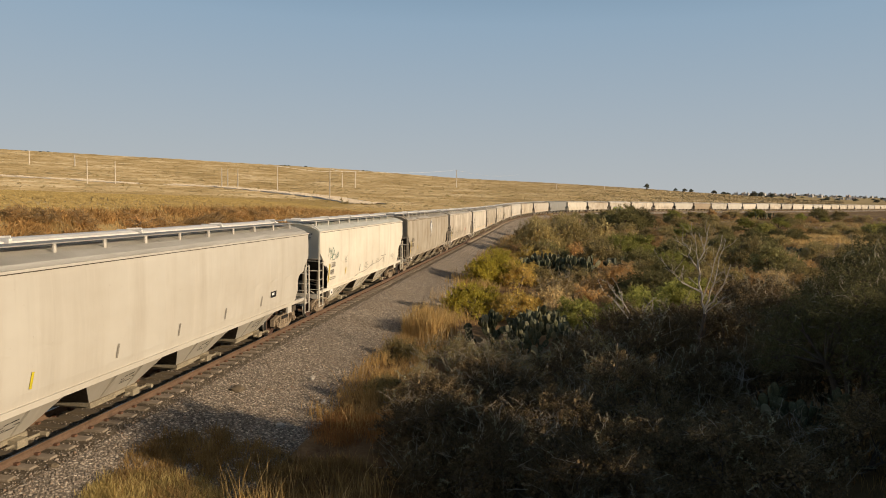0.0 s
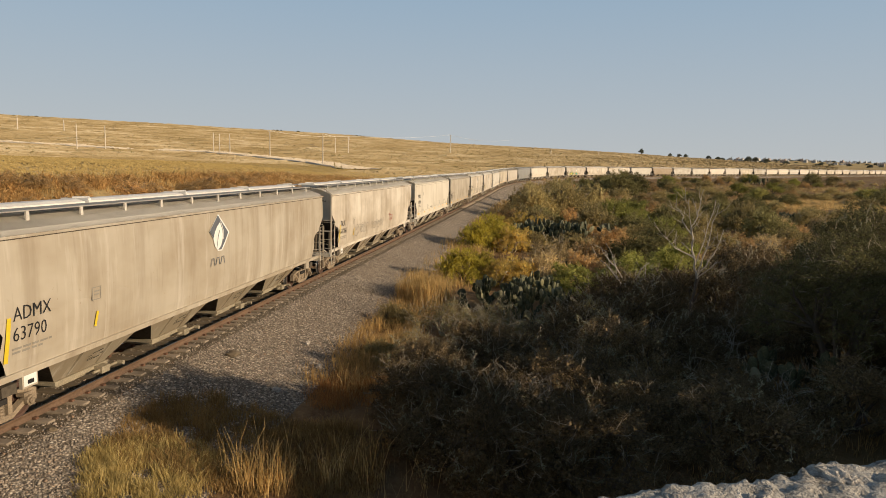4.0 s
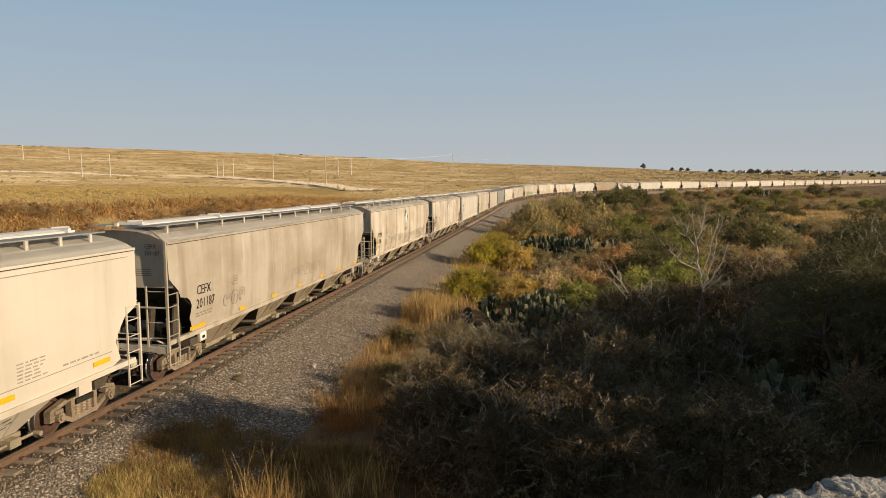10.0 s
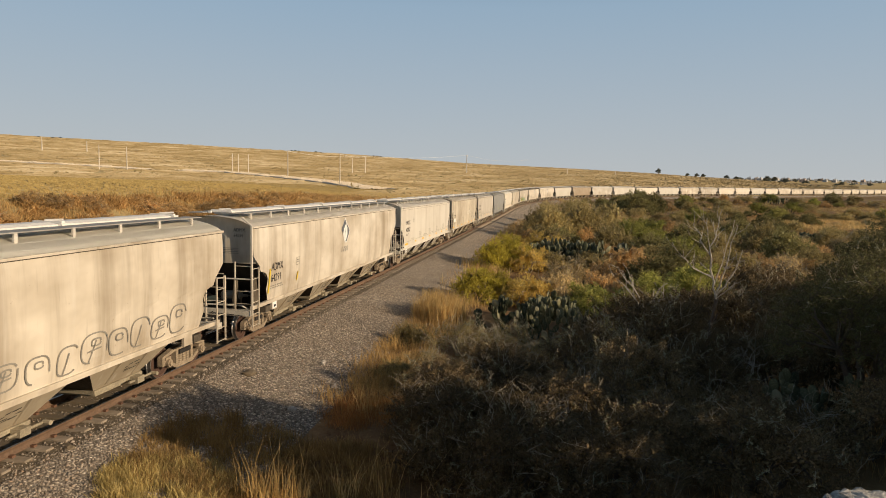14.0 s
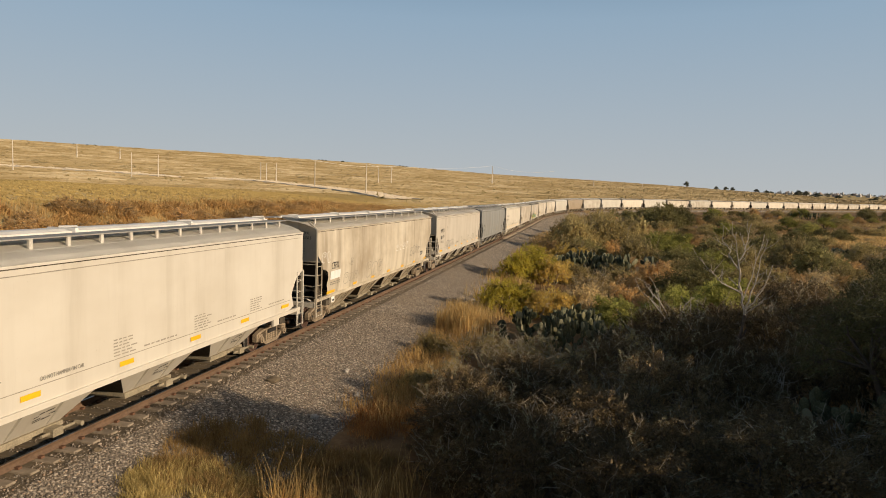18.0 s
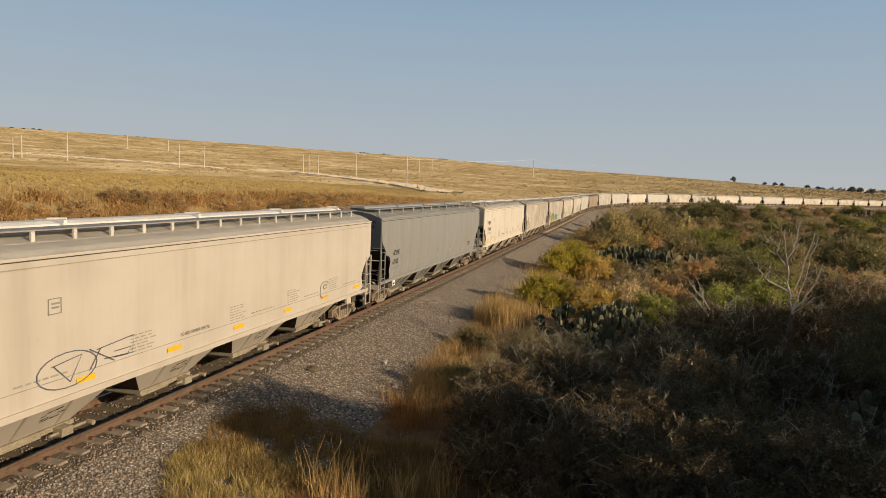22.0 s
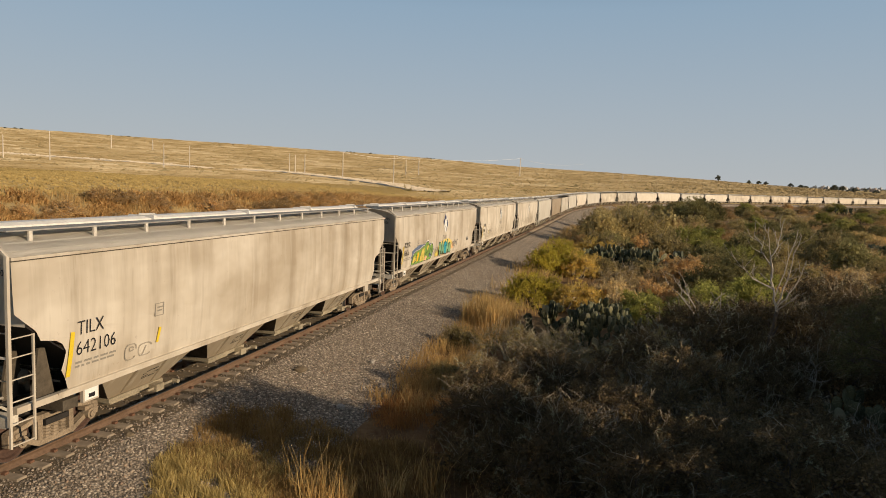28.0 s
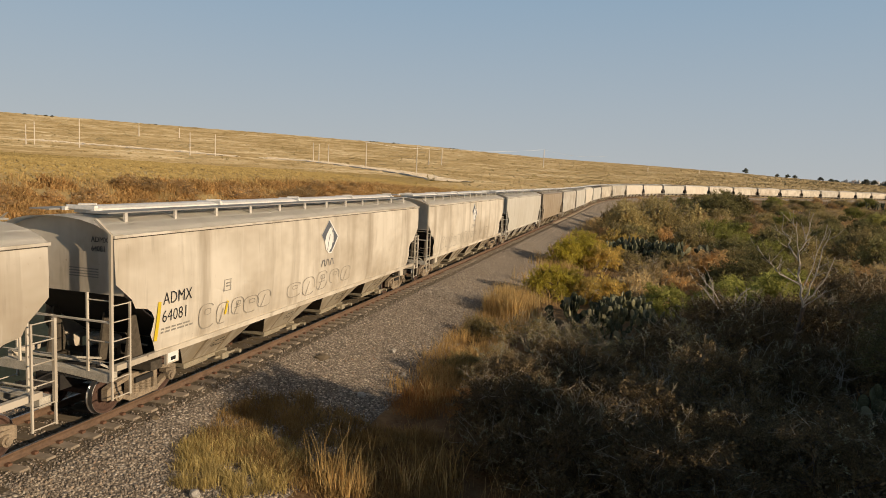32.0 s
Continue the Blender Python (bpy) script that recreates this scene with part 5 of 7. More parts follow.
def stripe_low(car, kind, z=1.50):
    for e, wd in ((1.3, 0.95), (4.65, 0.5), (7.45, 0.5), (10.3, 0.5), (13.2, 0.5), (16.0, 0.5), (18.9, 0.6)):
        painted(car, kind, "reflector_stripe", [(e, z), (e + wd, z), (e + wd, z + 0.12), (e, z + 0.12)], M["yellow"], 0.008, "yellow reflective stripe")


def low_line(car, kind, z=1.74):
    part("side_line", stroke(kind, [(1.2, z - 0.02), (19.6, z - 0.02)], 0.02, 0.007), M["faint_mark"], car)
    part("side_line", stroke(kind, [(0.4, 4.0), (20.4, 4.0)], 0.02, 0.007), M["faint_mark"], car)
    lettering(car, "side_notice", "DO NOT HAMMER ON CAR", 0.13, on_side(kind, 7.95, z + 0.06), M["grey_mark"], 0.74)
    for e in (6.2, 10.1, 13.4, 16.6):
        small_print(car, kind, e, z + 0.42, 6, 0.75, M["faint_mark"], 0.075, 0.03, seed=int(e * 7))
    for k, (e, ln) in enumerate(((3.2, 1.2), (11.2, 1.4), (14.6, 1.2), (17.9, 1.2))):
        small_print(car, kind, e, z + 0.06, 1, ln, M["faint_mark"], 0.08, 0.04, seed=k)


C_GREY, C_WHITE, C_CREAM, C_TAN, C_BUFF, C_BLUE = (0.57, 0.54, 0.475), (0.67, 0.61, 0.515), (0.68, 0.625, 0.525), (0.46, 0.41, 0.33), (0.62, 0.555, 0.445), (0.265, 0.27, 0.262)
# kind, colour, paint, mark, number, label
CARS = [
    ("round", C_GREY, "clean", "", "", "pale grey covered hopper car with worn plain sides"),
    ("round", (0.78, 0.73, 0.62), "clean", "CGEX", "1889", "cream covered hopper car with black stencilling and a scrawl"),
    ("round", C_TAN, "paint", "ADMX", "63790", "dull tan covered hopper car with a leaf emblem"),
    ("round", C_WHITE, "paint", "TILX", "641366", "streaked off-white covered hopper car with scrawled outlines"),
    ("flat", C_CREAM, "clean", "MBKX", "190069", "clean cream flat-sided covered hopper car"),
    ("round", (0.52, 0.47, 0.385), "paint", "CEFX", "201187", "dirty buff covered hopper car with yellow tape"),
    ("round", (0.69, 0.62, 0.51), "paint", "ADMX", "63983", "weathered buff covered hopper car with emblem and outline graffiti"),
    ("round", C_WHITE, "paint", "ADMX", "64291", "heavily streaked off-white covered hopper car with emblem"),
    ("flat", (0.645, 0.605, 0.53), "clean", "MWCX", "482382", "clean pale flat-sided covered hopper car with yellow tape"),
    ("round", C_BUFF, "paint", "CEFX", "201315", "weathered buff covered hopper car with faint scrawls"),
    ("flat", (0.55, 0.50, 0.425), "clean", "MWCX", "481119", "pale beige flat-sided covered hopper car with a scrawl"),
    ("round", C_BLUE, "clean", "ADMX", "63100", "blue-grey covered hopper car"),
    ("flat", C_CREAM, "clean", "MBKX", "190068", "clean cream flat-sided covered hopper car"),
    ("round", (0.61, 0.555, 0.47), "paint", "TILX", "642106", "streaked off-white covered hopper car with a tall yellow stripe"),
    ("round", (0.61, 0.555, 0.47), "paint", "ADMX", "63626", "off-white covered hopper car with green and yellow graffiti"),
    ("round", C_WHITE, "paint", "ADMX", "64081", "rain-streaked off-white covered hopper car with emblem"),
    ("round", C_WHITE, "paint", "", "", "streaked off-white covered hopper car with emblem"),
    ("round", C_GREY, "clean", "", "", "pale grey covered hopper car"),
    ("round", (0.36, 0.29, 0.21), "paint", "", "", "brown covered hopper car"),
]
START = [7.3, 30.0, 49.9, 72.4, 95.1, 117.2, 139.8, 162.5, 185.1, 207.2, 229.6, 251.6, 274.0, 296.3, 318.6, 340.8, 363.1]
N_CARS = 52
# half lengths of the cars that differ from the usual one
HALVES = {0: 10.7, 1: 9.15, 2: 10.65, 3: 10.6, 5: 10.5, 7: 10.6}
TRAIN = []


def build_train():
    global HALF
    rng = random.Random(11)
    for k in range(N_CARS):
        if k < len(CARS):
            kind, col, paint, mark, number, label = CARS[k]
        else:
            col = rng.choice((C_WHITE, C_WHITE, C_CREAM, C_GREY, C_BUFF, C_WHITE, C_CREAM))
            kind, paint, mark, number = rng.choice(("round", "round", "flat")), rng.choice(("paint", "paint", "clean")), "", ""
            label = {C_WHITE: "weathered off-white", C_CREAM: "cream", C_GREY: "pale grey", C_BUFF: "dusty buff"}[col] + " covered hopper car far along the train"
        near = 2 if k < 19 else 1 if k < 27 else 0
        HALF = HALVES.get(k, 10.4)
        car, ws = hopper_car(kind, col, paint, near, label)
        if mark:
            marks(car, kind, mark, number, size=0.36 if k in (1, 11) else 0.43)
        if mark in ("ADMX", "TILX", "CGEX") and k != 11:
            stripe_tall(car, kind)
        elif mark and k != 11:
            stripe_low(car, kind, 1.39 if kind == "round" else 1.50)
        if k == 0:
            ticks(car, kind, 2.1, 6)
        if k == 1:
            ticks(car, kind, 7.0, 4, 2.75, 0)
            part("hose_line", stroke(kind, [(6.2 + 0.4 * q, 1.42 + 0.035 * q + 0.05 * math.sin(q * 0.9)) for q in range(16)], 0.035), M["faint_mark"], car)
        if kind == "flat" and k < 19:
            low_line(car, kind)
        if number in ("63790", "63983", "64291", "63626", "64081") or k == 16:
            emblem(car, kind, "emblem_blue" if number == "63626" else "logo_grey")
        if number == "1889":
            for a, b, c, d in ((1.25, 2.95, 1.45, 3.35), (1.45, 3.35, 1.6, 2.95), (1.6, 3.25, 1.8, 3.0), (1.8, 3.0, 1.75, 3.3), (1.9, 2.85, 1.95, 3.35), (1.95, 3.35, 2.2, 3.1), (2.2, 3.1, 1.9, 2.9), (1.5, 2.75, 1.6, 3.0), (1.6, 2.85, 1.85, 2.85), (1.85, 2.7, 1.85, 2.98), (2.0, 2.72, 2.3, 2.72), (2.3, 2.72, 2.35, 2.98), (2.35, 2.98, 2.1, 2.95), (2.45, 2.72, 2.6, 3.05), (2.5, 2.88, 2.75, 2.74), (2.6, 2.9, 2.85, 3.05), (2.85, 3.05, 2.8, 2.8)):
                part("spray_line", stroke(kind, [(a, b), ((a + c) / 2 + 0.03, (b + d) / 2), (c, d)], 0.03), M["teal_dark"], car)
            small_print(car, kind, 11.9, 2.1, 1, 1.5, M["grey_mark"], seed=8)
            small_print(car, kind, 8.0, 2.0, 5, 0.7, M["faint_mark"], 0.08, 0.03, seed=9)
            small_print(car, kind, 10.6, 2.0, 3, 0.6, M["faint_mark"], 0.08, 0.03, seed=10)
            small_print(car, kind, 14.6, 2.0, 3, 0.7, M["grey_mark"], 0.08, 0.03, seed=12)
        if k in (0, 14):
            painted(car, kind, "plate", [(17.2, 1.84), (17.7, 1.84), (17.7, 2.08), (17.2, 2.08)], M["black_mark"], 0.007)
            painted(car, kind, "plate", [(17.28, 1.93), (17.5, 1.93), (17.5, 2.03), (17.28, 2.03)], M["white_mark"], 0.010)
        if number == "641366":
            scrawl(car, kind, 13.0, 14.2, 1.88, 2.35, 3, 52, M["red_spray"], 0.03)
            scrawl(car, kind, 4.5, 7.4, 1.65, 2.35, 5, 21, M["grey_mark"], 0.03)
            scrawl(car, kind, 8.0, 11.6, 1.7, 2.2, 6, 22, M["grey_mark"], 0.025)
        if number == "201187":
            scrawl(car, kind, 3.4, 5.0, 1.7, 2.2, 3, 24, M["faint_mark"], 0.025)
            scrawl(car, kind, 9.5, 13.0, 1.8, 2.3, 5, 25, M["faint_mark"], 0.024)
        if number == "63983":
            scrawl(car, kind, 3.4, 9.4, 1.42, 2.3, 7, 31, M["grey_mark"], 0.04)
            scrawl(car, kind, 9.8, 18.5, 1.42, 2.2, 10, 32, M["grey_mark"], 0.04)
        if number == "201315":
            scrawl(car, kind, 0.5, 1.5, 2.75, 3.35, 2, 71, M["white_mark"], 0.022)
            scrawl(car, kind, 15.0, 17.4, 2.0, 2.5, 4, 72, M["grey_mark"], 0.028)
            scrawl(car, kind, 11.6, 14.4, 2.5, 2.85, 4, 73, M["white_mark"], 0.022)
            scrawl(car, kind, 6.4, 9.2, 1.5, 2.3, 3, 33, M["faint_mark"], 0.022)
            scrawl(car, kind, 3.2, 5.2, 1.6, 2.1, 3, 34, M["faint_mark"], 0.022)
            painted(car, kind, "car_number_panel", [(1.55, 2.0), (2.75, 2.0), (2.75, 2.36), (1.55, 2.36)], M["white_mark"], 0.006, "white panel behind the number")
            painted(car, kind, "plate", [(17.7, 1.78), (18.25, 1.78), (18.25, 2.02), (17.7, 2.02)], M["black_mark"], 0.007)
            painted(car, kind, "plate", [(17.78, 1.83), (18.0, 1.83), (18.0, 1.97), (17.78, 1.97)], M["white_mark"], 0.010)
        if number == "481119":
            part("spray_line", stroke(kind, [(4.45 + 0.75 * math.cos(a * 0.33), 1.86 + 0.36 * math.sin(a * 0.33)) for a in range(20)], 0.025), M["logo_grey"], car)
            for pts in ([(4.1, 2.0), (4.5, 1.6), (4.8, 2.1), (4.05, 2.0)], [(5.0, 2.15), (5.7, 1.75)], [(5.0, 1.7), (5.3, 2.1)], [(5.2, 2.1), (6.3, 2.2), (6.25, 1.8), (5.4, 1.85)], [(5.7, 1.95), (6.2, 1.95), (6.1, 1.8), (5.7, 1.82)]):
                part("spray_line", stroke(kind, pts, 0.025), M["logo_grey"], car)
            scrawl(car, kind, 15.9, 16.5, 1.6, 2.15, 1, 36, M["faint_mark"], 0.05)
        if number == "642106":
            scrawl(car, kind, 3.0, 4.0, 1.5, 1.9, 2, 37, M["faint_mark"], 0.03)
        if number == "63626":
            green_mural(car, kind)
            bubble_mural(car, kind)
        if number == "64081":
            scrawl(car, kind, 3.0, 6.5, 1.55, 2.2, 5, 44, M["faint_mark"], 0.025)
            scrawl(car, kind, 7.5, 12.5, 1.55, 2.2, 5, 45, M["faint_mark"], 0.025)
        if k == 16:
            scrawl(car, kind, 2.6, 15, 1.5, 2.3, 14, 46, M["faint_mark"], 0.028)
        if k == 11:
            ticks(car, kind, 9.5, 3, 2.75)
            painted(car, kind, "plate", [(17.1, 1.84), (17.66, 1.84), (17.66, 2.08), (17.1, 2.08)], M["black_mark"], 0.007)
            painted(car, kind, "plate", [(17.16, 1.88), (17.36, 1.88), (17.36, 2.04), (17.16, 2.04)], M["white_mark"], 0.010)
        start = START[k] if k < len(START) else START[-1] + PITCH * (k - len(START) + 1)
        TRAIN.append((car, ws, start + HALF, near, HALF))


build_train()


def run(t):
    """Metres that the train has gone after t seconds."""
    return 9.855 * t + 0.01366 * t * t


def car_pose(s, h=8.8):
    a, b = along(s - h), along(s + h)
    d = b - a
    return Matrix.Translation((a + b) / 2) @ Euler((math.atan2(d.z, math.hypot(d.x, d.y)), 0, -math.atan2(d.x, d.y))).to_matrix().to_4x4()


def motions():
    for car, ws, start, near, half in TRAIN:
        step = 0.5 if near else 1.0
        n = int(32.0 / step)
        walk(car, [(i * step, car_pose(start - run(i * step), half - 1.6)) for i in range(n + 1)])
        if near > 1:
            for w in ws:
                x, y, z = w.matrix_basis.translation
                turn0 = y * 3.1
                walk(w, [(i / 15, pose(x, y, z, math.degrees(run(i / 15) / 0.459 + turn0))) for i in range(481)])

# ---- poles, wires ----
def tube(V, F, pts, r0, r1, seg=4):
    n0 = len(V)
    m = len(pts)
    for i, p in enumerate(pts):
        d = (pts[min(i + 1, m - 1)] - pts[max(i - 1, 0)]).normalized()
        a = d.orthogonal().normalized()
        b = d.cross(a)
        r = r0 + (r1 - r0) * i / (m - 1)
        for k in range(seg):
            t = 2 * math.pi * k / seg
            V.append(p + (a * math.cos(t) + b * math.sin(t)) * r)
    for i in range(m - 1):
        for k in range(seg):
            a, b = n0 + i * seg + k, n0 + i * seg + (k + 1) % seg
            F.append((a, b, b + seg, a + seg))


POLE_TOPS = {}


def pole(key, az, e0, e1, arms, label):
    d = seek(az, e0)
    x, y = polar(az, d)
    z0 = gz(x, y)
    h = EYE + d * math.tan(radians(e1)) - z0
    p = empty("utility_pole", pose(x, y, z0, 0, 0, 20))
    tagged(p, label, "utility pole", "poles on the hillside")
    r = 0.24 * max(1.0, d / 320)
    bm = bmesh.new()
    rod(bm, (0, 0, -0.5), (0, 0, h), r, 8, r * 0.62)
    part("shaft", bm, M["pole"], p)
    for k in range(arms):
        bm = bmesh.new()
        box(bm, -1.1, 1.1, -0.07, 0.07, h - 0.35 - 0.8 * k, h - 0.2 - 0.8 * k)
        part("crossarm", bm, M["pole"], p)
        for q in (-1.0, 0.0, 1.0):
            bm = bmesh.new()
            rod(bm, (q, 0, h - 0.2 - 0.8 * k), (q, 0, h + 0.05 - 0.8 * k), 0.06, 6)
            part("insulator", bm, M["pole"], p)
    if arms > 1:
        bm = bmesh.new()
        lathe(bm, [(h - 2.6, 0.05), (h - 2.55, 0.3), (h - 1.7, 0.3), (h - 1.65, 0.05)], "z", 10)
        bmesh.ops.translate(bm, verts=bm.verts, vec=(0.5, 0, 0))
        part("transformer", bm, M["pole"], p)
    POLE_TOPS[key] = Vector((x, y, z0 + h))


for key, az, e0, e1, arms in (("h", -40.7, 1.94, 2.96, 1), ("i", -37.8, 1.96, 2.79, 0), ("d", -37.0, 0.67, 2.53, 0), ("e", -35.1, 0.71, 2.47, 0), ("f", -27.3, 0.67, 2.26, 0), ("g", -26.84, 0.68, 2.18, 0),
                              ("j", -26.05, 0.69, 2.20, 0), ("b", -22.9, 0.36, 2.55, 1), ("a", -18.6, -0.15, 2.45, 0), ("k", -17.57, 0.86, 2.14, 0), ("l", -16.48, 0.88, 2.30, 2), ("c", -7.85, 1.08, 2.61, 1),
                              ("m", 0.65, 1.12, 1.54, 0), ("n", 4.58, 1.15, 1.43, 0), ("o", -48.16, 0.81, 2.30, 0), ("p", -47.63, 0.84, 2.54, 0), ("q", -44.76, 0.81, 2.98, 0)):
    pole(key, az, e0, e1, arms, "pale concrete power pole with crossarm" if arms else "slim pale concrete power pole")


def wire(a, b, sag):
    pa, pb = POLE_TOPS[a] if isinstance(a, str) else Vector(a), POLE_TOPS[b] if isinstance(b, str) else Vector(b)
    pts = [pa.lerp(pb, i / 12) - Vector((0, 0, sag * 4 * (i / 12) * (1 - i / 12))) for i in range(13)]
    V, F = [], []
    tube(V, F, pts, 0.08, 0.08, 4)
    tagged(raw("overhead_wire", np.array([tuple(v) for v in V]), F, M["wire"]), "thin bright power line sagging between poles", "wire", "wires between the poles")


wire("l", "c", 2.0)
_x, _y = polar(-2.6, 700)
wire("c", (_x, _y, EYE + 700 * math.tan(radians(2.30))), 3.5)
wire("a", "l", 1.0)
wire("b", "l", 1.5)


# ---- plants ----
def leaf_cards(rng, centres, spread, per, length, width, droop=0.2, along=None):
    """Small leaves round the twig ends, as separate quads; along: the way that each one's twig points."""
    c = np.repeat(np.asarray(centres, float), per, 0)
    n = len(c)
    c = c + rng.normal(0, 1, (n, 3)) * np.asarray(spread)
    a = rng.normal(0, 1, (n, 3))
    a[:, 2] -= droop
    if along is not None:
        a = a * 0.75 + along
    a /= np.linalg.norm(a, axis=1)[:, None]
    b = np.cross(a, rng.normal(0, 1, (n, 3)))
    b /= np.linalg.norm(b, axis=1)[:, None]
    ln = length * rng.uniform(0.6, 1.3, (n, 1))
    wd = width * rng.uniform(0.7, 1.3, (n, 1))
    V = np.stack([c - b * wd * 0.3, c + a * ln * 0.5 - b * wd * 0.5, c + a * ln, c + a * ln * 0.5 + b * wd * 0.5], 1).reshape(-1, 3)
    return V, np.arange(4 * n).reshape(-1, 4)


def shrub(name, seed, h, r, lumps, tips, per, leaf, length, width, bark="bark", stems=5, low=0.15, bare=0.0, sprigs=0, core=60, coarse=1.0, squat=0.75, tuft=0.075, flat=2):
    """A many-stemmed shrub or small tree: stems fork into rounded lumps of twigs, each twig carrying a tuft of small leaves, with gaps between the lumps."""
    rng, rnd = np.random.default_rng(seed), random.Random(seed)
    top = empty(name)
    V, F, PV, PF = [], [], [], []
    hubs = []
    for k in range(stems):
        a = 6.28 * k / stems + rnd.uniform(-0.5, 0.5)
        root = Vector((rnd.uniform(-0.12, 0.12) * r, rnd.uniform(-0.12, 0.12) * r, -0.15))
        hub = Vector((math.cos(a) * r * 0.35, math.sin(a) * r * 0.35, h * rnd.uniform(0.3, 0.5)))
        mid = root.lerp(hub, 0.5) + Vector((rnd.uniform(-0.1, 0.1) * r, rnd.uniform(-0.1, 0.1) * r, 0))
        tube(V, F, [root, mid, hub], 0.022 * h + 0.02, 0.012 * h + 0.01, 5)
        hubs.append(hub)
    cs, ds, cores = [], [], []
    for k in range(lumps):
        a, q = 2.4 * k + rnd.uniform(-0.4, 0.4), math.sqrt((k + 0.5) / lumps)
        lr = r * rnd.uniform(0.26, 0.42)
        rise_k = (1 - (q * 0.95) ** flat) ** 0.5
        cz = h * (low + (1 - low) * rise_k * rnd.uniform(0.55 if flat < 3 else 0.8, 1.0)) - lr * squat * 0.7
        c = Vector((math.cos(a) * q * (r - lr * 0.7), math.sin(a) * q * (r - lr * 0.7), max(cz, h * low + lr * 0.3)))
        hub = min(hubs, key=lambda p: (p - c).length)
        tube(V, F, [hub, hub.lerp(c, 0.5) + Vector((rnd.gauss(0, 0.05) * r, rnd.gauss(0, 0.05) * r, 0.03 * h)), c], 0.009 * h + 0.006, 0.006, 4)
        for _ in range(core):
            d = Vector((rnd.gauss(0, 1), rnd.gauss(0, 1), rnd.gauss(0, 1))).normalized() * lr * rnd.uniform(0.1, 0.72)
            cores.append(tuple(c + Vector((d.x, d.y, d.z * squat))))
        for _ in range(tips):
            d = Vector((rnd.gauss(0, 1), rnd.gauss(0, 1), rnd.gauss(0.35, 0.9))).normalized()
            e = c + Vector((d.x, d.y, d.z * squat)) * lr * rnd.uniform(0.75, 1.12)
            e.z = max(e.z, 0.05)
            tube(V, F, [c, c.lerp(e, 0.5) + Vector((rnd.gauss(0, 0.03) * r, rnd.gauss(0, 0.03) * r, 0.02 * h)), e], 0.008, 0.003, 3)
            along_twig = rng.uniform(0.55, 1.08, (per, 1))
            cs.append(np.array(c) + (np.array(e) - np.array(c)) * along_twig + rng.normal(0, tuft * r, (per, 3)) * (1.25 - along_twig))
            ds.append(np.repeat([tuple(d)], per, 0))
            if rnd.random() < bare:
                g = (d + Vector((rnd.gauss(0, 0.5), rnd.gauss(0, 0.5), rnd.uniform(0.0, 0.8)))).normalized() * rnd.uniform(0.3, 0.7)
                m = e + g * 0.5 + Vector((rnd.gauss(0, 0.05), rnd.gauss(0, 0.05), 0.02))
                tube(PV, PF, [e, m, e + g], 0.009, 0.004, 3)
                for _ in range(3):
                    f = (g.normalized() + Vector((rnd.gauss(0, 0.7), rnd.gauss(0, 0.7), rnd.gauss(0.2, 0.5)))).normalized() * rnd.uniform(0.1, 0.28)
                    b0 = e.lerp(e + g, rnd.uniform(0.3, 0.9))
                    tube(PV, PF, [b0, b0 + f * 0.5, b0 + f], 0.006, 0.003, 3)
    n0, k0 = len(V), len(F)
    V += PV
    F += [tuple(i + n0 for i in f) for f in PF]
    wood = raw("trunk", np.array([tuple(v) for v in V]), F, [M[bark], M["twig"]], top)
    wood.data.polygons.foreach_set("material_index", (np.arange(len(F)) >= k0).astype(int))
    LV, LF = leaf_cards(rng, np.vstack(cs), 0.0, 1, length, width, along=np.vstack(ds))
    CV, CF = leaf_cards(rng, cores, 0.03, 1, length * 2.6 * coarse, width * 4.0 * coarse)
    CV[:, 2] = np.maximum(CV[:, 2], 0.02)
    LV[:, 2] = np.maximum(LV[:, 2], 0.02)
    raw("crown", np.vstack([LV, CV]), np.vstack([LF, CF + len(LV)]), M[leaf], top)
    if sprigs:
        SV, SF, SL, SD = [], [], [], []
        ends = rng.choice(len(cs), sprigs, replace=False)
        for i in ends:
            e, d = Vector(cs[i][0]), Vector(ds[i][0])
            if e.z < 0.3 * h:
                continue
            p, g = e, (d + Vector((rnd.gauss(0, 0.4), rnd.gauss(0, 0.4), rnd.uniform(-0.2, 0.7)))).normalized()
            for q in range(rnd.choice((3, 4, 5))):
                nxt = p + g * 0.13
                tube(SV, SF, [p, (p + nxt) / 2, nxt], 0.008, 0.006, 3)
                for _ in range(6):
                    SL.append(tuple(p.lerp(nxt, rnd.random()) + Vector((rnd.gauss(0, 0.02), rnd.gauss(0, 0.02), rnd.gauss(0, 0.02)))))
                    SD.append((g.x + rnd.gauss(0, 1), g.y + rnd.gauss(0, 1), g.z + rnd.gauss(0.2, 1)))
                g = (g + Vector((rnd.gauss(0, 0.35), rnd.gauss(0, 0.35), rnd.gauss(0, 0.3)))).normalized()
                p = nxt
        v1, f1 = leaf_cards(rng, SL, 0.0, 1, 0.085, 0.03, along=np.array(SD))
        v0 = np.array([tuple(v) for v in SV])
        sp = raw("sprig_foliage", np.vstack([v0, v1]), np.vstack([np.array(SF), f1 + len(v0)]), [M["twig"], M["pale_leaf"]], top)
        sp["kind"] = "stuff"
        sp.data.polygons.foreach_set("material_index", (np.arange(len(SF) + len(f1)) >= len(SF)).astype(int))
    return top


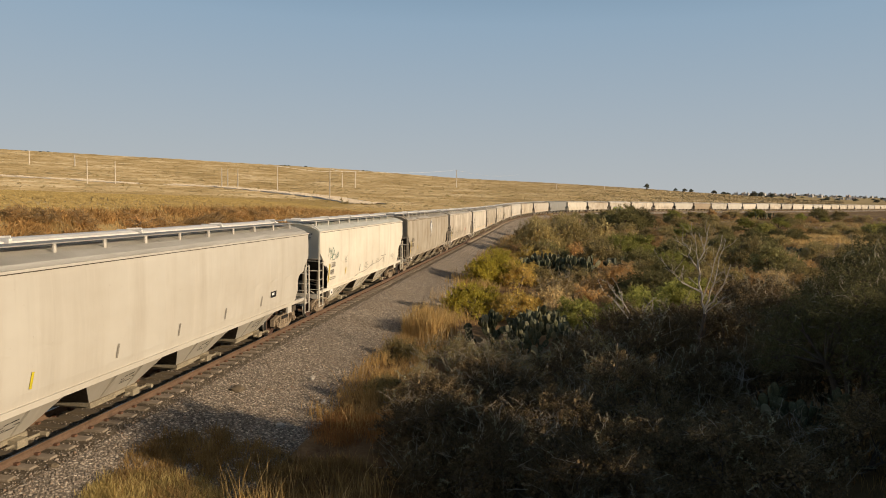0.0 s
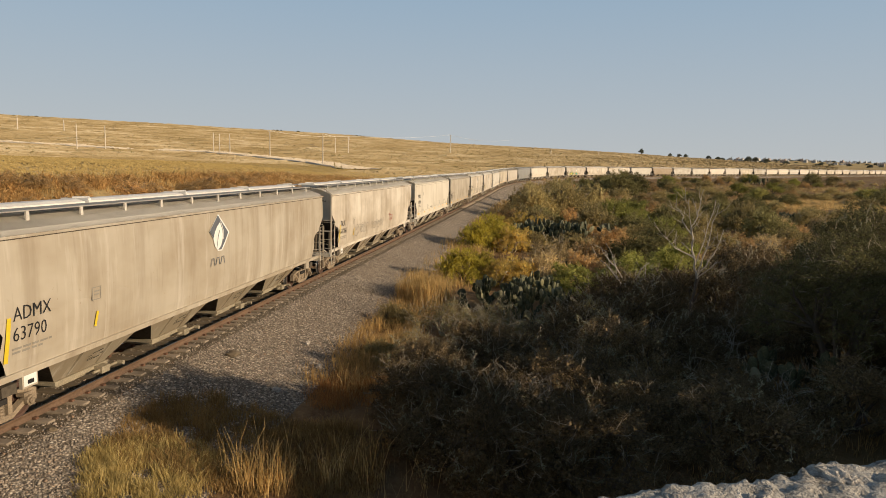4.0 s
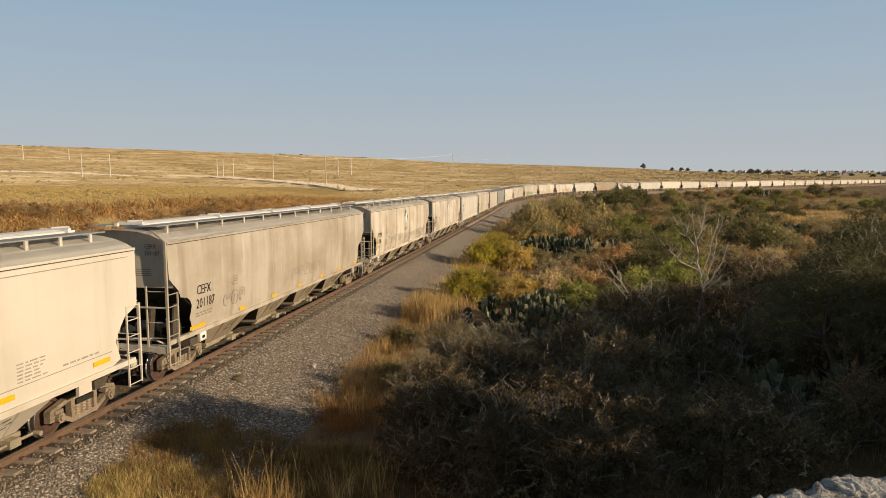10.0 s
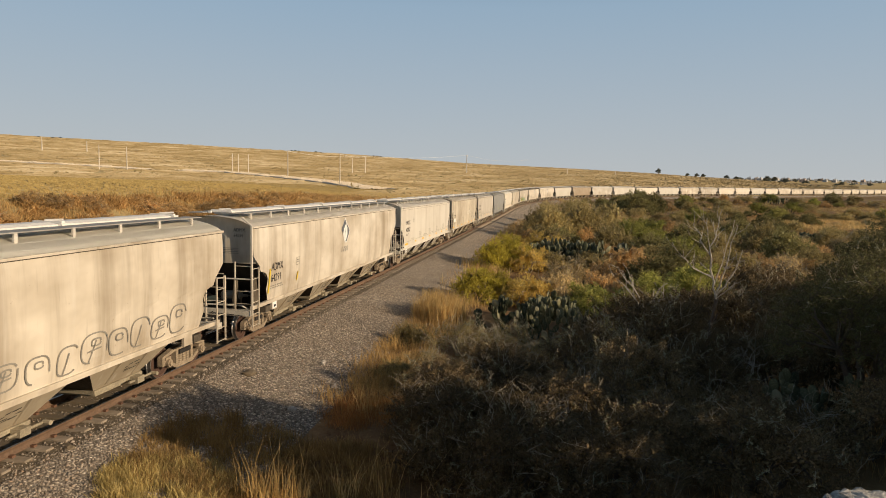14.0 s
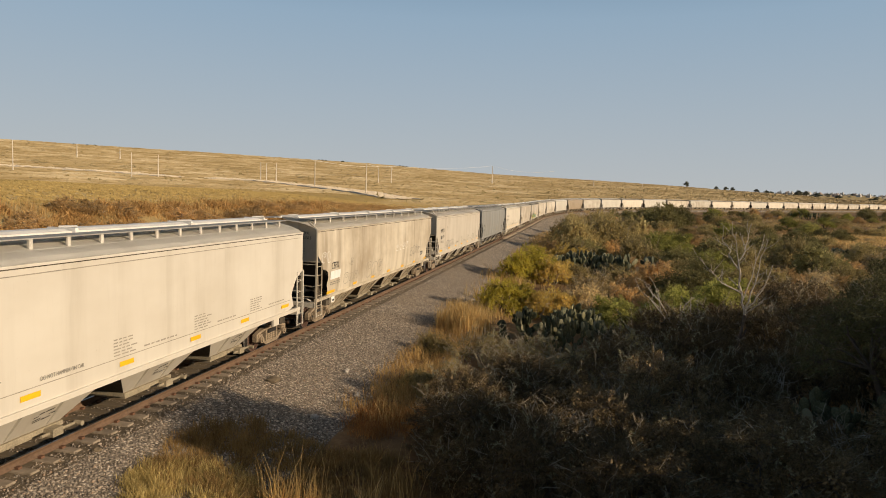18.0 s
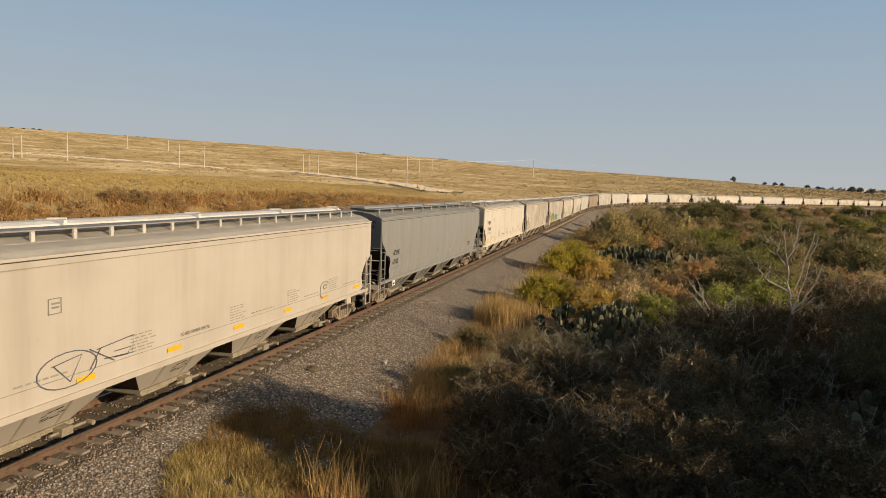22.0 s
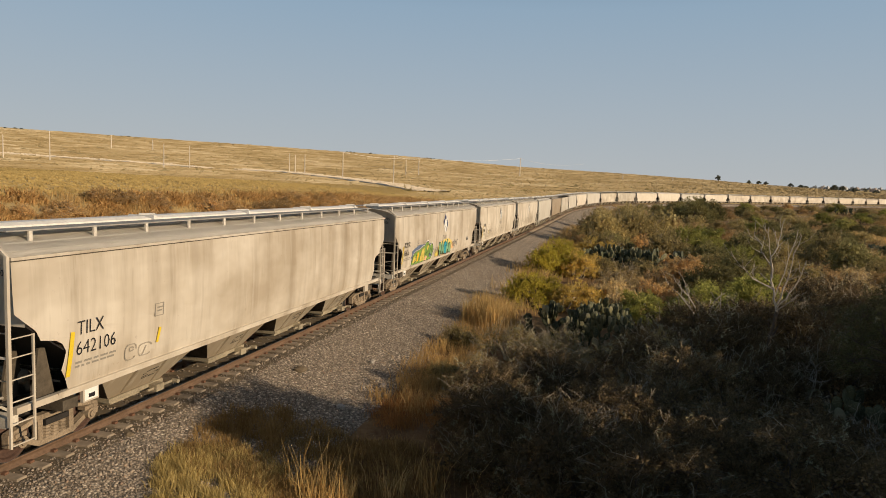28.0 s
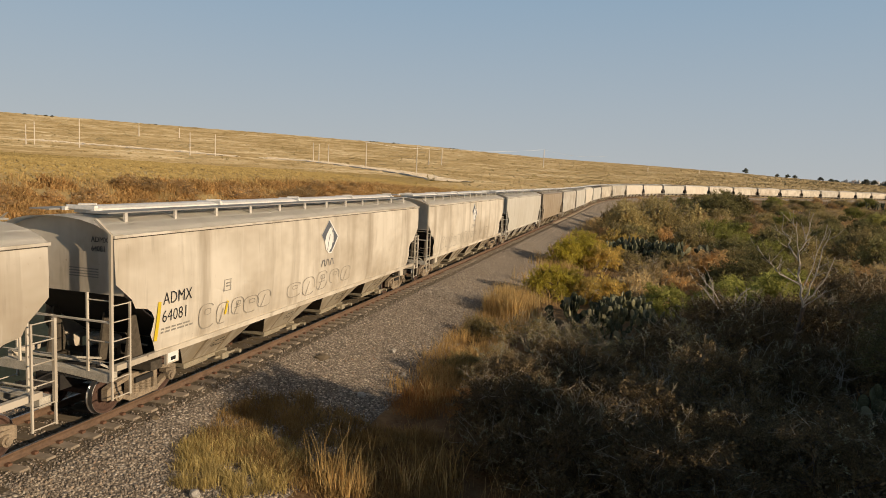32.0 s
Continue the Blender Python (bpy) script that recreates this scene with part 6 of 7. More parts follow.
PROTO = {
    "mesquite_a": shrub("mesquite_shrub", 1, 2.5, 2.2, 17, 15, 84, "mesquite", 0.058, 0.021, stems=6, low=0.1, bare=0.14, sprigs=36, core=130, coarse=0.75),
    "mesquite_b": shrub("mesquite_shrub", 2, 2.2, 1.9, 15, 15, 84, "mesquite", 0.058, 0.021, stems=6, low=0.1, bare=0.18, sprigs=32, core=130, coarse=0.75),
    "mesquite_c": shrub("mesquite_shrub", 3, 2.8, 2.3, 19, 15, 84, "mesquite", 0.060, 0.022, stems=5, low=0.12, bare=0.10, sprigs=30, core=130, coarse=0.75),
    "scrub": shrub("thorn_scrub", 11, 2.2, 1.9, 14, 12, 34, "olive", 0.065, 0.022, bark="twig", stems=7, low=0.1, bare=0.7, sprigs=60, core=20),
    "tree_a": shrub("mesquite_tree", 4, 6.4, 3.3, 30, 18, 74, "tree_leaf", 0.085, 0.026, stems=4, low=0.36, bare=0.08, sprigs=40, core=80, coarse=0.6, squat=0.6),
    "tree_b": shrub("mesquite_tree", 5, 5.6, 3.6, 30, 18, 74, "tree_leaf", 0.085, 0.026, stems=4, low=0.32, bare=0.08, sprigs=40, core=80, coarse=0.6, squat=0.6),
    "shade_tree": shrub("mesquite_tree", 14, 6.4, 3.2, 30, 16, 70, "mesquite", 0.15, 0.06, stems=4, low=0.35, bare=0.05, core=110, flat=6),
    "bright": shrub("yellow_green_bush", 6, 2.1, 2.0, 18, 20, 60, "bright_leaf", 0.085, 0.026, stems=6, low=0.05, core=36, tuft=0.05),
    "gold": shrub("golden_bush", 16, 2.0, 1.8, 17, 20, 56, "gold_leaf", 0.08, 0.024, bark="twig", stems=6, low=0.03, core=36, tuft=0.05),
    "olive": shrub("olive_bush", 7, 2.3, 2.1, 17, 14, 40, "olive", 0.105, 0.036, stems=5, low=0.06, bare=0.1, core=40),
    "green": shrub("green_bush", 8, 2.8, 2.5, 18, 14, 40, "green_leaf", 0.12, 0.04, stems=5, low=0.06, core=46),
    "feather": shrub("green_mesquite", 13, 3.6, 3.0, 20, 13, 40, "fresh_leaf", 0.14, 0.045, stems=4, low=0.16, core=60, squat=0.6),
    "brown": shrub("dry_brown_bush", 9, 1.9, 1.7, 15, 14, 40, "brown_leaf", 0.10, 0.034, bark="twig", stems=6, low=0.02, bare=0.15, core=34),
    "dry": shrub("dry_tan_bush", 12, 2.0, 1.9, 15, 15, 40, "dry_leaf", 0.09, 0.03, bark="twig", stems=6, low=0.03, bare=0.2, core=30),
    "lime": shrub("light_green_bush", 10, 2.6, 2.6, 16, 12, 34, "lime_leaf", 0.14, 0.05, stems=5, low=0.08, core=56),
}
TAGS = {
    "mesquite_a": ("dark green mesquite shrub in shade with pale bare twigs", "shrub"), "mesquite_b": ("dull olive thorn shrub with pale twig ends", "shrub"), "mesquite_c": ("dense dark mesquite shrub", "shrub"),
    "scrub": ("dull olive thorn scrub with pale bare twigs", "shrub"), "gold": ("golden-brown bush beside the ballast", "bush"), "feather": ("mid-green feathery mesquite in the scrub", "shrub"),
    "tree_a": ("tall dark mesquite tree with a feathery crown", "tree"), "shade_tree": ("tall dense dark mesquite tree out of view, added to cast shade", "tree"), "tree_b": ("spreading dark mesquite tree", "tree"), "bright": ("sunlit yellow-green bush beside the ballast", "bush"),
    "olive": ("dull olive scrub bush", "bush"), "green": ("dark green scrub bush", "bush"), "brown": ("dry brown leafy bush", "bush"), "dry": ("dry tan scrub bush with thin twigs", "bush"), "lime": ("light green feathery bush", "bush")}
_first = {}


def plant(kind, x, y, size=1.0, turn=0.0, tall=1.0, group="scrub beside the railway", sink=0.05):
    m = Matrix.Translation((x, y, gz(x, y) - sink)) @ Euler((0, 0, turn)).to_matrix().to_4x4() @ Matrix.Diagonal((size, size, size * tall, 1))
    if kind not in _first:
        o = _first[kind] = PROTO[kind]
        o.matrix_basis = m
    else:
        o = copy_thing(PROTO[kind], Matrix.Identity(4))
        o.matrix_basis = m
    return tagged(o, *TAGS[kind], group)


_r = random.Random(77)
# the dark thicket below the wall
for kind, x, y, sz, tl in (("mesquite_a", -3.0, 19.6, 0.9, 0.9), ("mesquite_b", -1.4, 21.4, 1.05, 1.0), ("mesquite_c", 0.6, 19.0, 1.0, 0.95), ("mesquite_a", 2.9, 21.8, 1.05, 1.05), ("mesquite_b", 4.9, 23.5, 1.0, 1.1),
                           ("mesquite_c", -3.6, 22.6, 0.55, 0.8), ("mesquite_b", -1.6, 17.4, 0.95, 0.9), ("mesquite_c", 2.4, 17.6, 0.95, 0.85), ("mesquite_a", 1.2, 24.8, 1.0, 1.0), ("mesquite_b", -2.2, 25.0, 0.8, 0.8),
                           ("mesquite_a", 5.6, 19.2, 1.0, 0.8), ("mesquite_c", 4.2, 27.0, 1.1, 1.25), ("mesquite_a", 5.6, 24.6, 0.9, 1.2), ("scrub", -3.7, 26.8, 0.85, 0.95), ("scrub", -2.0, 27.6, 0.8, 0.9), ("scrub", 0.6, 27.6, 0.8, 0.9), ("scrub", 2.7, 27.6, 1.0, 1.1), ("scrub", -4.6, 24.4, 0.5, 0.8),
                           ("mesquite_b", 1.8, 30.0, 0.9, 1.05), ("feather", 1.8, 37.5, 0.7, 0.9), ("feather", 5.2, 38.0, 0.8, 1.0), ("feather", 8.4, 42.0, 0.85, 1.0), ("mesquite_b", 6.4, 33.8, 1.1, 1.2), ("mesquite_b", 8.0, 26.0, 1.1, 1.1), ("mesquite_c", 7.2, 30.5, 1.2, 1.2), ("mesquite_a", 3.6, 32.5, 1.1, 1.1),
                           ("mesquite_b", -2.2, 15.3, 0.85, 1.0), ("mesquite_b", -0.9, 14.4, 0.9, 1.1), ("mesquite_c", -0.6, 14.6, 0.95, 1.1), ("mesquite_b", -2.8, 17.2, 0.9, 1.05), ("mesquite_c", -1.9, 16.2, 1.0, 1.0), ("mesquite_a", 1.4, 14.6, 1.0, 0.9), ("mesquite_c", 5.0, 16.6, 1.0, 0.9), ("mesquite_a", -3.6, 17.4, 0.45, 0.75), ("mesquite_b", 11.0, 31.5, 1.2, 1.2), ("mesquite_c", 10.5, 36.0, 1.3, 1.2),
                           ("mesquite_c", 13.0, 34.5, 1.2, 1.3), ("mesquite_c", 10.6, 24.6, 1.1, 1.2), ("mesquite_a", 12.6, 23.2, 1.1, 1.2), ("mesquite_c", 14.6, 27.6, 1.2, 1.3), ("mesquite_a", 9.0, 19.4, 1.0, 0.9), ("mesquite_a", 15.5, 40.0, 1.3, 1.2), ("mesquite_c", 12.5, 42.5, 1.2, 1.1)):
    plant(kind, x, y, sz, _r.uniform(0, 6.28), tl, "thicket below the wall")
for kind, x, y, sz, tl in (("tree_a", 9.6, 22.4, 0.92, 1.0), ("tree_b", 12.4, 25.6, 0.95, 1.38), ("tree_a", 12.4, 20.0, 0.9, 0.95), ("tree_b", 16.8, 30.5, 1.05, 1.1), ("tree_a", 17.5, 24.0, 1.0, 1.0), ("tree_b", 19.5, 36.0, 0.8, 0.8),
                           # unseen trees right of the view, added to shade thicket and ballast
                           ("shade_tree", 11.8, 10.6, 0.84, 1.66), ("tree_b", 14.2, 17.6, 1.0, 1.0), ("shade_tree", 19.8, 14.6, 0.6, 2.6), ("tree_b", 21.0, 19.5, 1.1, 1.25), ("shade_tree", 16.6, 13.4, 0.85, 1.2), ("shade_tree", 25.0, 16.5, 1.2, 1.25)):
    plant(kind, x, y, sz, _r.uniform(0, 6.28), tl, "mesquite trees beside the wall")
# bushes along the ballast
# gold bushes right of bright ones stand in for their sunlit sides
for kind, x, y, sz, tl in (("bright", -4.6, 39.6, 0.85, 1.25), ("bright", -3.6, 40.6, 0.8, 1.2), ("gold", -2.5, 39.8, 0.85, 1.15), ("gold", -1.2, 41.0, 0.9, 1.2), ("dry", 0.4, 41.6, 1.0, 1.3), ("dry", 0.6, 38.6, 0.7, 1.2),
                           ("bright", -5.2, 55.6, 0.95, 1.35), ("bright", -4.0, 57.0, 1.05, 1.45), ("gold", -2.4, 56.0, 1.0, 1.3), ("gold", -1.9, 58.6, 1.0, 1.3), ("gold", 1.2, 51.0, 1.0, 1.0),
                           ("dry", 0.8, 47.5, 1.2, 1.1), ("brown", 2.8, 44.0, 1.1, 1.1), ("brown", 3.6, 50.0, 1.2, 1.1), ("olive", -6.1, 27.6, 0.5, 1.0), ("olive", -5.5, 22.3, 0.42, 1.0), ("gold", -1.0, 67.0, 1.4, 1.2), ("olive", 5.5, 71.0, 1.5, 1.3), ("green", 6.6, 48.0, 1.0, 1.1), ("green", 9.5, 55.0, 1.1, 1.1),
                           ("feather", 11.6, 66.0, 0.9, 1.0), ("feather", 8.2, 78.0, 1.1, 1.1), ("feather", 11.0, 82.0, 1.1, 1.0), ("green", 14.0, 74.0, 1.3, 1.1), ("gold", -3.4, 70.0, 1.2, 1.0), ("olive", -1.4, 76.0, 1.3, 1.2),
                           ("olive", -1.0, 90.0, 1.9, 1.35), ("olive", 3.0, 94.0, 2.1, 1.35), ("brown", -3.4, 84.0, 1.1, 1.0), ("olive", 6.5, 98.0, 2.0, 1.3), ("olive", 0.5, 102.0, 1.9, 1.3), ("olive", -2.6, 112.0, 1.6, 1.3), ("brown", 2.5, 118.0, 1.8, 1.2), ("olive", -2.0, 130.0, 1.6, 1.4), ("olive", 3.8, 140.0, 1.9, 1.4),
                           ("olive", 23.5, 82.0, 1.3, 1.5), ("green", 25.5, 84.0, 1.1, 1.3), ("olive", 19.0, 88.0, 1.3, 1.2)):
    plant(kind, x, y, sz, _r.uniform(0, 6.28), tl, "bushes along the ballast")
for x, y, sz in ((18.9, 168.0, 2.1), (22.5, 172.0, 1.9), (15.6, 173.0, 1.7)):
    plant("green", x, y, sz, _r.uniform(0, 6.28), 1.15, "large dark bushes in the scrub")


def bush_mass(name, n, x0, x1, y0, y1, material, label, seed):
    """Low dry bushes too far off to be told apart."""
    rng = np.random.default_rng(seed)
    x, y = rng.uniform(x0, x1, n), rng.uniform(y0, y1, n)
    z = ground_z(x, y)
    w = rng.uniform(0.7, 1.4, n)
    c = np.repeat(np.c_[x, y, z + 0.45 * w], 150, 0) + rng.normal(0, 1, (n * 150, 3)) * np.repeat(w, 150)[:, None] * (0.5, 0.5, 0.25)
    V, F = leaf_cards(rng, c, 0.05, 1, 0.22, 0.09)
    return tagged(raw(name, V, F, M[material]), label, "bushes", kind="stuff")


def scatter():
    """Open scrub inside the bend, thinner with distance."""
    n = 0
    placed = []
    while n < 330:
        az, d = _r.uniform(-7, 34), 46 + 300 * _r.random() ** 1.35
        x, y = polar(az, d)
        u, s = offset(np.array([x]), np.array([y]))
        gap = 1.0 + d * 0.018
        if u[0] < 10.5 + 1.5 * _r.random() or noise.noise((x * 0.035, y * 0.02, 1.7)) < -0.25 or any(abs(x - a) < gap and abs(y - b) < gap * 1.6 for a, b in placed):
            if _r.random() < 0.998:
                continue
            if u[0] < 10.5:
                continue
        placed.append((x, y))
        kind = _r.choices(("olive", "green", "brown", "lime", "dry", "feather"), (5.5, 1.8, 3.4, 0.6, 3.0, 0.7))[0]
        size = _r.uniform(0.55, 1.15) * (1 + d / 420) * (0.7 if kind == "feather" else 1.0)
        plant(kind, x, y, size, _r.uniform(0, 6.28), _r.uniform(0.75, 1.1), "open scrub inside the bend")
        n += 1


scatter()
# the overgrown lower part of the bank beyond the line
for k in range(120):
    y = _r.uniform(12, 90)
    x = -12.2 - 14.5 - 11.0 * _r.random()
    plant("brown", x, y, _r.uniform(0.5, 0.9), _r.uniform(0, 6.28), _r.uniform(0.6, 0.85), "dry bushes on the bank")
bush_mass("bank_bushes", 190, -38, -27, 88, 170, "brown_leaf", "dry brown bushes along the far bank", 16)


# ---- prickly pears: flat pads joined edge to edge ----
def pad_mesh():
    bm = bmesh.new()
    bmesh.ops.create_uvsphere(bm, u_segments=10, v_segments=6, radius=1)
    for v in bm.verts:
        w = 1.0 - 0.22 * max(-v.co.z, 0)
        v.co = Vector((v.co.x * 0.31 * w, v.co.y * 0.07, v.co.z * 0.5 + 0.46))
    me = bpy.data.meshes.new("pad")
    bm.to_mesh(me)
    bm.free()
    me.materials.append(M["nopal"])
    me.polygons.foreach_set("use_smooth", [True] * len(me.polygons))
    return me


PAD = pad_mesh()


def prickly_pear(x, y, r, levels, seeds, seed, size, label):
    rnd = random.Random(seed)
    c = empty("prickly_pear", pose(x, y, gz(x, y) - 0.05))
    tagged(c, label, "cactus", "prickly pear clumps")
    live = []
    for _ in range(seeds):
        p = Vector((rnd.gauss(0, 0.4) * r, rnd.gauss(0, 0.4) * r, -0.05))
        live.append((p, rnd.uniform(-0.35, 0.35), rnd.uniform(0, 3.14), 0))
    while live:
        p, lean, turn, lev = live.pop()
        s = size * rnd.uniform(0.75, 1.15)
        m = Matrix.Translation(p) @ Euler((0, 0, turn)).to_matrix().to_4x4() @ Euler((rnd.uniform(-0.2, 0.2), lean, 0)).to_matrix().to_4x4()
        o = new("pad", PAD)
        o.parent = c
        o.matrix_basis = m @ Matrix.Diagonal((s, s, s, 1))
        if lev < levels:
            for _ in range(rnd.choice((1, 2, 2, 3)) if lev else 2):
                a = rnd.uniform(-0.9, 0.9)
                q = m @ Vector((math.sin(a) * 0.34 * s, 0, (0.46 + math.cos(a) * 0.46) * s))
                live.append((q, lean * 0.75 + a * 0.65, turn + rnd.uniform(-0.9, 0.9), lev + 1))
    return c


prickly_pear(-1.0, 32.0, 3.0, 4, 12, 1, 0.46, "dark green prickly pear with broad pads in shade")
prickly_pear(-2.9, 32.6, 1.4, 2, 5, 2, 0.42, "low prickly pear beside dry grass")
prickly_pear(-0.2, 62.0, 3.0, 3, 13, 9, 0.72, "prickly pear clump with sunlit pad edges")
prickly_pear(2.8, 62.2, 3.0, 3, 13, 10, 0.72, "prickly pear clump with sunlit pad edges")
prickly_pear(3.2, 45.5, 2.2, 3, 8, 3, 0.42, "sunlit prickly pear among brown bushes")
prickly_pear(6.2, 50.5, 2.2, 3, 7, 4, 0.42, "sunlit prickly pear clump")
prickly_pear(7.9, 22.0, 1.6, 3, 4, 5, 0.50, "prickly pear in the shade of a mesquite")
prickly_pear(9.6, 26.5, 1.6, 3, 3, 6, 0.55, "tall prickly pear under the trees")
prickly_pear(86.0, 285.0, 7.0, 2, 16, 7, 1.0, "large far prickly pear clump before the train")
prickly_pear(34.0, 99.0, 2.4, 2, 6, 8, 0.7, "prickly pear clump in the open scrub")


# ---- dead trees ----
def dead_tree(x, y, h, seed, label, lean=0.0, spread=0.5, depth=4, thick=0.055):
    rnd = random.Random(seed)
    t = empty("dead_tree", pose(x, y, gz(x, y) - 0.1))
    tagged(t, label, "dead tree")
    V, F = [], []

    def limb(p, d, length, r, lev, V, F):
        pts = [p]
        for i in range(4):
            d = (d + Vector((rnd.gauss(0, 0.27), rnd.gauss(0, 0.27), rnd.gauss(0.03, 0.2)))).normalized()
            p = p + d * length / 4
            pts.append(p)
        tube(V, F, pts, r, r * 0.55, 5)
        if lev:
            for _ in range(rnd.choice((2, 3, 3)) if lev > 1 else rnd.choice((1, 2, 3))):
                a = rnd.choice(pts[2:])
                side = Vector((rnd.gauss(0, 1), rnd.gauss(0, 1), rnd.gauss(0.25, 0.5))).normalized()
                limb(a, (d * (1 - spread) + side * spread).normalized(), length * rnd.uniform(0.5, 0.8), r * 0.5, lev - 1, V, F)

    limb(Vector((0, 0, 0)), Vector((lean, 0.05, 1)).normalized(), h * 0.5, thick, 0, V, F)
    raw("trunk", np.array([tuple(v) for v in V]), F, M["dead"], t)
    start = V[-3]
    for k in range(7):
        BV, BF = [], []
        a = 6.28 * k / 7 + rnd.uniform(-0.4, 0.4)
        limb(Vector(start) - Vector((0, 0, h * 0.1 * rnd.random())), Vector((math.cos(a) * spread, math.sin(a) * spread, 1.0 + 0.3 * lean)).normalized(), h * rnd.uniform(0.26, 0.42), thick * 0.6, depth - 1, BV, BF)
        raw("limb", np.array([tuple(v) for v in BV]), BF, M["dead"], t)
    return t


def forked_tree(x, y, fork, label, seed=3):
    """A bare tree: a leaning stem and long limbs that sweep out and then turn up."""
    rnd = random.Random(seed)
    z0 = gz(x, y) - 0.1
    t = empty("dead_tree", pose(x, y, z0))
    tagged(t, label, "dead tree")

    def arc(a, b, r0, r1, name, twigs, sag=0.45, wood="dead"):
        V, F = [], []
        mid = a.lerp(b, 0.5) + Vector((0.16 * (b.x - a.x), 0, -sag * 0.35 * abs(b.x - a.x)))
        pts = []
        for i in range(9):
            q = i / 8
            p = a * (1 - q) ** 2 + mid * 2 * q * (1 - q) + b * q * q
            pts.append(p + Vector((rnd.gauss(0, 0.035), rnd.gauss(0, 0.035), rnd.gauss(0, 0.02))) * (0 < i))
        tube(V, F, pts, r0, r1, 6)
        for _ in range(twigs):
            i = rnd.randrange(3, 8)
            d = (pts[i + 1] - pts[i]).normalized()
            p = pts[i]
            d = (d + Vector((rnd.choice((-1, 1)) * rnd.uniform(0.5, 1.1), rnd.gauss(0, 0.4), rnd.uniform(-0.1, 0.3)))).normalized()
            tw, length = [p], rnd.uniform(0.25, 0.75)
            for _ in range(4):
                d = (d + Vector((rnd.gauss(0, 0.22), rnd.gauss(0, 0.22), 0.14 + rnd.gauss(0, 0.15)))).normalized()
                p = p + d * length / 4
                tw.append(p)
            tube(V, F, tw, r0 * 0.42, r1 * 0.6, 5)
        raw(name, np.array([tuple(v) for v in V]), F, M[wood], t)

    f = Vector((0.0, 0.0, fork - z0))
    tip = f + Vector((-0.28, 0.1, 1.7))
    # trunk in dark bark, which stands in for shade below the fork
    arc(Vector((-0.45, 0.1, 0)), f, 0.075, 0.05, "trunk", 2, wood="bark")
    arc(f, tip, 0.04, 0.028, "limb", 2, 0.0)
    for up, dx, dy, dz, r0 in ((1.0, 0.05, 0.1, 3.3, 0.045), (0.95, -0.85, 0.3, 2.75, 0.045), (0.45, -1.65, -0.2, 2.05, 0.042), (0.5, -0.95, 0.5, 1.3, 0.035),
                               (0.12, 0.5, -0.3, 2.75, 0.045), (0.3, 0.55, 0.4, 2.9, 0.032), (0.05, 0.88, 0.2, 1.85, 0.042), (0.02, 0.5, -0.4, 0.75, 0.032), (0.7, -0.6, -0.5, 3.0, 0.03)):
        arc(f.lerp(tip, up), f + Vector((dx, dy, dz)), r0 * 0.62, 0.01, "limb", 5)


forked_tree(5.8, 25.4, 1.84, "bleached bare dead tree standing over the thicket")
dead_tree(4.0, 29.8, 5.0, 8, "leaning bare dead tree in the thicket", -0.45, 0.35, 2, 0.06)
dead_tree(6.6, 23.2, 2.6, 12, "low tangle of pale dead branches", 0.7, 0.7, 3, 0.04)
dead_tree(0.9, 18.3, 2.5, 15, "thin dead bush with pale twigs", -0.5, 0.8, 4, 0.018)
dead_tree(-1.2, 17.0, 2.3, 18, "thin dead bush with pale twigs", 0.6, 0.8, 4, 0.016)
dead_tree(7.6, 20.4, 2.2, 19, "low tangle of pale dead branches", -0.5, 0.7, 3, 0.03)


# ---- grass ----
def grass(name, pts, per, height, width, spread, material, label, seed, lean=0.35):
    """Tufts of blades at the points, in one mesh."""
    rng = np.random.default_rng(seed)
    p = np.repeat(np.asarray(pts, float), per, 0)
    n = len(p)
    xy = p[:, :2] + rng.normal(0, 1, (n, 2)) * spread
    z = top_z(xy[:, 0], xy[:, 1]) - 0.03
    hgt = height * p[:, 2] * rng.uniform(0.45, 1.15, n)
    a = rng.uniform(0, 2 * np.pi, n)
    ln = rng.normal(0, lean, (n, 2)) * hgt[:, None]
    w = width * rng.uniform(0.6, 1.3, n)
    side = np.c_[np.cos(a), np.sin(a)] * w[:, None] / 2
    base = np.c_[xy, z]
    mid = base + np.c_[ln * 0.35, hgt * 0.6]
    tip = base + np.c_[ln, hgt]
    s3 = np.c_[side, np.zeros(n)]
    V = np.stack([base - s3, base + s3, mid + s3 * 0.8, mid - s3 * 0.8, tip + s3 * 0.15, tip - s3 * 0.15], 1).reshape(-1, 3)
    k = np.arange(n)[:, None] * 6
    F = np.concatenate([k + [0, 1, 2, 3], k + [3, 2, 4, 5]], 0)
    return tagged(raw(name, V, F, M[material]), label, "grass", kind="stuff")


def spots(n, seed, x0, x1, y0, y1, test=None, hmin=0.6, hmax=1.2):
    rng = np.random.default_rng(seed)
    out = []
    while len(out) < n:
        x, y = rng.uniform(x0, x1), rng.uniform(y0, y1)
        if test is None or test(x, y):
            out.append((x, y, rng.uniform(hmin, hmax)))
    return out


def patch(cx, cy, rx, ry):
    return lambda x, y: ((x - cx) / rx) ** 2 + ((y - cy) / ry) ** 2 < 1 + 0.5 * noise.noise((x * 0.8, y * 0.8, 2.0))


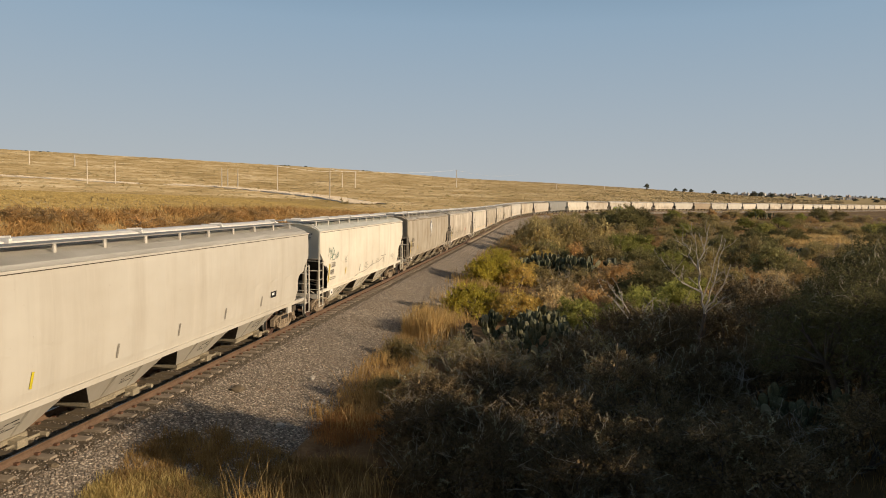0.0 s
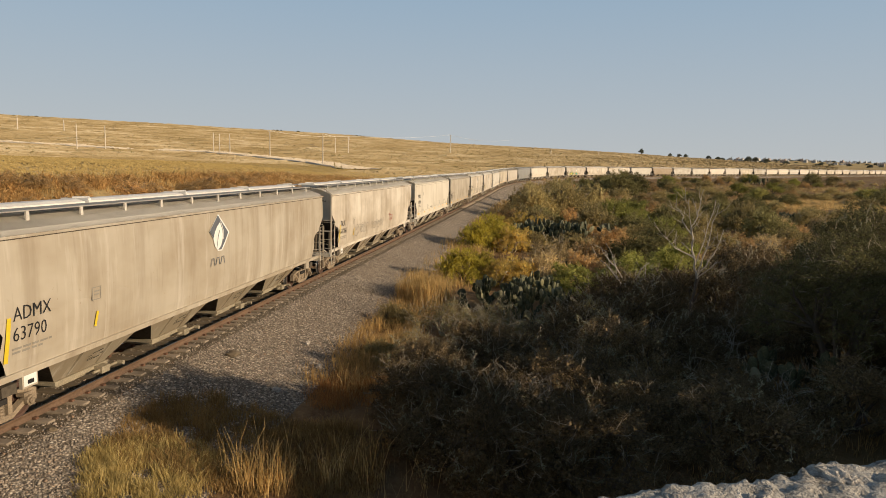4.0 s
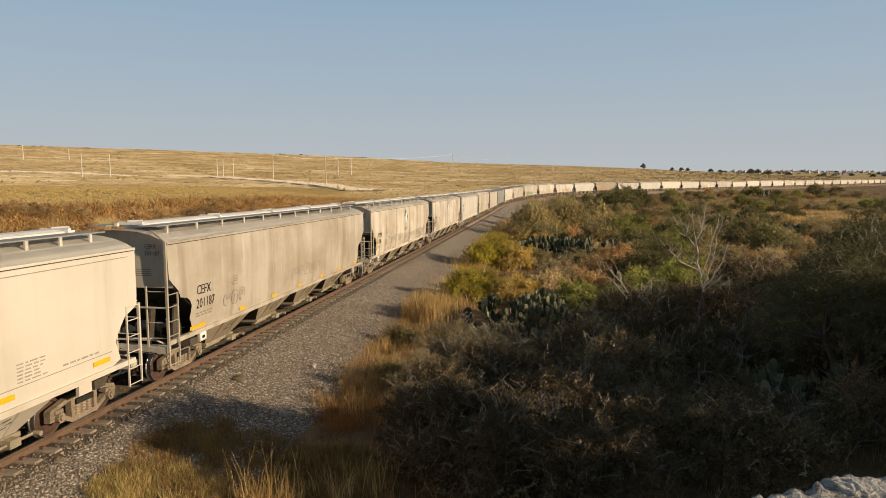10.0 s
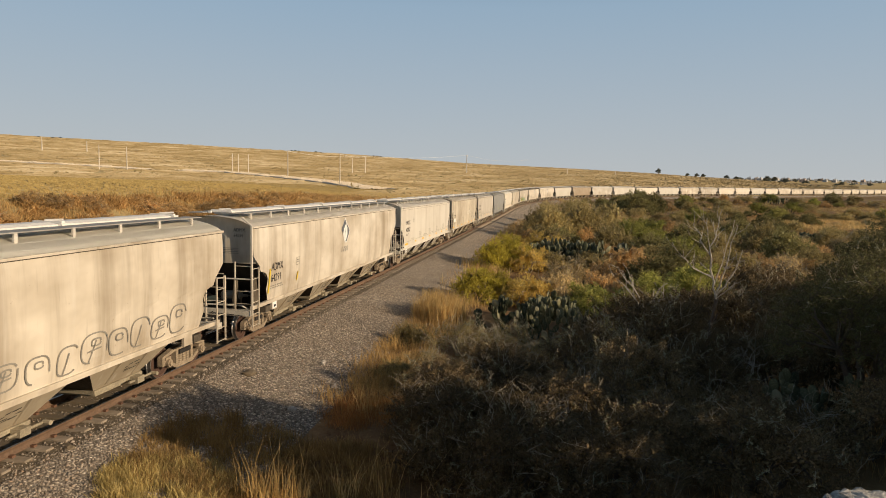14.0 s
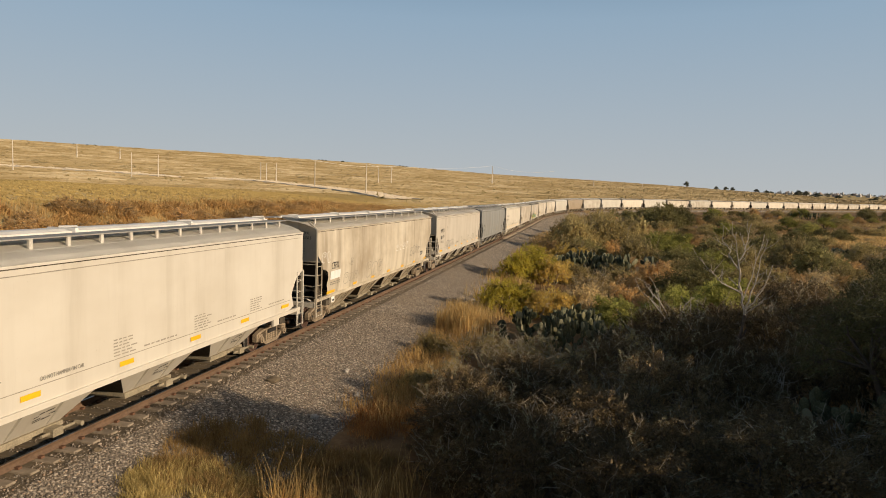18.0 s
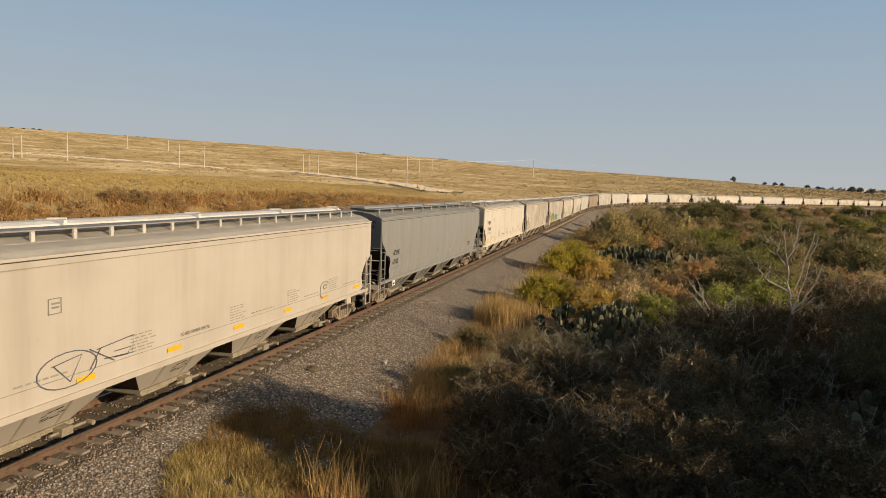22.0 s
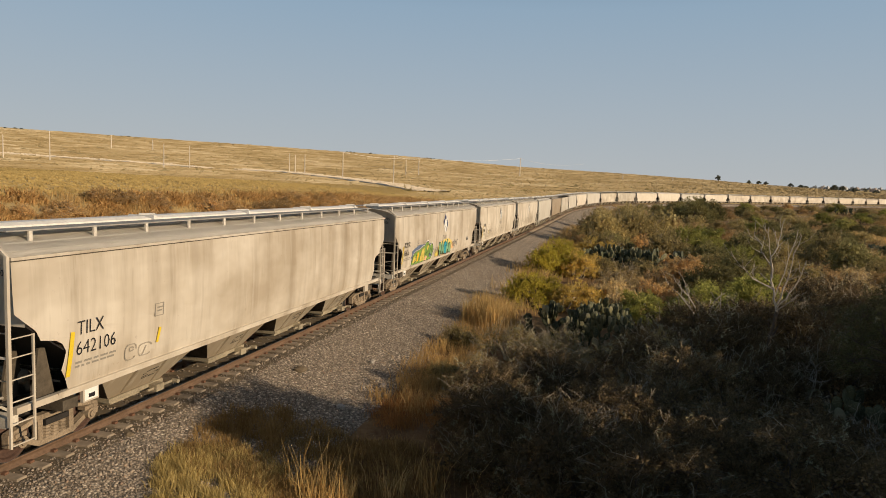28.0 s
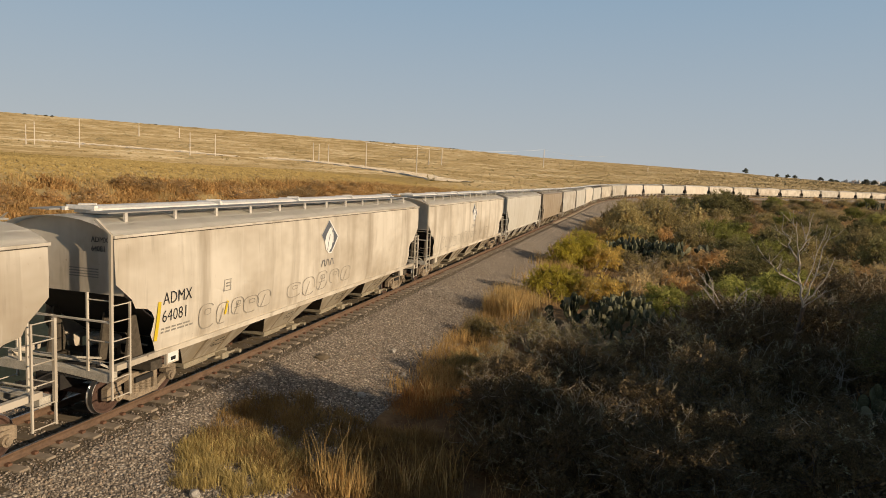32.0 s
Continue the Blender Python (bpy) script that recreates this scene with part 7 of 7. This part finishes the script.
grass("front_grass", spots(190, 1, -9.8, -6.4, 10.5, 15.2, patch(-8.0, 12.5, 1.35, 1.5)), 56, 0.25, 0.017, 0.10, "lime_grass", "yellow-green dry grass tufts by the ballast", 1)
grass("brown_grass", spots(460, 2, -9.9, -3.4, 12.0, 18.0, lambda x, y: y > 12.4 and y < 16.4 + 0.8 * noise.noise((x, y, 1.0)) and x > -9.7 + 0.25 * max(14.5 - y, 0)), 44, 0.27, 0.018, 0.13, "tan_grass", "matted brown dry grass below the thicket", 2)
grass("tall_straw", spots(11, 3, -6.4, -5.2, 12.6, 13.5), 10, 1.30, 0.013, 0.12, "straw", "tall golden grass stalks", 3, 0.2)
grass("seed_heads", spots(11, 3, -6.4, -5.2, 12.6, 13.5), 22, 0.8, 0.012, 0.16, "straw", "fine golden grass round the tall stalks", 33, 0.3)
grass("orange_grass", spots(60, 17, -6.4, -4.4, 17.6, 20.4), 60, 0.34, 0.012, 0.2, "rust_grass", "rust-orange dry grass at the thicket edge", 17)
grass("straw_stalks", spots(12, 4, -5.1, -2.2, 12.6, 14.6), 7, 1.15, 0.010, 0.2, "straw", "scattered tall straw stalks", 4, 0.25)
grass("leaning_stalks", spots(7, 25, -4.55, -3.9, 13.2, 13.9), 9, 1.25, 0.013, 0.14, "straw", "tall leaning golden grass stalks", 25, 0.3)
grass("gold_clump", spots(46, 5, -7.2, -4.4, 31.0, 35.4, patch(-5.8, 33.4, 1.2, 1.9)), 90, 1.25, 0.022, 0.22, "straw", "golden dry grass clump beside the ballast", 5, 0.2)
grass("edge_grass", spots(170, 6, -7.2, -4.0, 18.5, 36.0, lambda x, y: -6.9 < x + 0.5 * noise.noise((y * 0.5, 0, 0)) < -4.9), 44, 0.6, 0.018, 0.22, "tan_grass", "red-brown dry grass along the ballast edge", 6)
grass("edge_grass_far", spots(170, 7, -7.4, -3.5, 36.0, 130.0), 40, 0.75, 0.04, 0.4, "straw", "pale dry grass along the ballast edge", 7)
grass("scrub_grass", spots(1500, 8, -5, 120, 40, 300, lambda x, y: -8 < math.degrees(math.atan2(x, y)) < 34 and y > 40), 26, 0.7, 0.06, 0.8, "tan_grass", "dry brown grass between the scrub", 8)
grass("scrub_straw", spots(900, 18, -4, 110, 42, 260, lambda x, y: -6 < math.degrees(math.atan2(x, y)) < 34 and noise.noise((x * 0.06, y * 0.04, 9.0)) > 0), 24, 0.8, 0.05, 0.7, "straw", "pale straw between the scrub bushes", 18)
grass("shade_litter", spots(420, 9, -2, 16, 12.5, 30), 26, 0.35, 0.018, 0.35, "tan_grass", "sparse dry grass under the thicket", 9)
grass("bank_grass", spots(2600, 10, -39, -26, 10, 200, lambda x, y: -64 < math.degrees(math.atan2(x, y)) < -5), 26, 0.55, 0.045, 0.55, "tan_grass", "thick brown dry grass on the bank", 10, 0.25)
grass("bank_brush", spots(1500, 24, -38.5, -26, 10, 150, lambda x, y: -64 < math.degrees(math.atan2(x, y)) < -8 and noise.noise((x * 0.5, y * 0.3, 4.0)) > -0.15, 0.5, 1.2), 80, 0.55, 0.12, 0.30, "bank_brown", "dense dry brown brush on the lower bank", 24, 0.6)


def facing_tufts(name, n, seed, x0, x1, y0, y1, h0, h1, w0, w1, material, label):
    """Short dense tufts over a stretch of ground, in one mesh."""
    rng = np.random.default_rng(seed)
    x, y = rng.uniform(x0, x1, n), rng.uniform(y0, y1, n)
    az = np.degrees(np.arctan2(x, y))
    ok = (az > -64) & (az < -6)
    x, y = x[ok], y[ok]
    n = len(x)
    h, w, a = rng.uniform(h0, h1, n), rng.uniform(w0, w1, n), 1.29 + rng.normal(0, 0.3, n)
    side = np.c_[np.cos(a), np.sin(a), np.zeros(n)] * w[:, None] / 2
    up = np.c_[rng.normal(0, 0.15, (n, 2)), np.ones(n)] * h[:, None]
    b = np.c_[x, y, ground_z(x, y) - 0.04]
    V = np.stack([b - side, b + side, b + side * 0.4 + up, b - side * 0.5 + up * 0.85], 1).reshape(-1, 3)
    return tagged(raw(name, V, np.arange(4 * n).reshape(-1, 4), M[material]), label, "grass", kind="stuff")


facing_tufts("bank_top_grass", 170000, 13, -74, -38.5, 14, 230, 0.07, 0.20, 0.12, 0.40, "bank_gold", "smooth olive-gold dry grass over the top of the bank")
facing_tufts("plateau_grass", 130000, 11, -150, -70, 20, 270, 0.12, 0.3, 0.25, 0.8, "bank_gold", "golden dry grass beyond the top of the bank")

grass("yellow_patch", spots(260, 15, 44, 76, 140, 175), 40, 0.8, 0.10, 1.0, "straw", "pale yellow dry grass in the open scrub", 15)


def hill_bushes():
    """Low dark bushes dotted over the far slope."""
    rng, V, F = np.random.default_rng(12), [], []
    n = 0
    while n < 500:
        az, d = rng.uniform(-52, 12), rng.uniform(170, 1150)
        x, y = polar(az, d)
        u, s = offset(np.array([x]), np.array([y]))
        if u[0] > -45 or noise.noise((x * 0.012, y * 0.012, 5.0)) < -0.05:
            continue
        z = gz(x, y)
        w = rng.uniform(0.5, 1.3)
        c = np.array([x, y, z + 0.3 * w]) + rng.normal(0, 1, (16, 3)) * (w * 0.6, w * 0.6, w * 0.22)
        lv, lf = leaf_cards(rng, c, 0.1, 1, w * 0.8, w * 0.55)
        V.append(lv)
        F.append(lf + 64 * n)
        n += 1
    return tagged(raw("hill_bushes", np.vstack(V), np.vstack(F), M["olive"]), "low dark bushes dotted over the dry slope", "bushes", kind="stuff")


hill_bushes()


def hill_tufts():
    """Dry grass tufts all over the slope: upright blades in one mesh."""
    rng = np.random.default_rng(14)
    n = 520000
    az, d = rng.uniform(-56, 22, n), 140 + 1080 * rng.random(n) ** 0.8
    x, y = d * np.sin(np.radians(az)), d * np.cos(np.radians(az))
    u, s = offset(x, y)
    road = np.array(spread_line(ROAD, 40) + spread_line(PATH_FAR, 30))
    ok = u < -40
    near = ok & (d < 500)
    gap = np.hypot(x[near][:, None] - road[None, :, 0], y[near][:, None] - road[None, :, 1]).min(1)
    ok[near] = gap > 10
    x, y, d = x[ok], y[ok], d[ok]
    n = len(x)
    z = ground_z(x, y)
    h = rng.uniform(0.12, 0.30, n) * (0.7 + d / 1200)
    w = rng.uniform(1.0, 2.8, n) * (0.6 + d / 550)
    a = 1.29 + rng.normal(0, 0.35, n)
    side = np.c_[np.cos(a), np.sin(a), np.zeros(n)] * w[:, None] / 2
    up = np.c_[rng.normal(0, 0.15, (n, 2)), np.ones(n)] * h[:, None]
    b = np.c_[x, y, z - 0.05]
    V = np.stack([b - side, b + side, b + side * 0.5 + up, b - side * 0.6 + up * 0.9], 1).reshape(-1, 3)
    return tagged(raw("hill_grass", V, np.arange(4 * n).reshape(-1, 4), M["hill_straw"]), "golden dry grass tufts covering the slope", "grass", kind="stuff")


hill_tufts()


def road_clods():
    """Pale upright cards along the dirt roads, added facing the sun to brighten them."""
    rng = np.random.default_rng(21)
    V = []
    for pts, half in ((spread_line(ROAD, 300), 5.5), (spread_line(PATH_FAR, 200), 6.0)):
        p = np.repeat(np.array(pts), 16, 0)
        n = len(p)
        x, y = p[:, 0] + rng.uniform(-1, 1, n) * half * 0.7, p[:, 1] + rng.uniform(-1, 1, n) * half
        z = ground_z(x, y) + 0.2
        h, w, a = rng.uniform(0.25, 0.5, n), rng.uniform(0.6, 1.8, n), 1.29 + rng.normal(0, 0.4, n)
        d = np.c_[np.cos(a) * w / 2, np.sin(a) * w / 2, np.zeros(n)]
        b = np.c_[x, y, z]
        up = np.c_[np.zeros((n, 2)), h]
        V.append(np.stack([b - d, b + d, b + d * 0.6 + up, b - d * 0.7 + up * 0.9], 1).reshape(-1, 3))
    V = np.vstack(V)
    return tagged(raw("road_clods", V, np.arange(len(V)).reshape(-1, 4), M["dirt_road"]), "pale upright cards along the dirt road that catch the sun", "stones", kind="stuff")


road_clods()

# ---- the rough stone wall in front of the camera ----
WALL_P, WALL_D = Vector((0.44, 1.58, 0)), Vector((0.883, 0.469, 0)).normalized()
WALL_N = Vector((-WALL_D.y, WALL_D.x, 0))


def wall_at(t, n, z):
    p = WALL_P + WALL_D * t + WALL_N * n
    return (p.x, p.y, z)


def build_wall():
    w = empty("stone_wall")
    tagged(w, "rough rubble stone wall with pale mortar top", "wall", kind="structure")
    ts = np.concatenate([np.arange(-2.6, -0.6, 0.1), np.arange(-0.6, 3.2, 0.013), np.arange(3.2, 34, 0.5)])
    prof = [(-0.62, 3.4), (-0.62, 4.95)] + [(-0.62 + 0.62 * k / 40, 5.06) for k in range(41)] + [(0.03, 4.99), (0.05, 4.9), (0.06, 4.7), (0.06, -1.9)]
    V = []
    for t in ts:
        for n, z in prof:
            top = z > 4.4
            a = noise.fractal(Vector((t * 3.1, n * 3.1, 0.3)), 0.7, 2.1, 5) if top else 0
            b = noise.noise(Vector((t * 1.3, 4.0, n))) if top else 0
            # the unseen stretch dips so that sun passes over it to the grass
            V.append(wall_at(t, n + (0.05 * noise.noise(Vector((t * 5, z * 5, 2.0))) + 0.05 * b if n > -0.2 else 0), z + 0.017 * a + 0.014 * b + (0.009 * noise.noise(Vector((t * 47, n * 47, 3.0))) + 0.011 * noise.noise(Vector((t * 24, n * 24, 5.0))) + 0.012 * abs(noise.noise(Vector((t * 9, n * 9, 8.0)))) if top else 0) - (0.45 * float(smooth01(4.5, 6, t) * (1 - smooth01(13, 15, t))) if top else 0)))
    m = len(prof)
    F = [(i * m + k, (i + 1) * m + k, (i + 1) * m + k + 1, i * m + k + 1) for i in range(len(ts) - 1) for k in range(m - 1)]
    raw("mortar_top", V, F, M["mortar"], w, smooth=False)
    rnd = random.Random(9)
    for k in range(46):
        t = rnd.uniform(-0.4, 3.4)
        n = rnd.choice((-0.05, -0.07, -0.15, -0.28, -0.45)) + rnd.uniform(-0.04, 0.02)
        bm = bmesh.new()
        bmesh.ops.create_icosphere(bm, subdivisions=4, radius=1)
        r = rnd.uniform(0.03, 0.075)
        sc = Vector((r * rnd.uniform(0.9, 1.7), r, r * rnd.uniform(0.45, 0.7)))
        for v in bm.verts:
            d = 1 + 0.33 * noise.fractal(v.co * 1.6 + Vector((k * 3.0, 0, 0)), 0.6, 2.2, 6)
            v.co = Vector((v.co.x * sc.x, v.co.y * sc.y, v.co.z * sc.z)) * d
        bmesh.ops.rotate(bm, verts=bm.verts, matrix=Euler((rnd.uniform(-0.3, 0.3), rnd.uniform(-0.3, 0.3), rnd.uniform(0, 3.14))).to_matrix())
        s = part("stone", bm, M["rock"], w)
        s.matrix_basis = Matrix.Translation(wall_at(t, n, 5.035 + rnd.uniform(-0.02, 0.015)))
    return w


build_wall()


def build_deck():
    """The made ground behind the wall on which one stands."""
    bm = bmesh.new()
    ring = [wall_at(-2.6, -0.6, 0), wall_at(34, -0.6, 0), wall_at(34, -9, 0), wall_at(-2.6, -9, 0)]
    hull(bm, [(x, y, -2.2) for x, y, z in ring], [(x, y, 4.2) for x, y, z in ring])
    tagged(obj("embankment", bm, M["soil"]), "earth platform behind the stone wall", "embankment", kind="structure")


build_deck()


# ---- far town and trees on the skyline ----
def house_mesh(seed):
    rnd = random.Random(seed)
    w, d, h = rnd.uniform(6, 12), rnd.uniform(6, 10), rnd.choice((3, 3, 5, 6))
    return w, d, h, rnd


def town():
    rnd = random.Random(4)
    for k in range(120):
        az = rnd.uniform(14.5, 31)
        d = rnd.uniform(1500, 2500)
        x, y = polar(az, d)
        w, dp, h, r2 = house_mesh(k)
        hse = empty("house", pose(x, y, gz(x, y), 0, 0, -az + rnd.uniform(-25, 25)))
        tagged(hse, "pale flat-roofed house in the far town" if k % 4 else "brick-red flat-roofed house in the far town", "house", "houses of the far town")
        bm = bmesh.new()
        box(bm, -w / 2, w / 2, -dp / 2, dp / 2, -2, h)
        box(bm, -w / 2, -w / 2 + 0.4, -dp / 2, dp / 2, h, h + 0.8)
        box(bm, w * 0.1, w * 0.35, -dp / 4, dp / 4, h, h + 2.4)
        part("wall", bm, M["house_wall"] if k % 4 else M["house_red"], hse)
        for i in range(2):
            bm = bmesh.new()
            q = -w / 4 + i * w / 2
            box(bm, q - 0.8, q + 0.8, -dp / 2 - 0.06, -dp / 2 + 0.1, h * 0.35, h * 0.35 + 1.6)
            part("window", bm, M["house_dark"], hse)


town()


def far_tree_proto():
    return shrub("far_tree", 31, 9.0, 5.0, 14, 7, 14, "far_leaf", 0.8, 0.42, stems=4, low=0.1, core=8)


_far = far_tree_proto()
_far_used = False


def far_tree(az, d, size, tall=1.0):
    global _far_used
    x, y = polar(az, d)
    m = Matrix.Translation((x, y, gz(x, y) - 0.3)) @ Euler((0, 0, az)).to_matrix().to_4x4() @ Matrix.Diagonal((size, size, size * tall, 1))
    o = copy_thing(_far, Matrix.Identity(4)) if _far_used else _far
    _far_used = True
    o.matrix_basis = m
    tagged(o, "dark far tree on the skyline", "tree", "trees on the skyline")


for az, d, sz, tl in ((7.95, 1190, 0.95, 1.2), (10.2, 1190, 0.7, 1.0), (10.9, 1180, 0.85, 0.9), (11.4, 1195, 0.8, 0.9), (13.1, 1190, 0.9, 0.8), (13.8, 1190, 0.9, 0.7), (16.0, 1240, 1.3, 0.9), (16.5, 1250, 1.1, 1.0), (17.3, 1230, 1.3, 0.7), (-22.6, 1190, 0.5, 0.6), (-22.3, 1190, 0.6, 0.5), (-22.0, 1192, 0.5, 0.55), (-20.6, 1195, 0.6, 0.5), (-20.2, 1190, 0.45, 0.55), (-15.8, 1190, 0.55, 0.55), (-15.5, 1192, 0.5, 0.6), (-15.2, 1190, 0.4, 0.5),
                      (-40.0, 1185, 0.45, 0.5), (-39.5, 1185, 0.5, 0.45), (-40.9, 1185, 0.5, 0.5), (-46.5, 1180, 0.55, 0.6), (-46.9, 1180, 0.6, 0.5), (-47.5, 1180, 0.5, 0.6), (-48.2, 1180, 0.6, 0.5)):
    far_tree(az, d, sz, tl)
_t = random.Random(23)
for k in range(70):
    far_tree(_t.uniform(13.5, 31), _t.uniform(1250, 2400), _t.uniform(0.6, 1.3), _t.uniform(0.35, 0.75))


motions()
